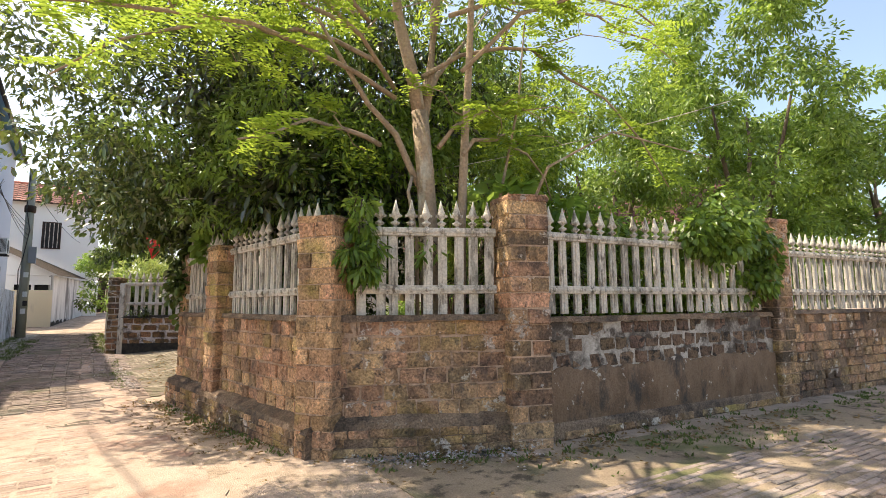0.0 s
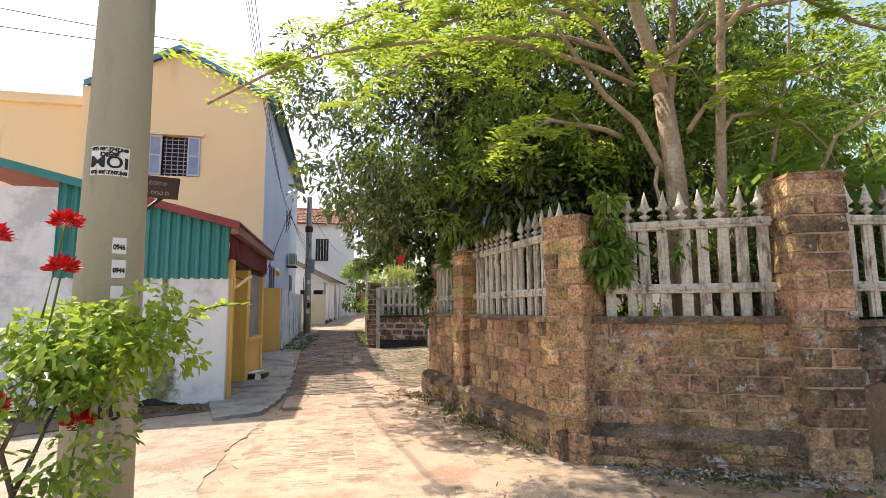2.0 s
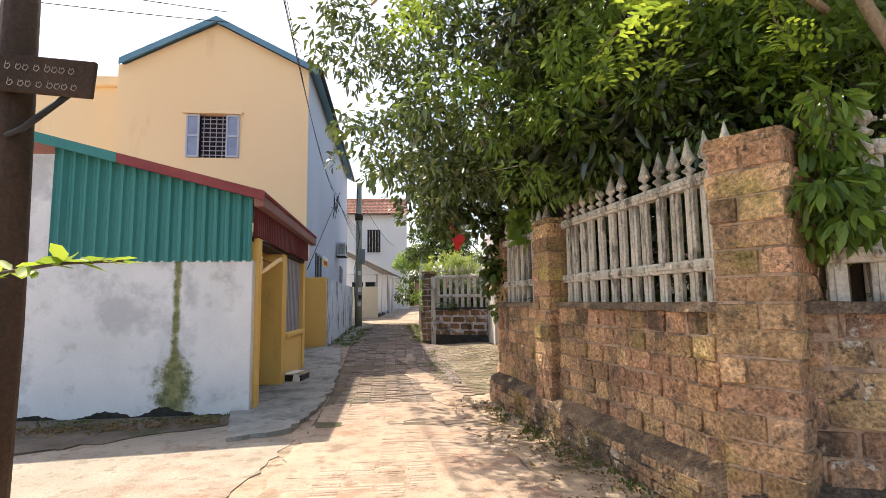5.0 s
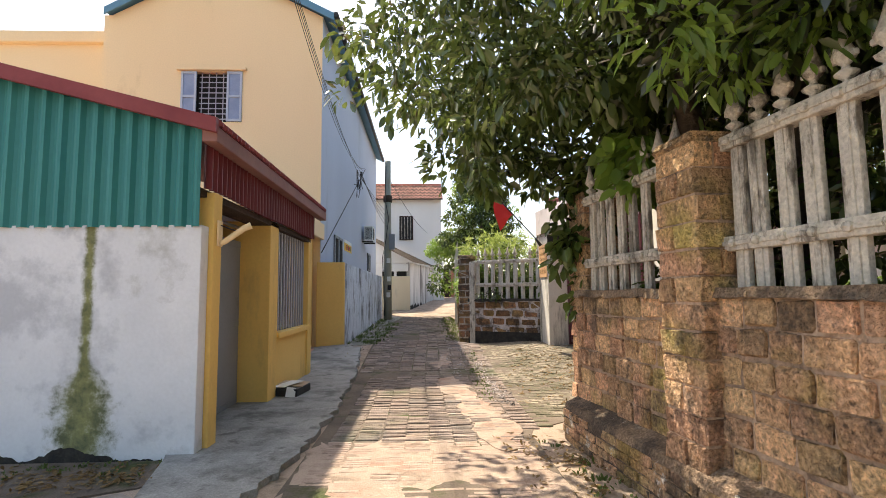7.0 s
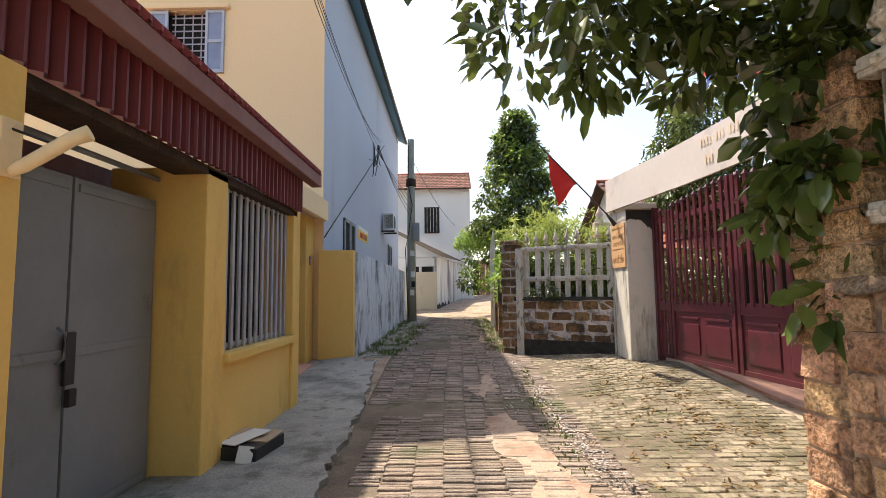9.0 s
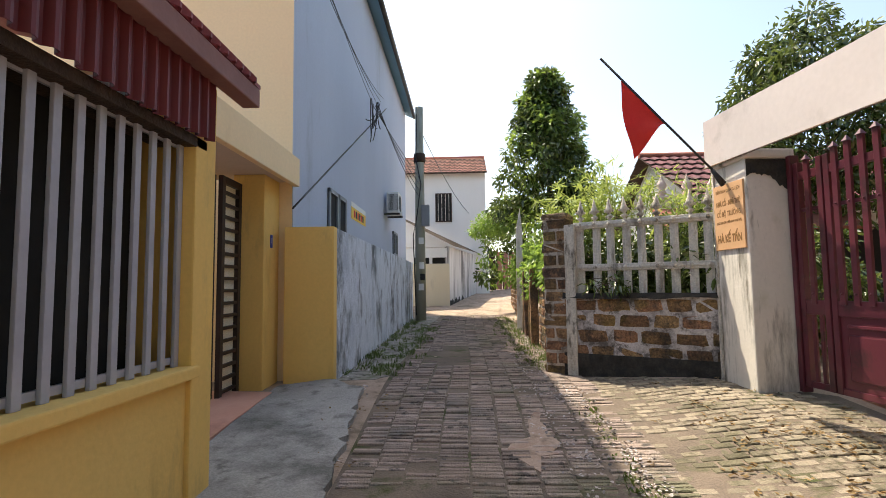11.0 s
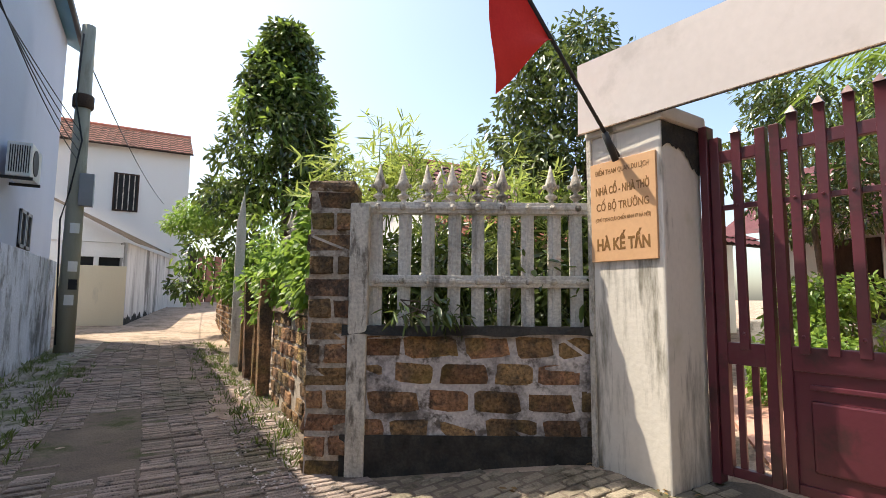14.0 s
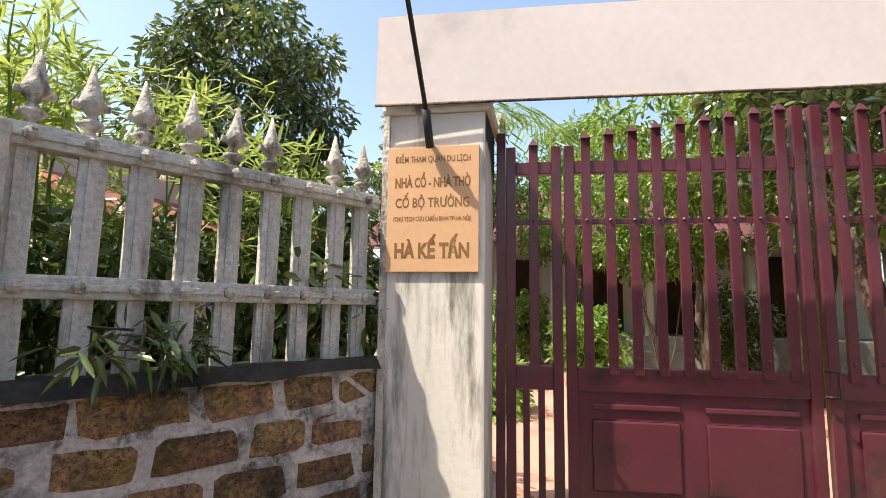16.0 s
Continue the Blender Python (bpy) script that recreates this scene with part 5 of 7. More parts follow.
po = thing("phone_poster", (FX + 0.018, 20.5, 2.83), "orange and white paper phone poster on the grey-blue wall", "poster")
part("sheet", box((0, -0.72, -0.12), (0.004, 0.72, 0.12)), M_YELLOW_PLATE, po)
part("top_band", box((0.0, -0.72, 0.122), (0.004, 0.72, 0.22)), M_WHITE_PAINT, po)
for k in range(6):
    part("print_bar", box((0.006, -0.5 + k * 0.17, -0.07), (0.008, -0.38 + k * 0.17, 0.07)), M_LETTER_BLACK if k % 2 else M_FLAG, po)

ac = thing("air_conditioner", (FX + 0.012, 24.3, 3.42), "pale wall-mounted air conditioner unit with a round fan", "appliance")
part("casing", box((0.08, -0.42, 0.0), (0.42, 0.42, 0.58), 0.02), M_WHITE_PAINT, ac)
part("bracket", box((0.0, -0.36, -0.05), (0.44, -0.32, 0.0)), M_BLACK, ac)
part("bracket", box((0.0, 0.32, -0.05), (0.44, 0.36, 0.0)), M_BLACK, ac)
fan = bmesh.new()
bmesh.ops.create_cone(fan, segments=20, radius1=0.23, radius2=0.23, depth=0.02, matrix=pose(0.42, -0.1, 0.29, 0, 90, 0), cap_ends=True)
part("fan_grille", fan, M_BLACK, ac)
for k in range(9):
    part("louvre", box((0.12 + k * 0.032, -0.428, 0.06), (0.135 + k * 0.032, -0.419, 0.52)), M_BLACK, ac)


# ---------------------------------------------------------------- poles, board and wires
def utility_pole(at, z_top, r0, r1, label):
    p = thing("utility_pole", (at[0], at[1], h(*at) - 0.05), label, "utility pole", "utility poles")
    part("shaft", tube([(0, 0, 0), (0, 0, z_top * 0.5), (0, 0, z_top)], [r0, (r0 + r1) / 2, r1], 24), M_POLE, p)
    return p


POLE1 = (-1.55, 3.42)
pole = utility_pole(POLE1, 8.0, 0.192, 0.088, "tall tan concrete utility pole with stickers and painted 16")


def on_pole(name, ang, z, w_, hgt, material, parent, r, label=""):
    """A label bent round a pole. ang: degrees round the pole."""
    b = bmesh.new()
    n = 8
    prev = None
    for i in range(n + 1):
        a = radians(ang) + (i / n - 0.5) * w_ / r
        cur = [b.verts.new((r * math.cos(a), r * math.sin(a), z - hgt / 2)), b.verts.new((r * math.cos(a), r * math.sin(a), z + hgt / 2))]
        if prev:
            b.faces.new((prev[0], cur[0], cur[1], prev[1]))
        prev = cur
    return part(name, b, material, parent, label)


def text_on_pole(words, size, ang, z, material, parent, r, width=None, bold=0.002, label=""):
    me = text_mesh(words, size, 0.0005, "lettering", bold)
    xs = [v.co.x for v in me.vertices]
    k = width / (max(xs) - min(xs)) if width else 1.0
    for v in me.vertices:
        a = radians(ang) + v.co.x * k / r
        rr = r - v.co.y
        v.co = Vector((rr * math.cos(a), rr * math.sin(a), z + v.co.z))
    return put("lettering", me, material, parent, None, label)


FACE = -84
r24 = 0.163
on_pole("sticker", FACE + 1, 2.30, 0.20, 0.17, M_WHITE_PAINT, pole, r24, "white pest-control sticker with dark print")
for words, size, dz, wd in (("ĐT: 039.7747.348", 0.026, 0.066, 0.19), ("DIỆT", 0.034, 0.034, 0.09), ("MỐI", 0.088, -0.012, 0.19), ("ĐT: 039.7747.348", 0.026, -0.068, 0.19)):
    text_on_pole(words, size, FACE + 1, 2.30 + dz, M_LETTER_BLACK, pole, r24 + 0.0025, wd)
on_pole("sticker", FACE + 28, 1.82, 0.07, 0.09, M_WHITE_PAINT, pole, 0.170, "small white paper sticker")
text_on_pole("0946", 0.04, FACE + 28, 1.81, M_LETTER_BLACK, pole, 0.1725, 0.06)
on_pole("sticker", FACE + 29, 1.69, 0.07, 0.10, M_WHITE_PAINT, pole, 0.173, "small white paper sticker")
text_on_pole("0944", 0.035, FACE + 29, 1.68, M_LETTER_BLACK, pole, 0.1755, 0.06)
on_pole("sticker", FACE + 28, 1.56, 0.06, 0.07, M_WHITE_PAINT, pole, 0.1745, "small white paper sticker")
on_pole("number_panel", FACE + 18, 0.92, 0.2, 0.34, M_PATCH, pole, 0.183, "pale painted number panel")
text_on_pole("16", 0.15, FACE + 26, 0.92, M_LETTER_BLACK, pole, 0.185, 0.11, 0.006, "black painted 16")


def hanging_board():
    p = thing("sign_post", (-1.875, 4.45, 0.03), "dark weathered wooden post carrying a hand-painted board", "post")
    part("post", tube([(0, 0, 0), (0.02, 0, 1.3), (0.0, 0.01, 2.2), (-0.02, 0.01, 3.6)], [0.085, 0.08, 0.075, 0.07], 10), M_WOOD_DARK, p)
    board = part("board", box((-0.06, -0.012, -0.085), (0.40, 0.012, 0.085), 0.008), M_WOOD_DARK, p, "dark brown board with pale writing", pose(0.0, -0.098, 2.42, 0, 4, 0))
    part("brace", tube([(0.03, -0.07, 2.14), (0.10, -0.08, 2.17), (0.30, -0.084, 2.345)], 0.014, 6), M_BLACK, p, "bent iron brace")
    for dx, dz in ((0.17, 0.032), (0.19, -0.042)):
        bars = (0.0, 0.045, 0.075, 0.12, 0.165, 0.195, 0.225, 0.265)
        for k, x in enumerate(bars):
            tall = 0.030 if k in (0, 4) else 0.018
            x0 = dx - 0.14 + x
            pts = [(x0, -0.0125, dz + tall * 0.6), (x0 - 0.003, -0.0125, dz - 0.012), (x0 + 0.010, -0.0125, dz - 0.018), (x0 + 0.020, -0.0125, dz - 0.004), (x0 + 0.012, -0.0125, dz + 0.010), (x0 + 0.004, -0.0125, dz + 0.002)]
            part("painted_stroke", tube(pts, 0.0022, 4), M_STROKE, board, "pale hand-painted stroke")
    return p


M_STROKE = mat("faded_white_stroke", [(0.36, 0.33, 0.30), (0.46, 0.43, 0.40)], 20, 60, 0.8, 0.0)
hanging_board()
POLE2 = (-1.62, 25.4)
far_pole = utility_pole(POLE2, 6.65, 0.17, 0.12, "slim grey concrete utility pole beside the yard wall")


def wire(name, a, b, sag, r=0.008, label="thin black overhead electric cable", n=14, material=M_BLACK):
    a, b = Vector(a), Vector(b)
    t = thing(name, tuple(a), label, "cable", "overhead cables")
    pts = []
    for i in range(n + 1):
        u = i / n
        p = a.lerp(b, u) - a
        p.z -= sag * 4 * u * (1 - u)
        pts.append(p)
    part("strand", tube(pts, r, 5), material, t)
    return t


part("meter_box", box((0.06, -0.22, 2.9), (0.30, -0.02, 3.55), 0.015), M_GREY_STEEL, far_pole, "grey steel meter box")
part("clamp_band", lathe([(0.165, 4.9), (0.185, 4.93), (0.185, 5.15), (0.165, 5.18)], 14), M_WOOD_DARK, far_pole, "dark clamp band")
for z_, a_, m_ in ((2.45, -75, M_WHITE_PAINT), (1.7, -70, M_WHITE_PAINT), (1.35, -62, M_LETTER_BLACK), (1.05, -78, M_WHITE_PAINT)):
    on_pole("paper_notice", a_, z_, 0.16, 0.2, m_, far_pole, 0.174, "torn paper notice")
part("service_cable", tube([(-0.06, -0.17, 6.4), (-0.10, -0.17, 5.0), (0.05, -0.19, 4.2), (-0.08, -0.18, 3.2), (-0.2, -0.16, 2.6), (-0.12, -0.17, 0.2)], 0.016, 6), M_BLACK, far_pole, "black service cable")
P1T, P2T = Vector((POLE1[0], POLE1[1], 7.4)), Vector((POLE2[0], POLE2[1], 6.3))
TANGLE = Vector((-2.15, 20.4, 5.15))
for k in range(4):
    wire("overhead_cable", P1T + Vector((0.12 * k, 0.1 * k, -0.4 * k)), TANGLE + Vector((0.05 * k, 0.1 * k, 0.10 * k)), 0.7 + 0.22 * k, 0.005)
    wire("overhead_cable", TANGLE + Vector((0.02 * k, 0, 0.04 * k)), P2T + Vector((0, -0.12, -1.6 - 0.2 * k)), 0.05 + 0.05 * k, 0.009)
wire("overhead_cable", P2T, (0.6, 42, 5.6), 0.5, 0.012)
wire("guy_wire", (-2.44, 16.2, 2.35), (-2.2, 22.4, 5.85), 0.0, 0.013, "thin strut wire across the yard wall")
for k in range(9):
    r = random.Random(k)
    wire("cable_coil", TANGLE + Vector((r.uniform(-.1, .1), r.uniform(-.2, .2), .15)), TANGLE + Vector((r.uniform(-.15, .15), r.uniform(-.3, .3), -0.75 + r.uniform(0, .5))), 0.15, 0.010, "loose tangle of black cable")
wire("overhead_cable", (-15.0, 13.0, 8.6), (-4.7, 16.0, 9.3), 0.1, 0.012)
wire("overhead_cable", (-15.0, 13.0, 9.5), (-4.7, 16.0, 9.6), 0.15, 0.012)
wire("overhead_cable", (7.0, 3.0, 4.2), (1.0, 8.3, 3.05), 0.25, 0.006, "pale thin cable slung under the trees", material=M_FENCE)


# ---------------------------------------------------------------- the far end of the lane
def tiled_roof(parent, x0, x1, y0, y1, z_eave, z_ridge, tile):
    """A double-pitched roof of clay tiles, laid in rows of round ribs."""
    b = bmesh.new()
    ym = (y0 + y1) / 2
    for ya, za, yb, zb in ((y0, z_eave, ym, z_ridge), (y1, z_eave, ym, z_ridge)):
        rows = 9
        for j in range(rows):
            u0, u1 = j / rows, (j + 1) / rows
            n = int((x1 - x0) / 0.3)
            for i in range(n):
                xa, xb = x0 + (x1 - x0) * i / n, x0 + (x1 - x0) * (i + 0.94) / n
                p = []
                for (x, u, l) in ((xa, u0, 0.05), (xb, u0, 0.05), (xb, u1, 0.0), (xa, u1, 0.0)):
                    p.append(b.verts.new((x, ya + (yb - ya) * u, za + (zb - za) * u + l + 0.03)))
                pm0 = b.verts.new(((xa + xb) / 2, ya + (yb - ya) * u0, za + (zb - za) * u0 + 0.12))
                pm1 = b.verts.new(((xa + xb) / 2, ya + (yb - ya) * u1, za + (zb - za) * u1 + 0.07))
                b.faces.new((p[0], pm0, pm1, p[3]))
                b.faces.new((pm0, p[1], p[2], pm1))
    part("roof_tiles", b, tile, parent, "red-brown clay roof tiles", None)
    s = bmesh.new()
    for ya, za, yb, zb in ((y0, z_eave, ym, z_ridge), (y1, z_eave, ym, z_ridge)):
        vs = [s.verts.new(v) for v in ((x0, ya, za), (x1, ya, za), (x1, yb, zb), (x0, yb, zb), (x0, ya, za + 0.02), (x1, ya, za + 0.02), (x1, yb, zb + 0.02), (x0, yb, zb + 0.02))]
        for f in ((3, 2, 1, 0), (4, 5, 6, 7), (0, 1, 5, 4), (1, 2, 6, 5), (3, 0, 4, 7)):
            s.faces.new([vs[i] for i in f])
    part("roof_deck", s, M_WOOD_DARK, parent)
    part("ridge", tube([(x0, ym, z_ridge + 0.08), (x1, ym, z_ridge + 0.08)], 0.09, 8), M_TILE, parent)


M_TILE_MAROON = mat("maroon_tile_rows", [(0.085, 0.027, 0.033), (0.14, 0.047, 0.055), (0.11, 0.037, 0.045)], 1.2, 20, 0.75, 0.3, island=0.2, stain=((0.08, 0.05, 0.05), 1.0, 0.58))
M_TILE_ISL = mat("clay_tile_rows", [(0.22, 0.09, 0.075), (0.32, 0.15, 0.12), (0.26, 0.12, 0.10)], 1.2, 20, 0.85, 0.3, island=0.25, stain=((0.15, 0.10, 0.09), 1.0, 0.58))


def box_house(name, lo, hi, material, label, windows, roof, tile):
    t = thing(name, (0, 0, 0), label, "house")
    part("wall", box(lo, hi, 0.02), material, t)
    for wx0, wx1, wz0, wz1 in windows:
        y = lo[1]
        # opening drawn as a flat sheet, interior shade in its black
        wdw = part("window", box((wx0, y - 0.012, wz0), (wx1, y - 0.004, wz1)), M_DARK_INT, t, "dark barred window")
        fr = box((wx0 - 0.06, y - 0.04, wz0 - 0.06), (wx0, y, wz1 + 0.06))
        box((wx1, y - 0.04, wz0 - 0.06), (wx1 + 0.06, y, wz1 + 0.06), 0, fr)
        box((wx0, y - 0.04, wz1), (wx1, y, wz1 + 0.06), 0, fr)
        box((wx0, y - 0.06, wz0 - 0.06), (wx1, y, wz0), 0, fr)
        part("frame", fr, M_WOOD_DARK, wdw)
        for k in range(4):
            x = wx0 + (wx1 - wx0) * (k + 0.5) / 4
            part("bar", box((x - 0.02, y - 0.035, wz0), (x + 0.02, y - 0.015, wz1)), M_FENCE, wdw)
    gx0, gx1, ya, yb, ze, zr = roof
    tiled_roof(t, gx0, gx1, ya, yb, ze, zr, tile)
    for x in (lo[0] + 0.01, hi[0] - 0.01):
        g = bmesh.new()
        vs = [g.verts.new(v) for v in ((x, lo[1], hi[2] - 0.01), (x, hi[1], hi[2] - 0.01), (x, (lo[1] + hi[1]) / 2, zr - 0.02))]
        g.faces.new(vs)
        part("gable", g, material, t)
    return t


box_house("house", (-6.2, 38.0, 0.5), (1.0, 43.5, 7.7), M_WHITE_HOUSE, "white two-storey house with a clay tile roof", [(-1.75, -0.95, 5.0, 6.5)], (-6.4, 1.1, 37.6, 43.9, 7.6, 9.2), M_TILE_ISL)


M_GATE_RUST = mat("rusty_red_panel", [(0.36, 0.15, 0.11), (0.50, 0.23, 0.17)], 1.5, 40, 0.7, 0.2, stain=((0.26, 0.12, 0.09), 2.5, 0.55), streak=0.3)


def low_shed():
    t = thing("shed", (0, 0, 0), "low beige lane-side shed with dark streaks and a sagging dark roof", "shed", "")
    front, turn = (-0.88, 31.0), (0.40, 37.6)
    part("front_wall", box((-4.5, 31.0, 0.1), (front[0], 31.2, 2.30), 0.01), M_BEIGE, t, "beige lower front wall")
    part("front_wall", box((-4.5, 31.02, 2.56), (front[0], 31.2, 2.95)), M_WHITE_HOUSE, t)
    for x0, x1 in ((-4.5, -2.35), (-1.72, -1.60), (-1.0, front[0])):
        part("slot_pier", box((x0, 31.02, 2.30), (x1, 31.2, 2.56)), M_WHITE_HOUSE, t)
    # sheet behind the slot carries the slot's shade as colour
    part("slot_back", box((-2.35, 31.16, 2.30), (-1.0, 31.18, 2.56)), M_DARK_INT, t, "near-black sheet painted as the vent slot's shade")
    m, length = along(front, turn)
    part("side_wall", box((0.0, 0.0, 0.1), (length, 0.2, 3.02), 0.01), M_STREAKED, t, "white lane wall with dark running streaks", m)
    mould_strip(t, front, turn, 0.55, 0.30, 21, 0.006)
    part("gable", slab([(-4.5, 3.0), (front[0], 3.0), (-4.5, 4.95)], 31.03, 31.19), M_WHITE_HOUSE, t)
    r = bmesh.new()
    vs = [r.verts.new(v) for v in ((-4.5, 30.8, 5.05), (front[0] + 0.2, 30.8, 3.0), (turn[0] + 0.2, 37.6, 3.12), (-4.5, 37.6, 5.6))]
    r.faces.new((vs[0], vs[1], vs[2]))
    r.faces.new((vs[0], vs[2], vs[3]))
    bmesh.ops.solidify(r, geom=list(r.faces), thickness=0.09)
    part("roof", r, M_BARK_DARK, t, "dark sheet roof")
    return t


M_STREAKED = mat("streaked_white_wall", [(0.50, 0.48, 0.45), (0.70, 0.68, 0.65)], 1.2, 30, 0.9, 0.2, stain=((0.16, 0.15, 0.14), 1.6, 0.54), streak=0.12, grime=((0.10, 0.095, 0.085), 0.9, 0.56))
low_shed()
w = thing("wall_lane_pier", (0, 0, 0), "white pier at the end of the lane-side shed", "wall", kind="structure")
part("wall_body", box((0.42, 37.55, 0.5), (1.12, 37.75, 3.45), 0.01), M_WHITE_HOUSE, w)
w = thing("wall_lane_end", (0, 0, 0), "brick-red wall closing the lane", "wall", kind="structure")
part("wall_body", box((3.1, 40.0, 0.4), (7.5, 40.2, 3.2), 0.01), M_MORTAR, w)
dg = thing("lane_gate", (1.2, 39.95, h(2.0, 40.0) - 0.02), "rusty red panelled gate at the lane's end", "gate")
part("post", box((-0.1, -0.02, 0.0), (0.42, 0.1, 2.3), 0.01), M_WOOD_DARK, dg, "dark timber post and leaf")
for k in range(4):
    panel = part("panel", box((0.44 + k * 0.37, -0.04, 0.03), (0.79 + k * 0.37, 0.0, 2.25), 0.01), M_GATE_RUST, dg)
    part("batten", box((0.44 + k * 0.37, -0.07, 0.03), (0.49 + k * 0.37, -0.041, 2.25), 0.005), M_WOOD_DARK, panel)

box_house("house", (5.6, 22.5, 0.2), (16.0, 29.0, 3.3), M_WHITE_HOUSE, "old low house with a long maroon clay tile roof", [(6.5, 7.6, 1.2, 2.6), (8.5, 10.0, 0.6, 2.6)], (5.2, 16.6, 21.4, 30.0, 3.0, 5.25), M_TILE_MAROON)


# ---------------------------------------------------------------- trees and plants
def leaf_blades(pos, ax, side, nrm, ln, wd, droop=0.0):
    """Six corners and two folded halves for each leaf."""
    down = np.array([0, 0, 1.0]) * ln * droop
    tip = pos + ax * ln - down
    out = [pos]
    for sg in (1, -1):
        out.append(pos + ax * ln * 0.30 + side * wd * 0.42 * sg + nrm * wd * 0.14 - down * 0.1)
        out.append(pos + ax * ln * 0.70 + side * wd * 0.40 * sg + nrm * wd * 0.12 - down * 0.5)
    out.append(tip)
    verts = np.stack(out, axis=1).reshape(-1, 3)
    k = np.arange(len(pos))[:, None] * 6
    quads = np.concatenate([k + np.array([[0, 1, 2, 5]]), k + np.array([[0, 5, 4, 3]])], axis=1).reshape(-1, 4)
    return verts, quads


def leaf_cloud(name, centres, radii, per, leaf_len, leaf_wid, material, parent, seed=0, droop=0.3, label="", flat=0.7, stuff=False):
    """Leaves in clumps: each a folded blade of four corners round a clump's centre."""
    g = np.random.default_rng(seed)
    centres = np.asarray(centres, dtype=float)
    radii = np.broadcast_to(np.asarray(radii, dtype=float), (len(centres),))
    c = np.repeat(centres, per, axis=0)
    rr = np.repeat(radii, per)
    d = g.normal(size=(len(c), 3))
    d /= np.linalg.norm(d, axis=1)[:, None]
    pos = c + d * (rr * g.uniform(0.35, 1.0, len(c)) ** 0.6)[:, None] * np.array([1, 1, flat])
    ax = d + g.normal(size=d.shape) * 0.7
    ax[:, 2] -= droop + 0.2
    ax /= np.linalg.norm(ax, axis=1)[:, None]
    up = g.normal(size=d.shape) * 0.6 + np.array([0, 0, 1.0])
    side = np.cross(ax, up)
    side /= np.linalg.norm(side, axis=1)[:, None] + 1e-9
    nrm = np.cross(side, ax)
    ln = leaf_len * g.uniform(0.6, 1.25, len(c))[:, None]
    wd = leaf_wid * g.uniform(0.7, 1.2, len(c))[:, None]
    verts, quads = leaf_blades(pos, ax, side, nrm, ln, wd, 0.15)
    ob = put(name, fast_mesh(name, verts, quads), material, parent, None, label)
    return ob


def clumps(centre, radius, n, seed, inner=0.45):
    """n clump centres spread through an ellipsoid, more of them near its skin."""
    g = np.random.default_rng(seed)
    d = g.normal(size=(n, 3))
    d /= np.linalg.norm(d, axis=1)[:, None]
    u = inner + (1 - inner) * g.random(n) ** 0.5
    return np.asarray(centre) + d * u[:, None] * np.asarray(radius)


def limbs(parent, base, targets, r0, material, seed=0, fork=0.45, name="limb", lean=0.15):
    """A trunk that forks into limbs which end at the targets."""
    r = random.Random(seed)
    base = Vector(base)
    for t in targets:
        t = Vector(t)
        top = base.lerp(t, fork)
        top.x = base.x + (t.x - base.x) * fork * 0.5
        top.y = base.y + (t.y - base.y) * fork * 0.5
        pts, rad = [], []
        for i in range(9):
            u = i / 8
            p = base * (1 - u) ** 2 + top * 2 * u * (1 - u) + t * u * u
            p += Vector((r.uniform(-1, 1), r.uniform(-1, 1), 0)) * 0.06 * min(1, u * 3)
            pts.append(p)
            rad.append(r0 * (1 - 0.85 * u) + 0.008)
        part(name, tube(pts, rad, 8), material, parent)


def tree(name, base, label, limb_targets, r0, bark, crowns, leaf, leaf_len, leaf_wid, seed, fork=0.45):
    """crowns: (centre, radii, clumps, leaves each, clump size)."""
    t = thing(name, (0, 0, 0), label, "tree")
    limbs(t, base, limb_targets, r0, bark, seed, fork, "trunk")
    for i, (c, rad, n, per, size) in enumerate(crowns):
        cs = clumps(c, rad, n, seed + i)
        leaf_cloud("crown", cs, np.random.default_rng(seed).uniform(0.7, 1.25, n) * size, per, leaf_len, leaf_wid, leaf, t, seed + 31 * i)
    return t


def leaves_at(name, pos, ax, leaf_len, leaf_wid, material, parent, seed=0, label="", up_bias=1.0):
    """One folded leaf at each place, along each axis."""
    g = np.random.default_rng(seed)
    pos, ax = np.asarray(pos, dtype=float), np.asarray(ax, dtype=float)
    ax = ax / (np.linalg.norm(ax, axis=1)[:, None] + 1e-9)
    up = g.normal(size=ax.shape) * 0.45 + np.array([0, 0, up_bias])
    side = np.cross(ax, up)
    side /= np.linalg.norm(side, axis=1)[:, None] + 1e-9
    nrm = np.cross(side, ax)
    ln = leaf_len * g.uniform(0.65, 1.2, len(pos))[:, None]
    wd = leaf_wid * g.uniform(0.7, 1.2, len(pos))[:, None]
    verts, quads = leaf_blades(pos, ax, side, nrm, ln, wd)
    return put(name, fast_mesh(name, verts, quads), material, parent, None, label)


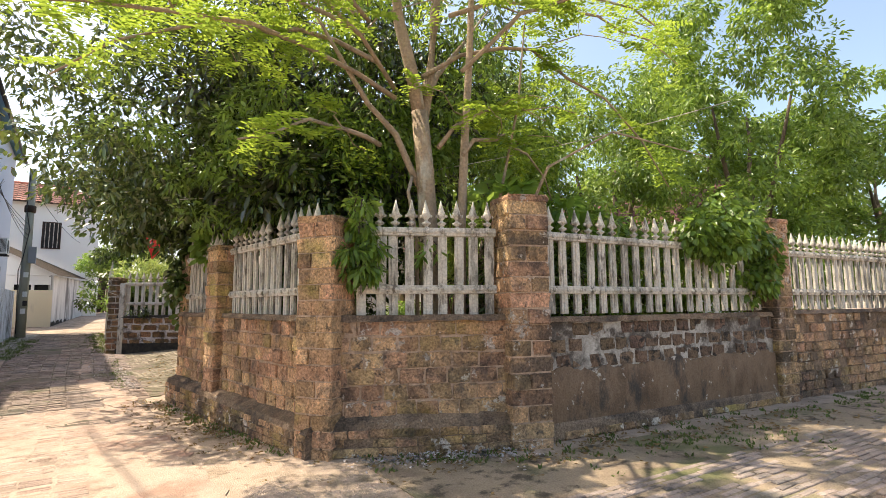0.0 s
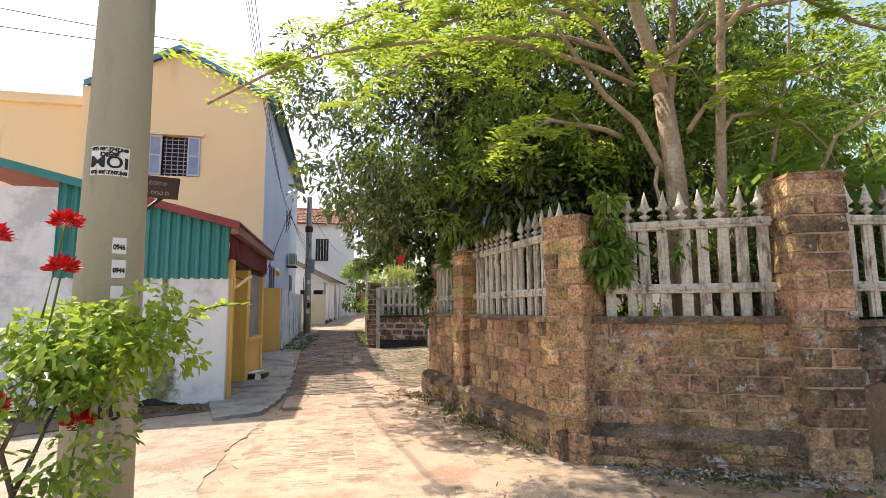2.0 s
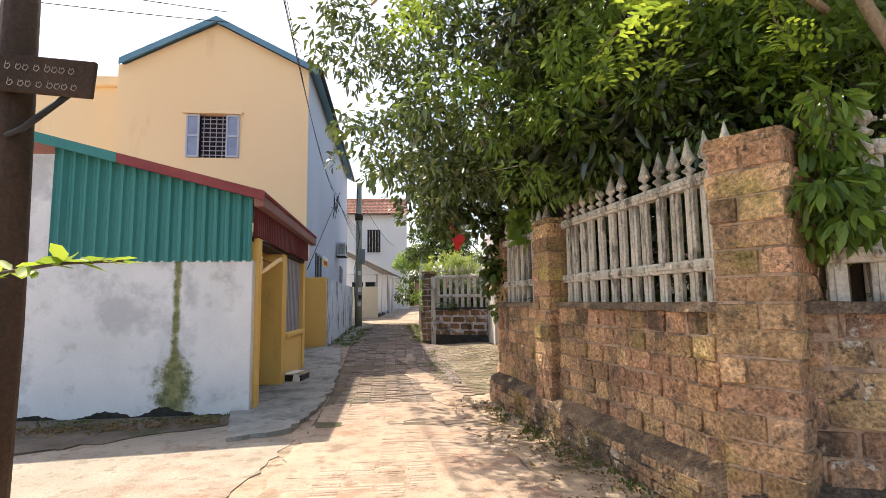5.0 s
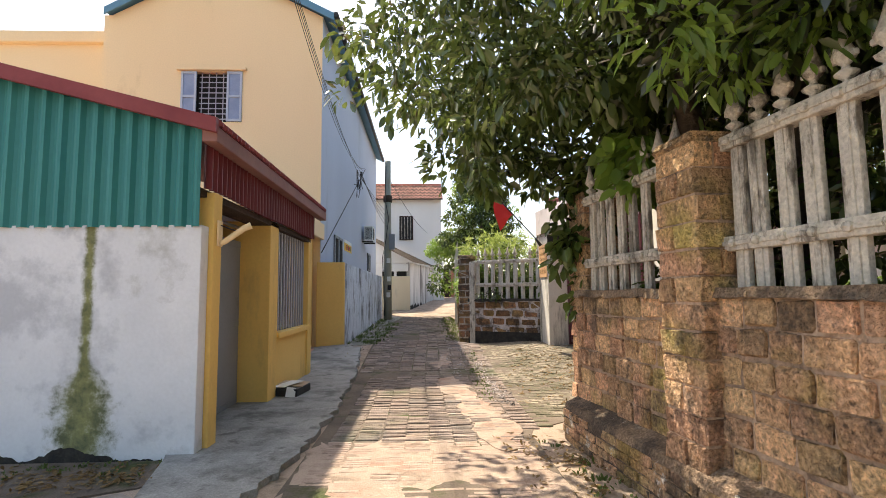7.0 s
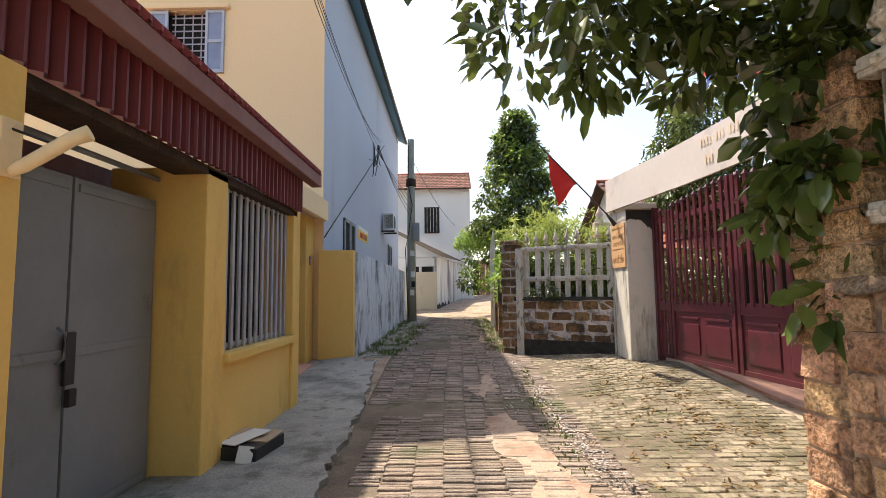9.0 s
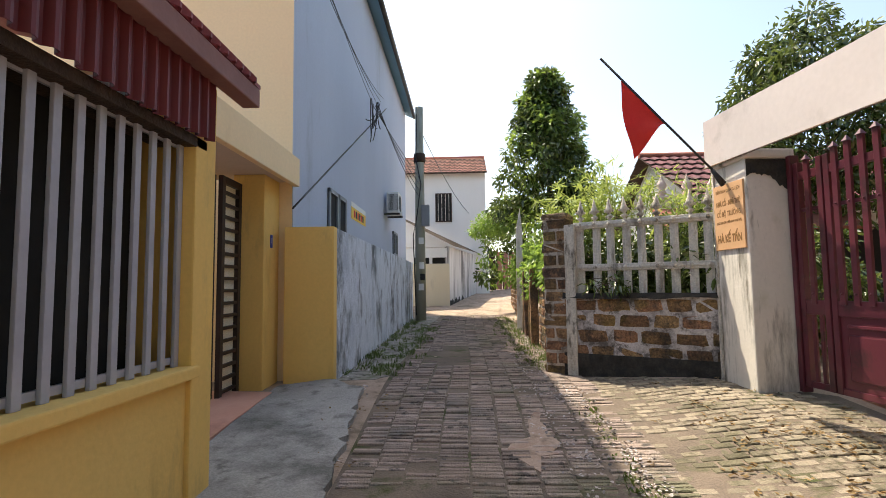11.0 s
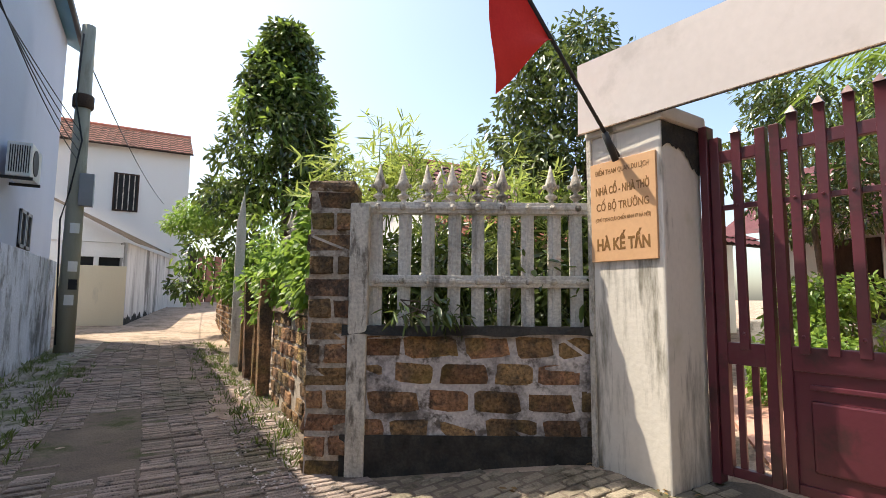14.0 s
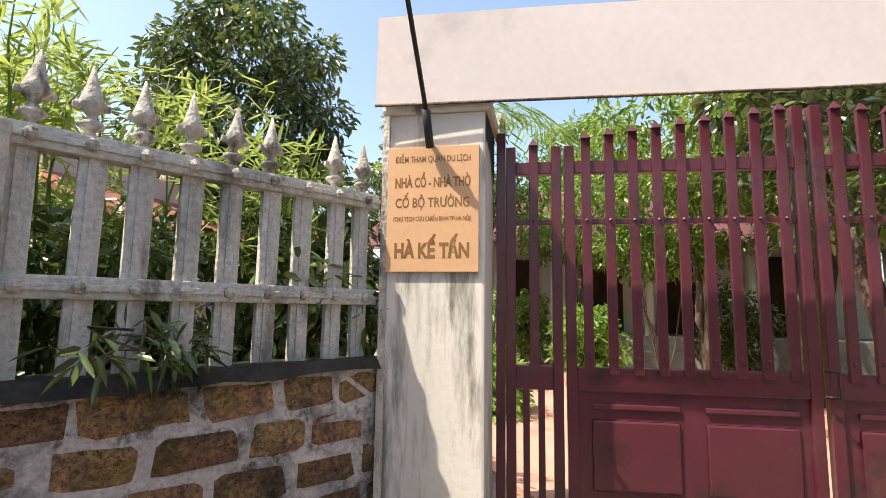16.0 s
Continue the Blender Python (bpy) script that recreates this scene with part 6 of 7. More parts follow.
def feather_sprays(branches, seed):
    """Places and axes of the leaflets of doubly pinnate leaves along the outer part of some branches."""
    g = np.random.default_rng(seed)
    P, A = [], []
    for pts, start, n in branches:
        n = max(3, int(n * 0.72))
        pts = [np.array(p, dtype=float) for p in pts]
        for k in range(n):
            u = start + (1 - start) * g.random()
            f = u * (len(pts) - 1)
            i = min(int(f), len(pts) - 2)
            base = pts[i] + (pts[i + 1] - pts[i]) * (f - i)
            d = g.normal(size=3) * np.array([1, 1, 0.45]) + (pts[-1] - pts[0]) * 0.25
            d /= np.linalg.norm(d)
            length = g.uniform(0.22, 0.5)
            for j in range(4):
                s = base + d * length * (0.25 + 0.25 * j) + np.array([0, 0, -0.10 * length * j * j * 0.3])
                for sg in (-1, 1):
                    sd = np.cross(d, [0, 0, 1.0]) * sg + d * 0.55 + np.array([0, 0, -0.15])
                    sd /= np.linalg.norm(sd)
                    rl = length * 0.42
                    for q in range(4):
                        b = s + sd * rl * (q + 0.6) / 4
                        for sg2 in (-1, 1):
                            lf = np.cross(sd, [0, 0, 1.0]) * sg2 + sd * 0.35
                            P.append(b)
                            A.append(lf + g.normal(size=3) * 0.12)
    return P, A


def bend(a, b, lift, n=7, seed=0):
    r = random.Random(seed)
    a, b = Vector(a), Vector(b)
    out = []
    for i in range(n):
        u = i / (n - 1)
        p = a.lerp(b, u)
        p.z += lift * 4 * u * (1 - u)
        if 0 < i < n - 1:
            p += Vector((r.uniform(-1, 1), r.uniform(-1, 1), r.uniform(-1, 1))) * 0.07
        out.append(p)
    return out


# dense dark tree over the lane wall
dark = thing("tree", (0, 0, 0), "dense dark-leaved tree overhanging the laterite wall", "tree")
limbs(dark, (2.75, 8.5, 0.0), [(1.2, 8.3, 5.0), (2.6, 9.4, 5.6), (3.6, 7.4, 5.4), (1.4, 9.8, 4.0), (2.2, 6.7, 4.6)], 0.17, M_BARK_DARK, 3, 0.45, "trunk")
dark_crowns = [
    ((2.4, 8.2, 4.8), (2.6, 2.2, 2.2), 120, 60, 0.36), ((1.7, 9.7, 3.35), (1.5, 0.9, 0.75), 60, 50, 0.31),
    ((0.75, 9.9, 3.75), (1.1, 0.9, 0.6), 24, 30, 0.30), ((-0.15, 10.4, 4.1), (1.1, 0.9, 0.75), 26, 20, 0.30),
    ((0.95, 10.35, 2.95), (0.95, 0.5, 0.32), 26, 26, 0.26), ((4.2, 7.3, 5.6), (2.6, 2.2, 2.2), 90, 90, 0.45),
    ((2.6, 9.4, 3.7), (1.7, 1.0, 0.7), 72, 56, 0.33), ((1.1, 7.9, 3.6), (1.2, 1.1, 1.0), 44, 64, 0.33),
    ((2.3, 6.6, 3.2), (0.8, 0.9, 0.7), 30, 110, 0.30), ((3.3, 5.9, 3.5), (1.1, 0.5, 1.0), 44, 80, 0.32),
    ((5.2, 5.8, 4.6), (1.6, 0.8, 1.4), 56, 80, 0.36), ((1.4, 7.2, 5.2), (1.5, 1.2, 1.3), 56, 60, 0.34),
    ((-0.35, 8.4, 5.1), (1.0, 0.8, 1.0), 40, 44, 0.30), ((0.3, 8.7, 3.4), (0.8, 0.7, 0.7), 28, 40, 0.28),
]
for i, (c, rad, n, per, size) in enumerate(dark_crowns):
    wide = c[1] > 9.3
    # crowns 9 and 10 take the lighter leaf colour, painted as better lit
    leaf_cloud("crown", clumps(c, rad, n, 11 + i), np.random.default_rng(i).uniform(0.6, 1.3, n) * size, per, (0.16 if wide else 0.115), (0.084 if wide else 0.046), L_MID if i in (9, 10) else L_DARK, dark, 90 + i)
# inner leaves round the limbs, coloured darker as the crown's own shade
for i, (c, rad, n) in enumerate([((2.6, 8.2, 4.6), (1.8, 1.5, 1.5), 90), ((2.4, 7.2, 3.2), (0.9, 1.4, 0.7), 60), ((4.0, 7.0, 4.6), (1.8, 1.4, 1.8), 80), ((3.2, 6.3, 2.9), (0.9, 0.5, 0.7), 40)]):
    leaf_cloud("crown", clumps(c, rad, n, 71 + i, 0.1), 0.42, 60, 0.17, 0.075, L_SHADE, dark, 190 + i, label="inner leaves with crown shade painted into their colour")

# lighter clumps on the front and left: sunlight put into the leaf colour
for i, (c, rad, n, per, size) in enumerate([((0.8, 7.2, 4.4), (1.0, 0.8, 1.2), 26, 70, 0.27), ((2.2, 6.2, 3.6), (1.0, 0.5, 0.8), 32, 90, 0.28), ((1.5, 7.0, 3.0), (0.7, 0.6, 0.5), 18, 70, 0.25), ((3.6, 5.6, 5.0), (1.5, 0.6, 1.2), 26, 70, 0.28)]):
    leaf_cloud("crown", clumps(c, rad, n, 41 + i), np.random.default_rng(i).uniform(0.6, 1.3, n) * size, per, 0.115, 0.042, L_MID, dark, 95 + i, label="lighter green leaves, sunlight painted into their colour")

# slender pale-barked tree with feathery leaves
feather = thing("tree", (0, 0, 0), "slender pale-barked tree with yellow-green feathery leaves", "tree")
part("trunk", tube([(3.34, 4.72, 0.0), (3.30, 4.74, 1.2), (3.27, 4.76, 2.3), (3.22, 4.76, 3.05), (3.16, 4.78, 3.75)], [0.16, 0.125, 0.112, 0.105, 0.10], 14), M_BARK, feather)
part("limb", tube([(3.17, 4.78, 3.66), (3.04, 4.80, 4.3), (2.90, 4.82, 4.8), (2.82, 4.85, 5.5), (2.70, 4.9, 7.2)], [0.085, 0.075, 0.068, 0.058, 0.03], 10), M_BARK, feather)
part("limb", tube([(3.19, 4.79, 3.6), (3.36, 4.86, 4.25), (3.46, 4.90, 5.0), (3.55, 4.92, 6.0), (3.6, 4.9, 7.4)], [0.075, 0.068, 0.06, 0.05, 0.025], 10), M_BARK, feather)
part("limb", tube([(3.48, 4.44, 0.0), (3.49, 4.45, 1.4), (3.51, 4.45, 2.5), (3.57, 4.45, 3.4), (3.65, 4.45, 4.35), (3.70, 4.45, 5.2), (3.8, 4.4, 7.0)], [0.07, 0.056, 0.052, 0.048, 0.042, 0.036, 0.015], 10), M_BARK, feather)
part("limb", tube([(3.25, 4.80, 2.75), (3.08, 4.84, 3.05), (2.88, 4.86, 3.45), (2.54, 4.9, 3.75), (2.2, 4.9, 4.2), (1.9, 4.9, 4.6)], [0.045, 0.042, 0.038, 0.030, 0.024, 0.012], 8), M_BARK, feather)
part("limb", tube([(3.10, 4.84, 3.0), (2.95, 4.7, 2.75), (3.0, 4.6, 2.2), (3.02, 4.6, 0.0)], [0.022, 0.02, 0.022, 0.026], 8), M_BARK, feather)
part("limb", tube([(3.3, 4.9, 3.9), (3.7, 5.2, 4.5), (4.3, 5.4, 5.2), (4.9, 5.5, 6.0)], [0.045, 0.04, 0.03, 0.012], 8), M_BARK, feather)
part("bare_stem", tube([(4.05, 4.3, 0.0), (4.3, 4.35, 2.3), (4.7, 4.2, 3.2), (5.5, 3.8, 3.7), (7.2, 3.4, 3.55)], [0.03, 0.025, 0.02, 0.015, 0.006], 6), M_BARK, feather)
part("bare_stem", tube([(3.8, 4.6, 0.0), (4.1, 4.5, 2.6), (4.4, 4.4, 4.0), (4.5, 4.3, 5.4)], [0.026, 0.02, 0.015, 0.006], 6), M_BARK, feather)
twigs = [
    ((2.9, 4.9, 3.9), (-1.25, 4.15, 3.05), 0.55, 0.25, 26), ((2.7, 4.95, 4.3), (-0.3, 5.5, 3.55), 0.5, 0.3, 24),
    ((2.6, 5.0, 4.8), (-1.7, 2.9, 4.3), 0.6, 0.35, 24), ((2.9, 4.9, 4.0), (0.45, 3.2, 3.75), 0.45, 0.35, 22),
    ((2.5, 5.0, 4.6), (0.3, 6.2, 4.6), 0.4, 0.35, 20), ((3.2, 4.8, 4.2), (6.6, 3.7, 3.1), 1.0, 0.25, 20),
    ((3.5, 4.4, 4.2), (5.6, 3.2, 4.9), 0.6, 0.3, 22), ((3.4, 4.5, 4.9), (7.6, 4.0, 5.3), 0.5, 0.3, 20),
    ((2.6, 5.0, 5.0), (1.2, 3.6, 5.0), 0.4, 0.3, 24), ((3.1, 4.9, 5.2), (3.4, 3.2, 5.0), 0.4, 0.3, 24),
    ((2.7, 4.9, 3.3), (1.0, 4.2, 2.85), 0.15, 0.4, 10), ((3.3, 4.6, 3.3), (4.9, 4.4, 3.9), 0.3, 0.3, 18),
    ((2.5, 5.1, 4.9), (-0.9, 6.3, 4.5), 0.5, 0.35, 18), ((3.5, 4.4, 3.2), (5.2, 4.6, 2.9), 0.5, 0.3, 14),
]
rows = []
for k, (a, b, lift, start, n) in enumerate(twigs):
    pts = bend(a, b, lift, 8, k)
    part("branch", tube(pts, [0.026 * (1 - 0.8 * i / 7) + 0.004 for i in range(8)], 6), M_BARK, feather)
    rows.append(([tuple(p) for p in pts], start, n))
    for s in range(3):
        i = 2 + s
        e = pts[i] + Vector((math.sin(k * 5 + s * 2), math.cos(k * 3 + s), 0.15 - 0.2 * s)) * 0.9
        side = bend(tuple(pts[i]), tuple(e), 0.1, 5, 50 + k * 3 + s)
        part("twig", tube(side, [0.010, 0.008, 0.006, 0.005, 0.003], 5), M_BARK, feather)
        rows.append(([tuple(p) for p in side], 0.2, 5))
P, A = feather_sprays(rows, 77)
leaves_at("crown", P, A, 0.075, 0.034, L_LIGHT, feather, 5, up_bias=2.4)

# green trees of the garden, along the side street and behind the fences
for k, (bx, by, top, rx, rz, lf, cl, per, ll) in enumerate([
        (6.8, 8.2, 4.3, 1.9, 2.0, L_MID, 90, 150, 0.12), (9.2, 6.6, 4.1, 2.0, 2.3, L_MID, 100, 150, 0.12), (13.6, 5.6, 6.2, 2.9, 4.0, L_MID, 170, 150, 0.15),
        (9.6, 11.0, 5.6, 2.6, 3.0, L_MID, 100, 140, 0.15), (5.2, 12.0, 4.6, 2.1, 2.4, L_DARK, 90, 140, 0.15), (16.5, 9.0, 6.0, 3.2, 3.6, L_MID, 110, 140, 0.18), (17.5, 3.8, 4.6, 2.6, 3.0, L_MID, 90, 140, 0.17)]):
    t = thing("tree", (0, 0, 0), ("glossy dark garden tree behind the fence" if lf is L_DARK else "leafy green garden tree behind the street wall"), "tree")
    limbs(t, (bx, by, 0.0), [(bx - rx * 0.5, by, top), (bx + rx * 0.5, by + 0.4, top + 0.5), (bx, by - rx * 0.4, top + 0.3)], 0.13, M_BARK_DARK, 60 + k, 0.5, "trunk")
    g = np.random.default_rng(200 + k)
    leaf_cloud("crown", clumps((bx, by, top), (rx, rx * 0.85, rz), cl, 300 + k), g.uniform(0.6, 1.3, cl) * 0.48, per, ll, ll * 0.42, lf, t, 400 + k)

# conical tree and the trees of the old house's garden
cone = thing("tree", (0, 0, 0), "tall conical dark green tree behind the garden wall", "tree")
limbs(cone, (2.2, 24.2, 0.2), [(2.1, 24.2, 7.0)], 0.14, M_BARK_DARK, 8, 0.5, "trunk")
g = np.random.default_rng(63)
cs = []
for k in range(190):
    u = g.random() ** 0.8
    a, rr = g.random() * 2 * math.pi, (1.75 * (1 - u) ** 0.75 + 0.10) * math.sqrt(g.uniform(0.2, 1.25))
    cs.append((2.1 + rr * math.cos(a), 24.2 + rr * math.sin(a), 1.3 + 6.0 * u))
part("limb", tube([(2.15, 24.2, 2.2), (1.7, 26.0, 3.2), (1.2, 28.0, 3.7), (0.5, 29.2, 3.6)], [0.06, 0.05, 0.035, 0.012], 8), M_BARK_DARK, cone)
leaf_cloud("crown", clumps((0.85, 28.7, 3.55), (0.75, 1.0, 0.55), 40, 778, 0.3), 0.3, 70, 0.14, 0.06, L_VINE, cone, 779, label="light green leaves on a low branch")
leaf_cloud("crown", cs[:120], 0.36, 110, 0.17, 0.07, L_DARK, cone, 64)
# the remaining clumps get a lighter leaf, sunlit brightness as colour
leaf_cloud("crown", cs[120:], 0.40, 100, 0.17, 0.07, L_MID, cone, 65, label="lighter leaves mixed in, painted as sunlit clumps")

for k, (bx, by, top, rx, rz, lf, cl) in enumerate([(6.3, 19.7, 4.3, 1.4, 2.1, L_DARK, 120), (9.5, 12.6, 4.6, 2.2, 1.6, L_MID, 70), (10.8, 17.8, 4.4, 1.8, 1.8, L_DARK, 60), (12.0, 14.6, 4.0, 1.8, 1.4, L_MID, 50)]):
    t = thing("tree", (0, 0, 0), "small leafy tree in the yard behind the gate", "tree")
    limbs(t, (bx, by, 0.2), [(bx - rx * 0.4, by, top), (bx + rx * 0.4, by + 0.3, top + 0.3)], 0.09, M_BARK_DARK, 160 + k, 0.5, "trunk")
    leaf_cloud("crown", clumps((bx, by, top), (rx, rx, rz), cl, 500 + k), 0.42, 130, 0.15, 0.06, lf, t, 540 + k)

for k, (bx, by, top, rx, rz, lf) in enumerate([(20.5, 7.5, 5.6, 3.2, 3.0, L_MID), (21.5, 14.0, 6.4, 3.4, 3.2, L_MID), (20.0, 20.0, 5.4, 3.0, 3.0, L_DARK)]):
    t = thing("tree", (0, 0, 0), "broad leafy tree standing behind the old house", "tree")
    limbs(t, (bx, by, 0.1), [(bx - rx * 0.4, by, top), (bx + rx * 0.4, by + 0.3, top + 0.3)], 0.14, M_BARK_DARK, 360 + k, 0.5, "trunk")
    leaf_cloud("crown", clumps((bx, by, top), (rx, rx, rz), 120, 860 + k), 0.55, 120, 0.22, 0.09, lf, t, 880 + k)

palm = thing("palm_tree", (9.8, 16.2, 0.2), "slim palm with drooping fronds behind the gate", "palm tree")
part("trunk", tube([(0, 0, 0), (0.05, 0, 2.6), (0, 0, 5.3)], [0.14, 0.10, 0.09], 10), M_POLE, palm)
PP, AA = [], []
for k in range(12):
    a = k * 2 * math.pi / 12
    for j in range(14):
        u = (j + 1) / 14
        c = Vector((math.cos(a) * 1.5 * u, math.sin(a) * 1.5 * u, 5.3 + 0.7 * u - 1.6 * u * u))
        for sg in (-1, 1):
            PP.append(c)
            AA.append(Vector((-math.sin(a) * sg + math.cos(a) * 0.6, math.cos(a) * sg + math.sin(a) * 0.6, -0.7)))
leaves_at("frond_leaves", PP, AA, 0.5, 0.05, L_MID, palm, 3)


def shrub(at, rad, n, per, leaf, ll, lw, label, seed, name="shrub", size=0.26, droop=0.3, stems=4):
    t = thing(name, (0, 0, 0), label, "plant")
    r = random.Random(seed)
    for k in range(stems):
        tp = (at[0] + r.uniform(-0.6, 0.6) * rad[0], at[1] + r.uniform(-0.6, 0.6) * rad[1], at[2] + r.uniform(-0.2, 0.5) * rad[2])
        part("stem", tube(bend((at[0] + r.uniform(-0.1, 0.1), at[1] + r.uniform(-0.1, 0.1), h(at[0], at[1]) - 0.02), tp, 0.05, 5, seed + k), [0.018, 0.016, 0.013, 0.01, 0.006], 5), M_BARK_DARK, t)
    for k in range(0 if stems else 3):
        top = (at[0] + r.uniform(-0.5, 0.5) * rad[0], at[1] + r.uniform(-0.5, 0.5) * rad[1], at[2] + 0.8 * rad[2])
        low = (at[0] + r.uniform(-0.5, 0.5) * rad[0], at[1] + r.uniform(-0.5, 0.5) * rad[1], at[2] - 0.8 * rad[2])
        part("tendril", tube(bend(top, low, 0.04, 6, seed + k), [0.007, 0.006, 0.006, 0.005, 0.004, 0.003], 5), M_BARK_DARK, t)
    leaf_cloud("foliage", clumps(at, rad, n, seed, 0.3), size, per, ll, lw, leaf, t, seed + 1, droop)
    return t


shrub((1.72, 8.75, 2.42), (0.16, 0.42, 0.26), 18, 16, L_VINE, 0.17, 0.12, "fresh green broad-leaved vine over the fence rail", 781, "vine", 0.2, 0.7, 0)
shrub((1.6, 8.3, 2.95), (0.16, 0.3, 0.16), 9, 12, L_DARK, 0.18, 0.12, "dark broad leaves above the fence finials", 782, "vine", 0.18, 0.7, 0)
# shrubs behind the fences
for k, (x, y_, z, rx, ry, rz, lf, lab) in enumerate([
        (3.0, 6.2, 1.6, 0.9, 0.9, 1.2, L_DARK, "dark shrub filling the fence corner"), (2.6, 8.0, 1.7, 0.7, 1.2, 1.1, L_DARK, "dark shrub behind the lane fence"),
        (4.9, 4.9, 1.7, 0.9, 0.6, 1.0, L_DARK, "dark shrub behind the tall pillar"), (6.3, 4.6, 1.9, 1.0, 0.6, 1.1, L_MID, "green shrub behind the street fence"),
        (7.8, 4.4, 2.0, 1.0, 0.6, 1.2, L_MID, "green shrub behind the street fence"), (10.0, 4.2, 1.9, 1.3, 0.7, 1.2, L_MID, "green shrub behind the far street fence"),
        (12.4, 3.9, 2.0, 1.3, 0.7, 1.3, L_MID, "green shrub behind the far street fence"), (2.0, 17.4, 1.4, 0.8, 0.5, 0.8, L_DARK, "dark green shrub behind the garden fence"),
        (2.9, 16.6, 1.5, 0.6, 0.7, 0.9, L_DARK, "dark shrub beside the gate pillar"), (4.4, 17.4, 1.4, 0.9, 0.8, 1.0, L_DARK, "dark shrub in the old garden"), (3.4, 18.6, 1.6, 1.2, 0.9, 1.1, L_DARK, "dark shrub in the old garden"), (6.0, 15.9, 0.6, 0.5, 0.5, 0.45, L_VINE, "bright green shrub in the yard"),
        (9.0, 14.6, 1.0, 0.5, 0.5, 0.6, L_VINE, "bright potted yard plant"),
        (11.2, 11.8, 1.3, 0.7, 0.8, 0.9, L_DARK, "dark yard shrub before the terrace"), (11.4, 15.9, 1.2, 0.7, 0.6, 0.8, L_MID, "green yard shrub before the terrace"),
        (10.2, 13.2, 2.7, 0.9, 1.4, 0.5, L_MID, "green climbing plant over the yard"), (7.6, 16.4, 1.0, 0.6, 0.6, 0.8, L_MID, "green yard shrub by the garden")]):
    shrub((x, y_, z), (rx, ry, rz), 34, 110, lf, 0.12, 0.05, lab, 700 + k, size=0.3)

# big light leaves over the pillar's shoulder
shrub((4.9, 4.6, 2.75), (0.7, 0.4, 0.25), 12, 40, L_VINE, 0.22, 0.16, "bright broad-leaved plant above the street fence", 760, size=0.25)
# vines
shrub((7.3, 3.3, 2.5), (1.0, 0.28, 0.4), 44, 70, L_MID, 0.10, 0.07, "mass of green vine spilling over the fence", 770, "vine", 0.24, 0.8, 0)
shrub((8.0, 3.22, 2.05), (0.4, 0.18, 0.5), 20, 60, L_MID, 0.10, 0.07, "green vine hanging from the street pillar", 771, "vine", 0.18, 0.9, 0)
shrub((2.28, 4.52, 2.15), (0.18, 0.14, 0.55), 14, 45, L_MID, 0.12, 0.045, "leafy sprig hanging over the corner pillar", 772, "vine", 0.13, 0.9, 0)
shrub((2.42, 6.1, 2.6), (0.4, 0.6, 0.3), 16, 60, L_DARK, 0.13, 0.05, "dark sprig drooping over the lane fence", 773, "vine", 0.22, 0.7, 0)
shrub((1.6, 9.72, 1.9), (0.27, 0.27, 0.75), 24, 32, L_DARK, 0.15, 0.10, "broad-leaved vine climbing the end pillar", 774, "vine", 0.16, 0.8, 0)
shrub((1.16, 18.0, 1.85), (0.12, 0.8, 0.6), 46, 60, L_VINE, 0.10, 0.07, "bright vine covering the garden wall", 775, "vine", 0.2, 0.6, 0)
shrub((1.2, 20.8, 1.7), (0.14, 1.5, 0.6), 40, 60, L_VINE, 0.10, 0.06, "green vine covering the garden wall", 776, "vine", 0.22, 0.6, 0)
shrub((1.5, 24.8, 1.9), (0.25, 2.0, 0.6), 40, 60, L_VINE, 0.12, 0.06, "loose green vine over the lane wall", 777, "vine", 0.26, 0.6, 0)
shrub((1.45, 16.36, 1.32), (0.42, 0.10, 0.08), 10, 12, L_DARK, 0.11, 0.03, "dark narrow-leaved sprigs on the wall top", 779, "vine", 0.10, 0.5, 0)
shrub((3.0, 4.35, 2.0), (0.25, 0.08, 0.2), 5, 12, L_MID, 0.11, 0.045, "small leafy sprigs caught in the fence", 780, "vine", 0.06, 0.5, 0)

# feathery bamboo-like plants behind the garden fence
for k, (x, y_, z) in enumerate([(1.35, 17.3, 2.35), (1.75, 17.2, 2.55), (2.2, 16.9, 2.35), (1.55, 17.9, 2.7), (2.5, 16.7, 2.2)]):
    t = thing("bamboo_plant", (0, 0, 0), "slender pale green bamboo behind the garden fence", "plant", "bamboo plants")
    g = np.random.default_rng(820 + k)
    PP, AA = [], []
    for s in range(6):
        end = (x + g.uniform(-0.7, 0.7), y_ + g.uniform(-0.4, 0.4), z + g.uniform(-0.1, 0.55))
        pts = bend((x + 0.06 * s - 0.15, y_ + 0.1, 0.2), end, 0.18, 7, 830 + k * 9 + s)
        part("cane", tube(pts, [0.010, 0.009, 0.008, 0.007, 0.006, 0.005, 0.003], 5), M_GREEN_STEM, t)
        for q_ in range(13):
            u = g.uniform(0.72, 1.0)
            i = min(int(u * 6), 5)
            node = np.array(pts[i].lerp(pts[i + 1], u * 6 - i)) + g.normal(size=3) * np.array([0.12, 0.12, 0.07])
            for m_ in range(8):
                PP.append(node + g.normal(size=3) * 0.012)
                AA.append(g.normal(size=3) * np.array([1, 1, 0.6]) + np.array([0, 0, 0.1]))
    leaves_at("leaves", PP, AA, 0.15, 0.022, L_BAMBOO, t, 850 + k)

# flowering bush beside the pole
ixora = shrub((-1.62, 2.55, 0.95), (0.45, 0.4, 0.75), 44, 60, L_MID, 0.055, 0.03, "ixora bush with red flower heads beside the pole", 900, "flowering_bush", 0.16, 0.2, 6)
leaf_cloud("foliage", clumps((-1.28, 2.78, 1.36), (0.42, 0.25, 0.2), 30, 905, 0.2), 0.12, 75, 0.05, 0.03, L_LIGHT, ixora, 906)
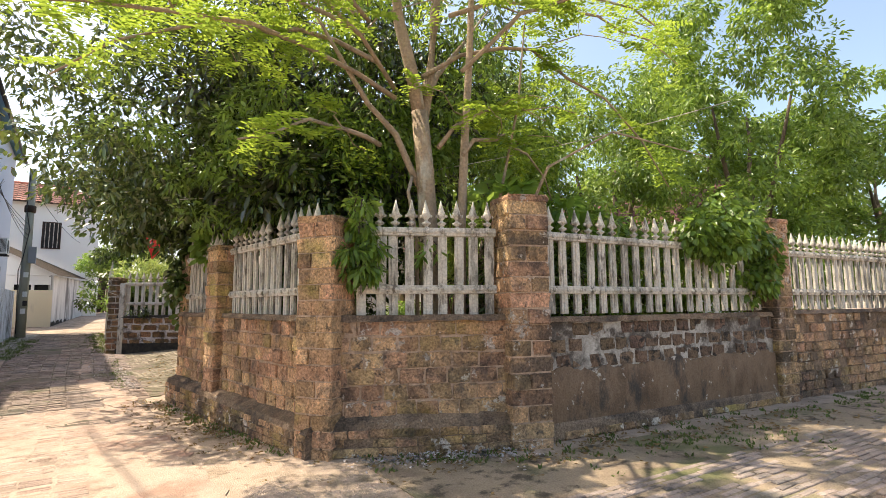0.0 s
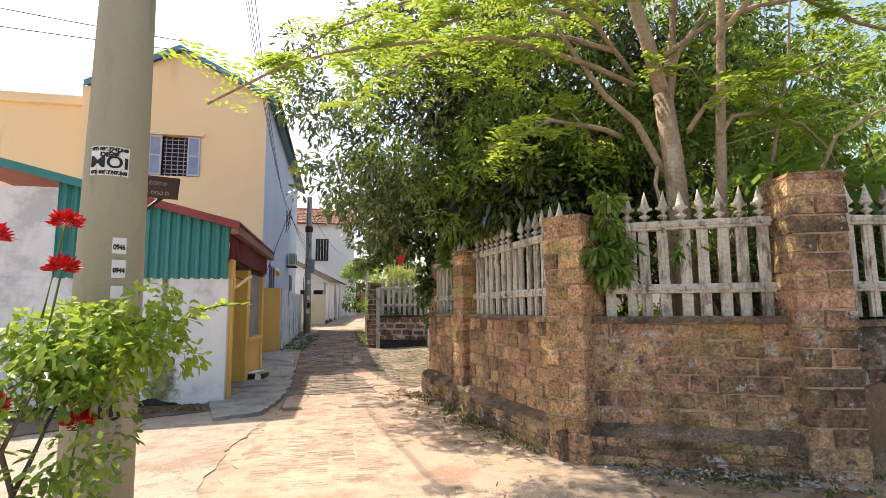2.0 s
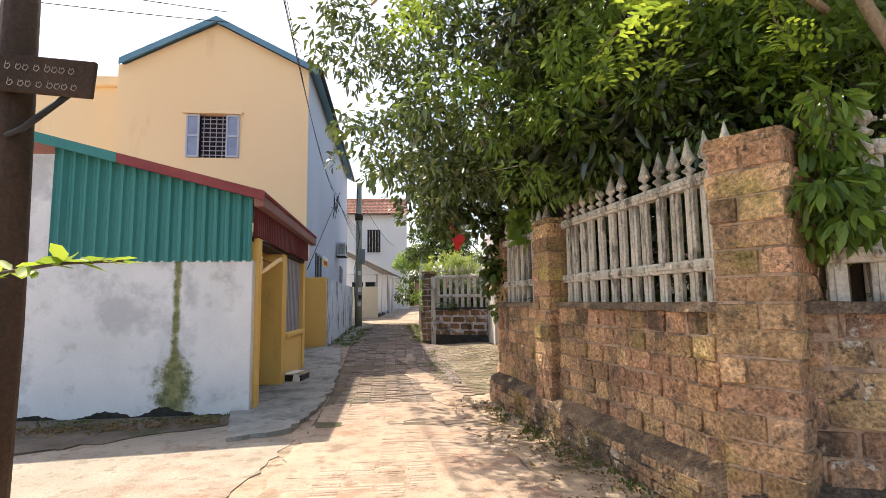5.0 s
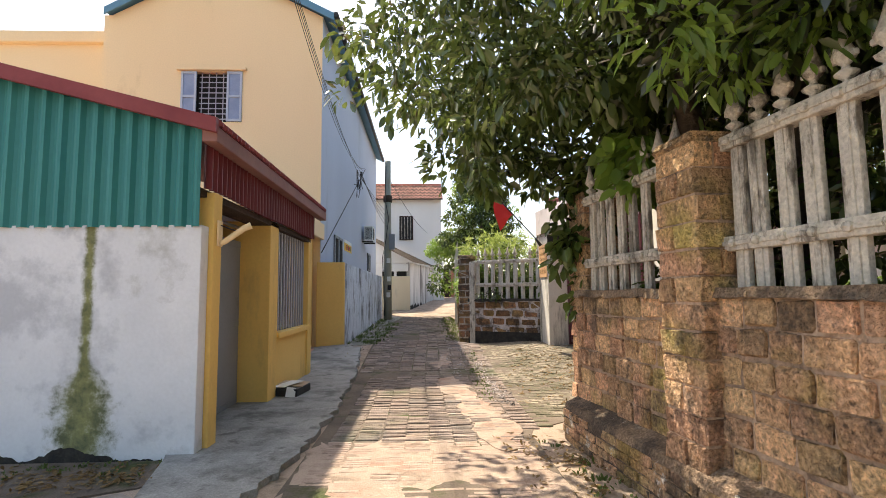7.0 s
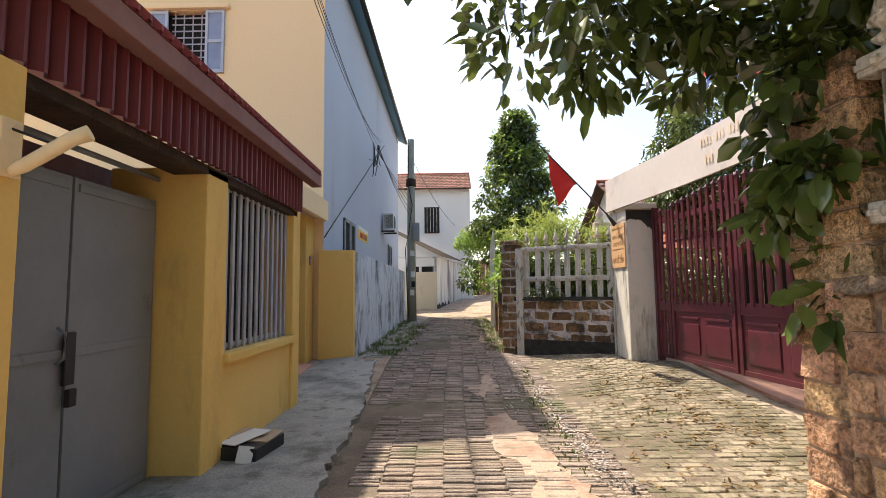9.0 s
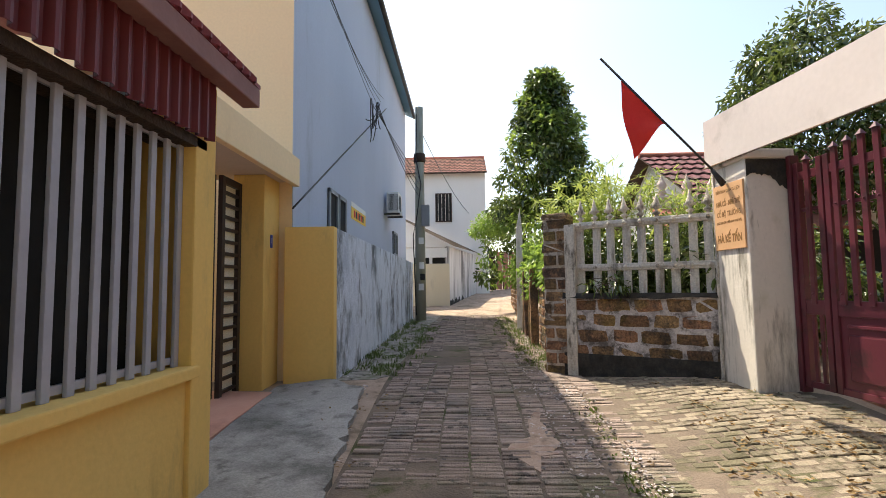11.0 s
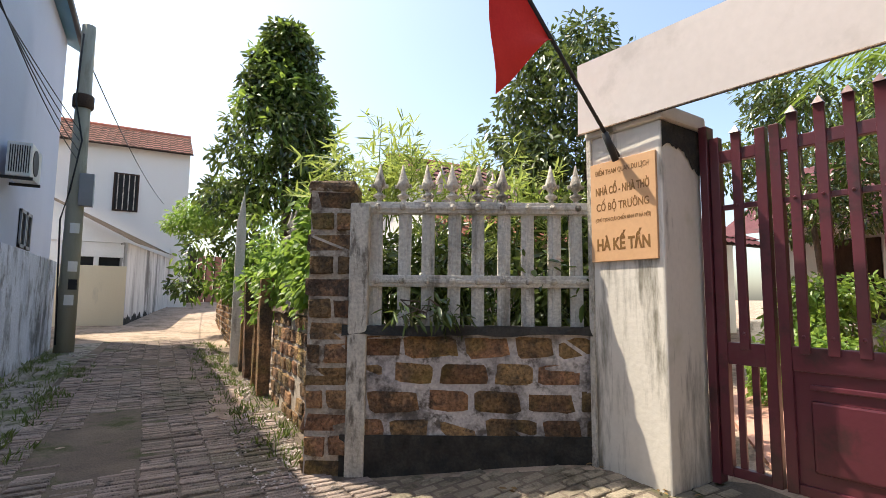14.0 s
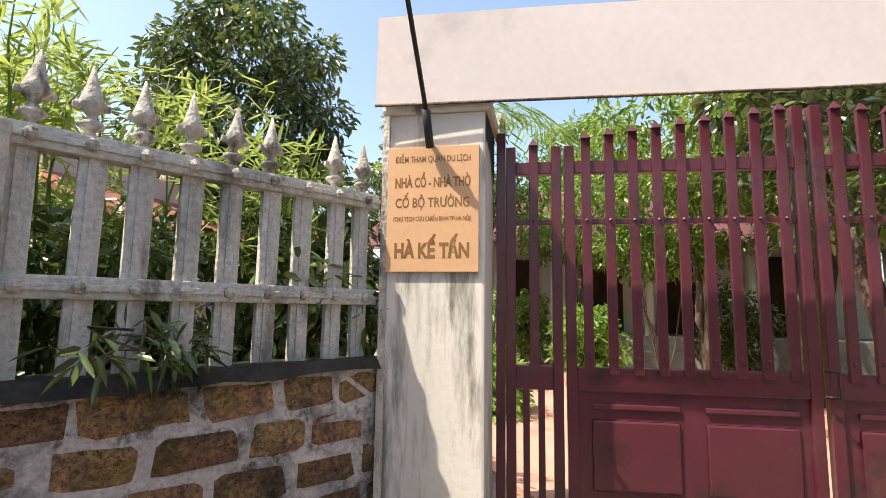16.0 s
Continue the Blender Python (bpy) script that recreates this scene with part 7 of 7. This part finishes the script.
spray = bend((-1.25, 2.9, 1.42), (-0.76, 3.24, 1.52), 0.03, 6, 3)
part("stem", tube(spray, [0.008, 0.007, 0.006, 0.005, 0.004, 0.003], 5), M_BARK_DARK, ixora)
gq = np.random.default_rng(5)
leaves_at("foliage", [np.array(spray[i].lerp(spray[i + 1], v)) for i in range(5) for v in (0.1, 0.3, 0.5, 0.7, 0.9) for _ in range(3)], gq.normal(size=(75, 3)) * np.array([1, 1, 0.5]), 0.06, 0.035, L_LIGHT, ixora, 9)
for k, (x, y_, z) in enumerate([(-1.42, 2.62, 1.86), (-1.40, 2.58, 1.66), (-1.62, 2.5, 1.78), (-1.55, 2.45, 1.12), (-1.62, 2.4, 0.7), (-1.35, 2.72, 1.0)]):
    part("flower_stem", tube([(x - 0.05, y_ - 0.02, z - 0.4), (x - 0.02, y_, z - 0.15), (x, y_, z)], [0.006, 0.005, 0.004], 5), M_GREEN_STEM, ixora)
    d = gq.normal(size=(220, 3))
    d[:, 2] = np.abs(d[:, 2]) * 1.1 - 0.1
    d /= np.linalg.norm(d, axis=1)[:, None]
    leaves_at("flower_head", np.array([x, y_, z]) + d * 0.036 * gq.uniform(0.5, 1.4, (220, 1)), d, 0.034, 0.018, M_PETAL, ixora, 20 + k, "red cluster of small petals")

pot = thing("plant_pot", (-1.22, 3.22, h(-1.22, 3.22) - 0.02), "small terracotta plant pot beside the pole", "pot")
part("body", lathe([(0.085, 0.0), (0.11, 0.16), (0.125, 0.17), (0.125, 0.20), (0.105, 0.20), (0.10, 0.15)], 16), M_TILE, pot)

# waste paper box on the apron
bx = thing("cardboard_box", (-1.88, 11.62, 0.04), "flattened black box with torn paper and card on it", "box", rz=-8)
part("box_body", box((-0.18, -0.24, 0.0), (0.18, 0.24, 0.10), 0.01), M_BLACK, bx)
part("card_sheet", box((-0.19, -0.12, -0.005), (0.17, 0.24, 0.005), 0.002), M_CARD, bx, "brown card", pose(0.0, 0.04, 0.112, 0, 3, 4))
part("paper_sheet", box((-0.10, -0.20, -0.004), (0.10, 0.20, 0.004), 0.002), M_WHITE_PAINT, bx, "white paper sheet", pose(-0.04, -0.02, 0.128, 3, -2, -16))
part("flap", box((-0.06, -0.003, -0.07), (0.06, 0.003, 0.06), 0.001), M_WHITE_PAINT, bx, "white loose flap", pose(0.10, -0.26, 0.065, -24, 8, 18))

# old house behind the gate
old = thing("house", (0, 0, 0), "old low white house with dark doors behind the yard", "house")
part("plinth", box((12.6, 7.5, 0.1), (19, 20.5, 0.95), 0.03), M_CONCRETE, old)
part("step", box((12.2, 12.5, 0.1), (12.6, 15.5, 0.62), 0.02), M_CONCRETE, old)
part("wall", box((14.0, 7.8, 0.95), (19, 20.2, 3.6), 0.02), M_WHITE_HOUSE, old)
for y_ in (9.2, 11.4, 13.6, 15.8, 18.0):
    part("door", box((13.93, y_, 0.96), (14.02, y_ + 1.15, 2.9), 0.01), M_WOOD_DARK, old, "dark panelled door")
for y_ in (8.2, 10.9, 13.1, 15.3, 17.5, 19.8):
    part("column", tube([(12.9, y_, 0.95), (12.9, y_, 3.1)], 0.11, 12), M_WHITE_HOUSE, old)
rf = bmesh.new()
vs = [rf.verts.new(v) for v in ((12.2, 7.2, 3.05), (16.5, 7.2, 5.4), (16.5, 20.8, 5.4), (12.2, 20.8, 3.05))]
rf.faces.new(vs)
vs = [rf.verts.new(v) for v in ((16.5, 7.2, 5.4), (19.4, 7.2, 3.6), (19.4, 20.8, 3.6), (16.5, 20.8, 5.4))]
rf.faces.new(vs)
part("roof", rf, M_TILE_MAROON, old, "weathered clay roof")
patch("pavement_yard", [(3.6, 11.0), (12.2, 9.0), (12.2, 19.0), (5.0, 16.4), (3.4, 15.0)], M_REDTILE_FLOOR, 0.05, "orange tiled yard behind the gate")
gp2 = thing("gate_pillar", (3.6, 11.7, 0.0), "white rendered gate pillar with grey stains", "pillar")
part("shaft", box((-0.25, -0.28, 0.0), (0.25, 0.25, 2.7), 0.015), M_PILLAR_RENDER, gp2)
w = thing("wall_court", (0, 0, 0), "rendered garden wall closing the forecourt", "wall", kind="structure")
w.matrix_world = along((3.5, 11.4), (1.75, 9.85))[0]
part("wall_body", box((0, 0, -0.1), (2.3, 0.2, 1.5), 0.01), M_RENDER_DARK, w)

# pink ridge ornaments of the shrine behind the fence
orn = thing("shrine_roof", (4.2, 19.6, 0.75), "pinkish shrine ridge with carved finials above the garden", "roof")
part("ridge_wall", box((-0.9, -0.1, 1.5), (2.2, 0.1, 2.25), 0.03), M_STUCCO, orn)
part("tile_slope", box((-1.0, -0.5, -0.02), (2.3, 0.5, 0.04), 0.01), M_TILE, orn, "", pose(0, -0.45, 1.75, 30, 0, 0))
part("base_wall", box((-0.7, 0.1, -0.75), (2.0, 0.3, 1.6), 0.01), M_STUCCO, orn)
for k in range(7):
    part("finial", lathe([(0.05, 0.0), (0.09, 0.06), (0.05, 0.12), (0.10, 0.2), (0.06, 0.28), (0.02, 0.36), (0.004, 0.44)], 10, None, (-0.75 + k * 0.47, 0, 2.24)), M_STUCCO, orn)


# weeds, grass and fallen leaves
def scatter(name, n, spots, label, material, ln, wd, seed, upright=True, tuft=9):
    g = np.random.default_rng(seed)
    PP, AA = [], []
    for _ in range(n):
        x0, y0_, x1, y1_, spread = spots[g.integers(len(spots))]
        u = g.random()
        x, y_ = x0 + (x1 - x0) * u + g.normal() * spread, y0_ + (y1_ - y0_) * u + g.normal() * spread
        for k in range(tuft):
            px, py = x + g.normal() * 0.03, y_ + g.normal() * 0.03
            PP.append((px, py, h(px, py) - (0.02 if upright else -0.012)))
            AA.append((g.normal() * (0.6 if upright else 1), g.normal() * (0.6 if upright else 1), g.uniform(0.5, 1.3) if upright else g.uniform(-0.1, 0.25)))
    ob = leaves_at(name, PP, AA, ln, wd, material, None, seed)
    tagged(ob, label, "plants" if upright else "leaves", kind="stuff")


scatter("grass", 480, [(-1.85, 16.6, -1.75, 25.5, 0.10), (-1.4, 16.8, -1.2, 23.0, 0.15), (0.85, 16.9, 0.92, 26.0, 0.12), (0.75, 17.2, 0.7, 24, 0.16)], "short weeds along the lane's edges", M_GRASS, 0.10, 0.012, 31)
scatter("weeds", 420, [(2.3, 4.25, 3.6, 3.5, 0.12), (4.3, 3.4, 8.2, 2.7, 0.22), (8.6, 2.6, 11, 2.3, 0.25), (1.15, 9.3, 1.7, 5.0, 0.07), (0.75, 11.0, 0.9, 15.5, 0.05), (-2.0, 8.85, -4.5, 8.75, 0.10), (3.9, 3.2, 6.5, 2.4, 0.3)], "low green weeds at the wall's foot", M_GRASS, 0.055, 0.02, 32, True, 7)
scatter("leaf_litter", 1200, [(1.0, 9.3, 1.6, 5.0, 0.22), (2.2, 4.1, 8.0, 2.4, 0.35), (2.0, 11.0, 2.4, 14.8, 0.5), (-2.2, 8.6, -4.5, 8.3, 0.15), (-1.6, 9.5, -1.6, 15.5, 0.2)], "dry fallen leaves and twigs on the ground", L_DRY, 0.05, 0.022, 33, False, 4)
scatter("gravel", 1100, [(-1.75, 16.8, -1.3, 25.0, 0.15), (0.85, 17, 0.85, 25, 0.1), (0.55, 13.4, 0.7, 19.0, 0.18), (-1.3, 9.0, -1.5, 16.0, 0.06), (1.0, 10.8, 0.85, 16.0, 0.06), (2.2, 4.3, 3.6, 3.6, 0.15)], "broken brick crumbs and grit on the lane", M_MORTAR_PALE, 0.03, 0.025, 34, False, 4)

# ---------------------------------------------------------------- paving and blocks, laid last
for row in pieces_to_lay:
    if row[0] == "pillar":
        lay_pillar(*row[1:])
    else:
        lay_now(*row)


def brick_data(name, sx, sy, sz, material):
    b = box((-sx / 2, -sy / 2, -sz), (sx / 2, sy / 2, 0))
    bmesh.ops.bevel(b, geom=[e for e in b.edges if e.verts[0].co.z > -0.001 and e.verts[1].co.z > -0.001], offset=0.006, segments=1, affect='EDGES')
    me = bpy.data.meshes.new(name)
    b.to_mesh(me)
    b.free()
    me.materials.append(material)
    return me


def pave(places, me, near, parent, stuff_mat, stuff_label):
    """Bricks at (x, y, turn, drop): the first ones as pieces, the rest joined."""
    co = np.array([v.co[:] for v in me.vertices])
    polys = [list(p.vertices) for p in me.polygons]
    verts, faces = [], []
    for i, (x, y, turn, dz) in enumerate(places):
        z = h(x, y) + dz
        sx = (h(x + 0.1, y) - h(x - 0.1, y)) / 0.2
        sy = (h(x, y + 0.1) - h(x, y - 0.1)) / 0.2
        if i < near:
            put("brick", me, None, parent, pose(x, y, z, math.degrees(math.atan(sy)), -math.degrees(math.atan(sx)), turn))
        else:
            c, s = math.cos(radians(turn)), math.sin(radians(turn))
            k = len(verts)
            X, Y = co[:, 0] * c - co[:, 1] * s, co[:, 0] * s + co[:, 1] * c
            Z = co[:, 2] + sx * X + sy * Y
            verts += list(zip(X + x, Y + y, Z + z))
            faces += [[q + k for q in f] for f in polys]
    if verts:
        ob = put("brick_rest", mesh_of("brick_rest", verts, faces), stuff_mat, parent)
        tagged(ob, stuff_label, kind="stuff")


lane = tagged(thing("road_lane"), "worn red-brown brick-on-edge lane, dusted with sand", "road", kind="structure")
bed = patch("road_bed", [(-1.05, 0.5), (0.95, 0.5), (1.0, 9.6), (1.13, 10.0), (1.13, 16.5), (0.98, 16.9), (0.98, 27.2), (-1.1, 27.2), (-1.24, 23.5), (-1.30, 16.6), (-1.22, 13.0), (-1.08, 10.0)], M_BED, 0.021, "dark soil bed under the lane's bricks", category="road")
patch("road_dust", ragged([(1.1, 0.4), (1.0, 5.0), (0.95, 9.4), (0.3, 9.2), (-0.2, 9.7), (-0.7, 9.2), (-1.05, 9.5), (-1.15, 5.0), (-1.1, 0.4)], 0.06, 0.16, 22), M_DUST, 0.025, "drifted sand in the joints of the lane", category="road")
r = random.Random(4)
places = []
strips = [-1.216 + 0.236 * k for k in range(10)]
y = 0.8
while y < 27:
    for si, x in enumerate(strips):
        if (si == 9 and not 9.8 < y < 16.6) or (si == 0 and not 13.2 < y < 24.0):
            continue
        xx = x + 0.125 + 0.03 * math.sin(y * 0.7 + 0.4 * si)
        worn = noise.noise((xx * 0.9, y * 0.5, 2.0))
        if worn > 0.40 or r.random() < 0.05 or (y < 9.4 and noise.noise((xx * 0.8, y * 0.8, 4.0)) > 0.18) or noise.noise((xx * 4, y * 3, 8.0)) > 0.55:
            continue
        places.append((xx + r.uniform(-0.008, 0.008), y + r.uniform(-0.008, 0.008) + 0.021 * ((si * 5) % 3), r.uniform(-4, 4), (0.006 + r.uniform(-0.010, 0.008) - 0.02 * max(0, worn) if y > 9.4 else -0.001 + r.uniform(-0.004, 0.003))))
    y += 0.057
places.sort(key=lambda p: abs(p[1] - 12.2))
near_dust = [q_ for q_ in places if q_[1] < 9.4]
places = [q_ for q_ in places if q_[1] >= 9.4]
pave(near_dust, brick_data("dusty_brick", 0.222, 0.046, 0.05, M_BRICK_DUSTY), 0, bed, M_BRICK_DUSTY, "sand-dusted brick paving of the lane")
pave(places, brick_data("lane_brick", 0.222, 0.042, 0.05, M_LANE_BRICK), 300, lane, M_LANE_BRICK_S, "worn brick-on-edge paving of the lane")

court = tagged(thing("pavement_court"), "tan block-paved forecourt before the maroon gate", "pavement", kind="structure")
patch("pavement_bed", [(0.98, 9.95), (1.25, 9.9), (3.3, 11.5), (3.25, 15.1), (2.5, 15.7), (1.0, 16.6)], M_BED, 0.021, "dark joint soil under the court paving")
places = []
j = 0
yy = 9.9
while yy < 16.9:
    x = 1.20 + (0.092 if j % 2 else 0)
    while x < 4.3:
        edge_far = 16.72 + (x - 0.98) * -0.586
        if yy < edge_far - 0.08 and (x < 2.5 or yy < 15.2) and x < 3.02 + (15.13 - yy) * 0.114 and not (yy < 10.2 and x > 1.2):
            places.append((x, yy, r.uniform(-2, 2), 0.0 + r.uniform(-0.007, 0.006)))
        x += 0.184
    yy += 0.098
    j += 1
places.sort(key=lambda p: math.hypot(p[0] - 1.4, p[1] - 13.2))
pave(places, brick_data("court_paver", 0.160, 0.078, 0.05, M_COURT), 300, court, M_COURT_S, "tan block paving of the forecourt")

# dark mossy soil, its colour lowered further in place of tree shade
M_STREET_SOIL = mat("shade_darkened_street_soil", [(0.19, 0.14, 0.10), (0.32, 0.245, 0.17), (0.25, 0.19, 0.135)], 1.4, 70, 0.95, 0.9, stain=((0.09, 0.07, 0.05), 5.0, 0.53), moss=((0.12, 0.13, 0.05), 1.3, 0.54))
# bricks of the side street, half buried in dust
places = []
for j in range(34):
    for i in range(38):
        u, v = 0.235 * i + (0.11 if j % 2 else 0), 0.075 * j
        x, y = 2.0 + u * 0.985 + v * 0.17 * 0, 0.2 + v - u * 0.10
        if y < 3.35 - 0.16 * (x - 3.5) and noise.noise((x * 0.8, y * 0.8, 6.0)) < 0.28:
            places.append((x, y, -6 + r.uniform(-3, 3), 0.002 + r.uniform(-0.012, 0.006)))
side_street = tagged(thing("road_side"), "dusty worn brick paving of the side street", "road", kind="structure")
patch("road_bed", [(1.9, -0.3), (12.0, -1.2), (12.0, 2.2), (3.6, 3.5), (2.2, 4.3)], M_STREET_SOIL, 0.022, "dark soil under the side street's bricks, tree shade painted in", category="road")
places.sort(key=lambda p: math.hypot(p[0] - 3.0, p[1] - 1.5))
pave(places, brick_data("street_brick", 0.222, 0.058, 0.05, M_LANE_BRICK), 200, side_street, M_LANE_BRICK_S, "dusty brick paving of the side street")
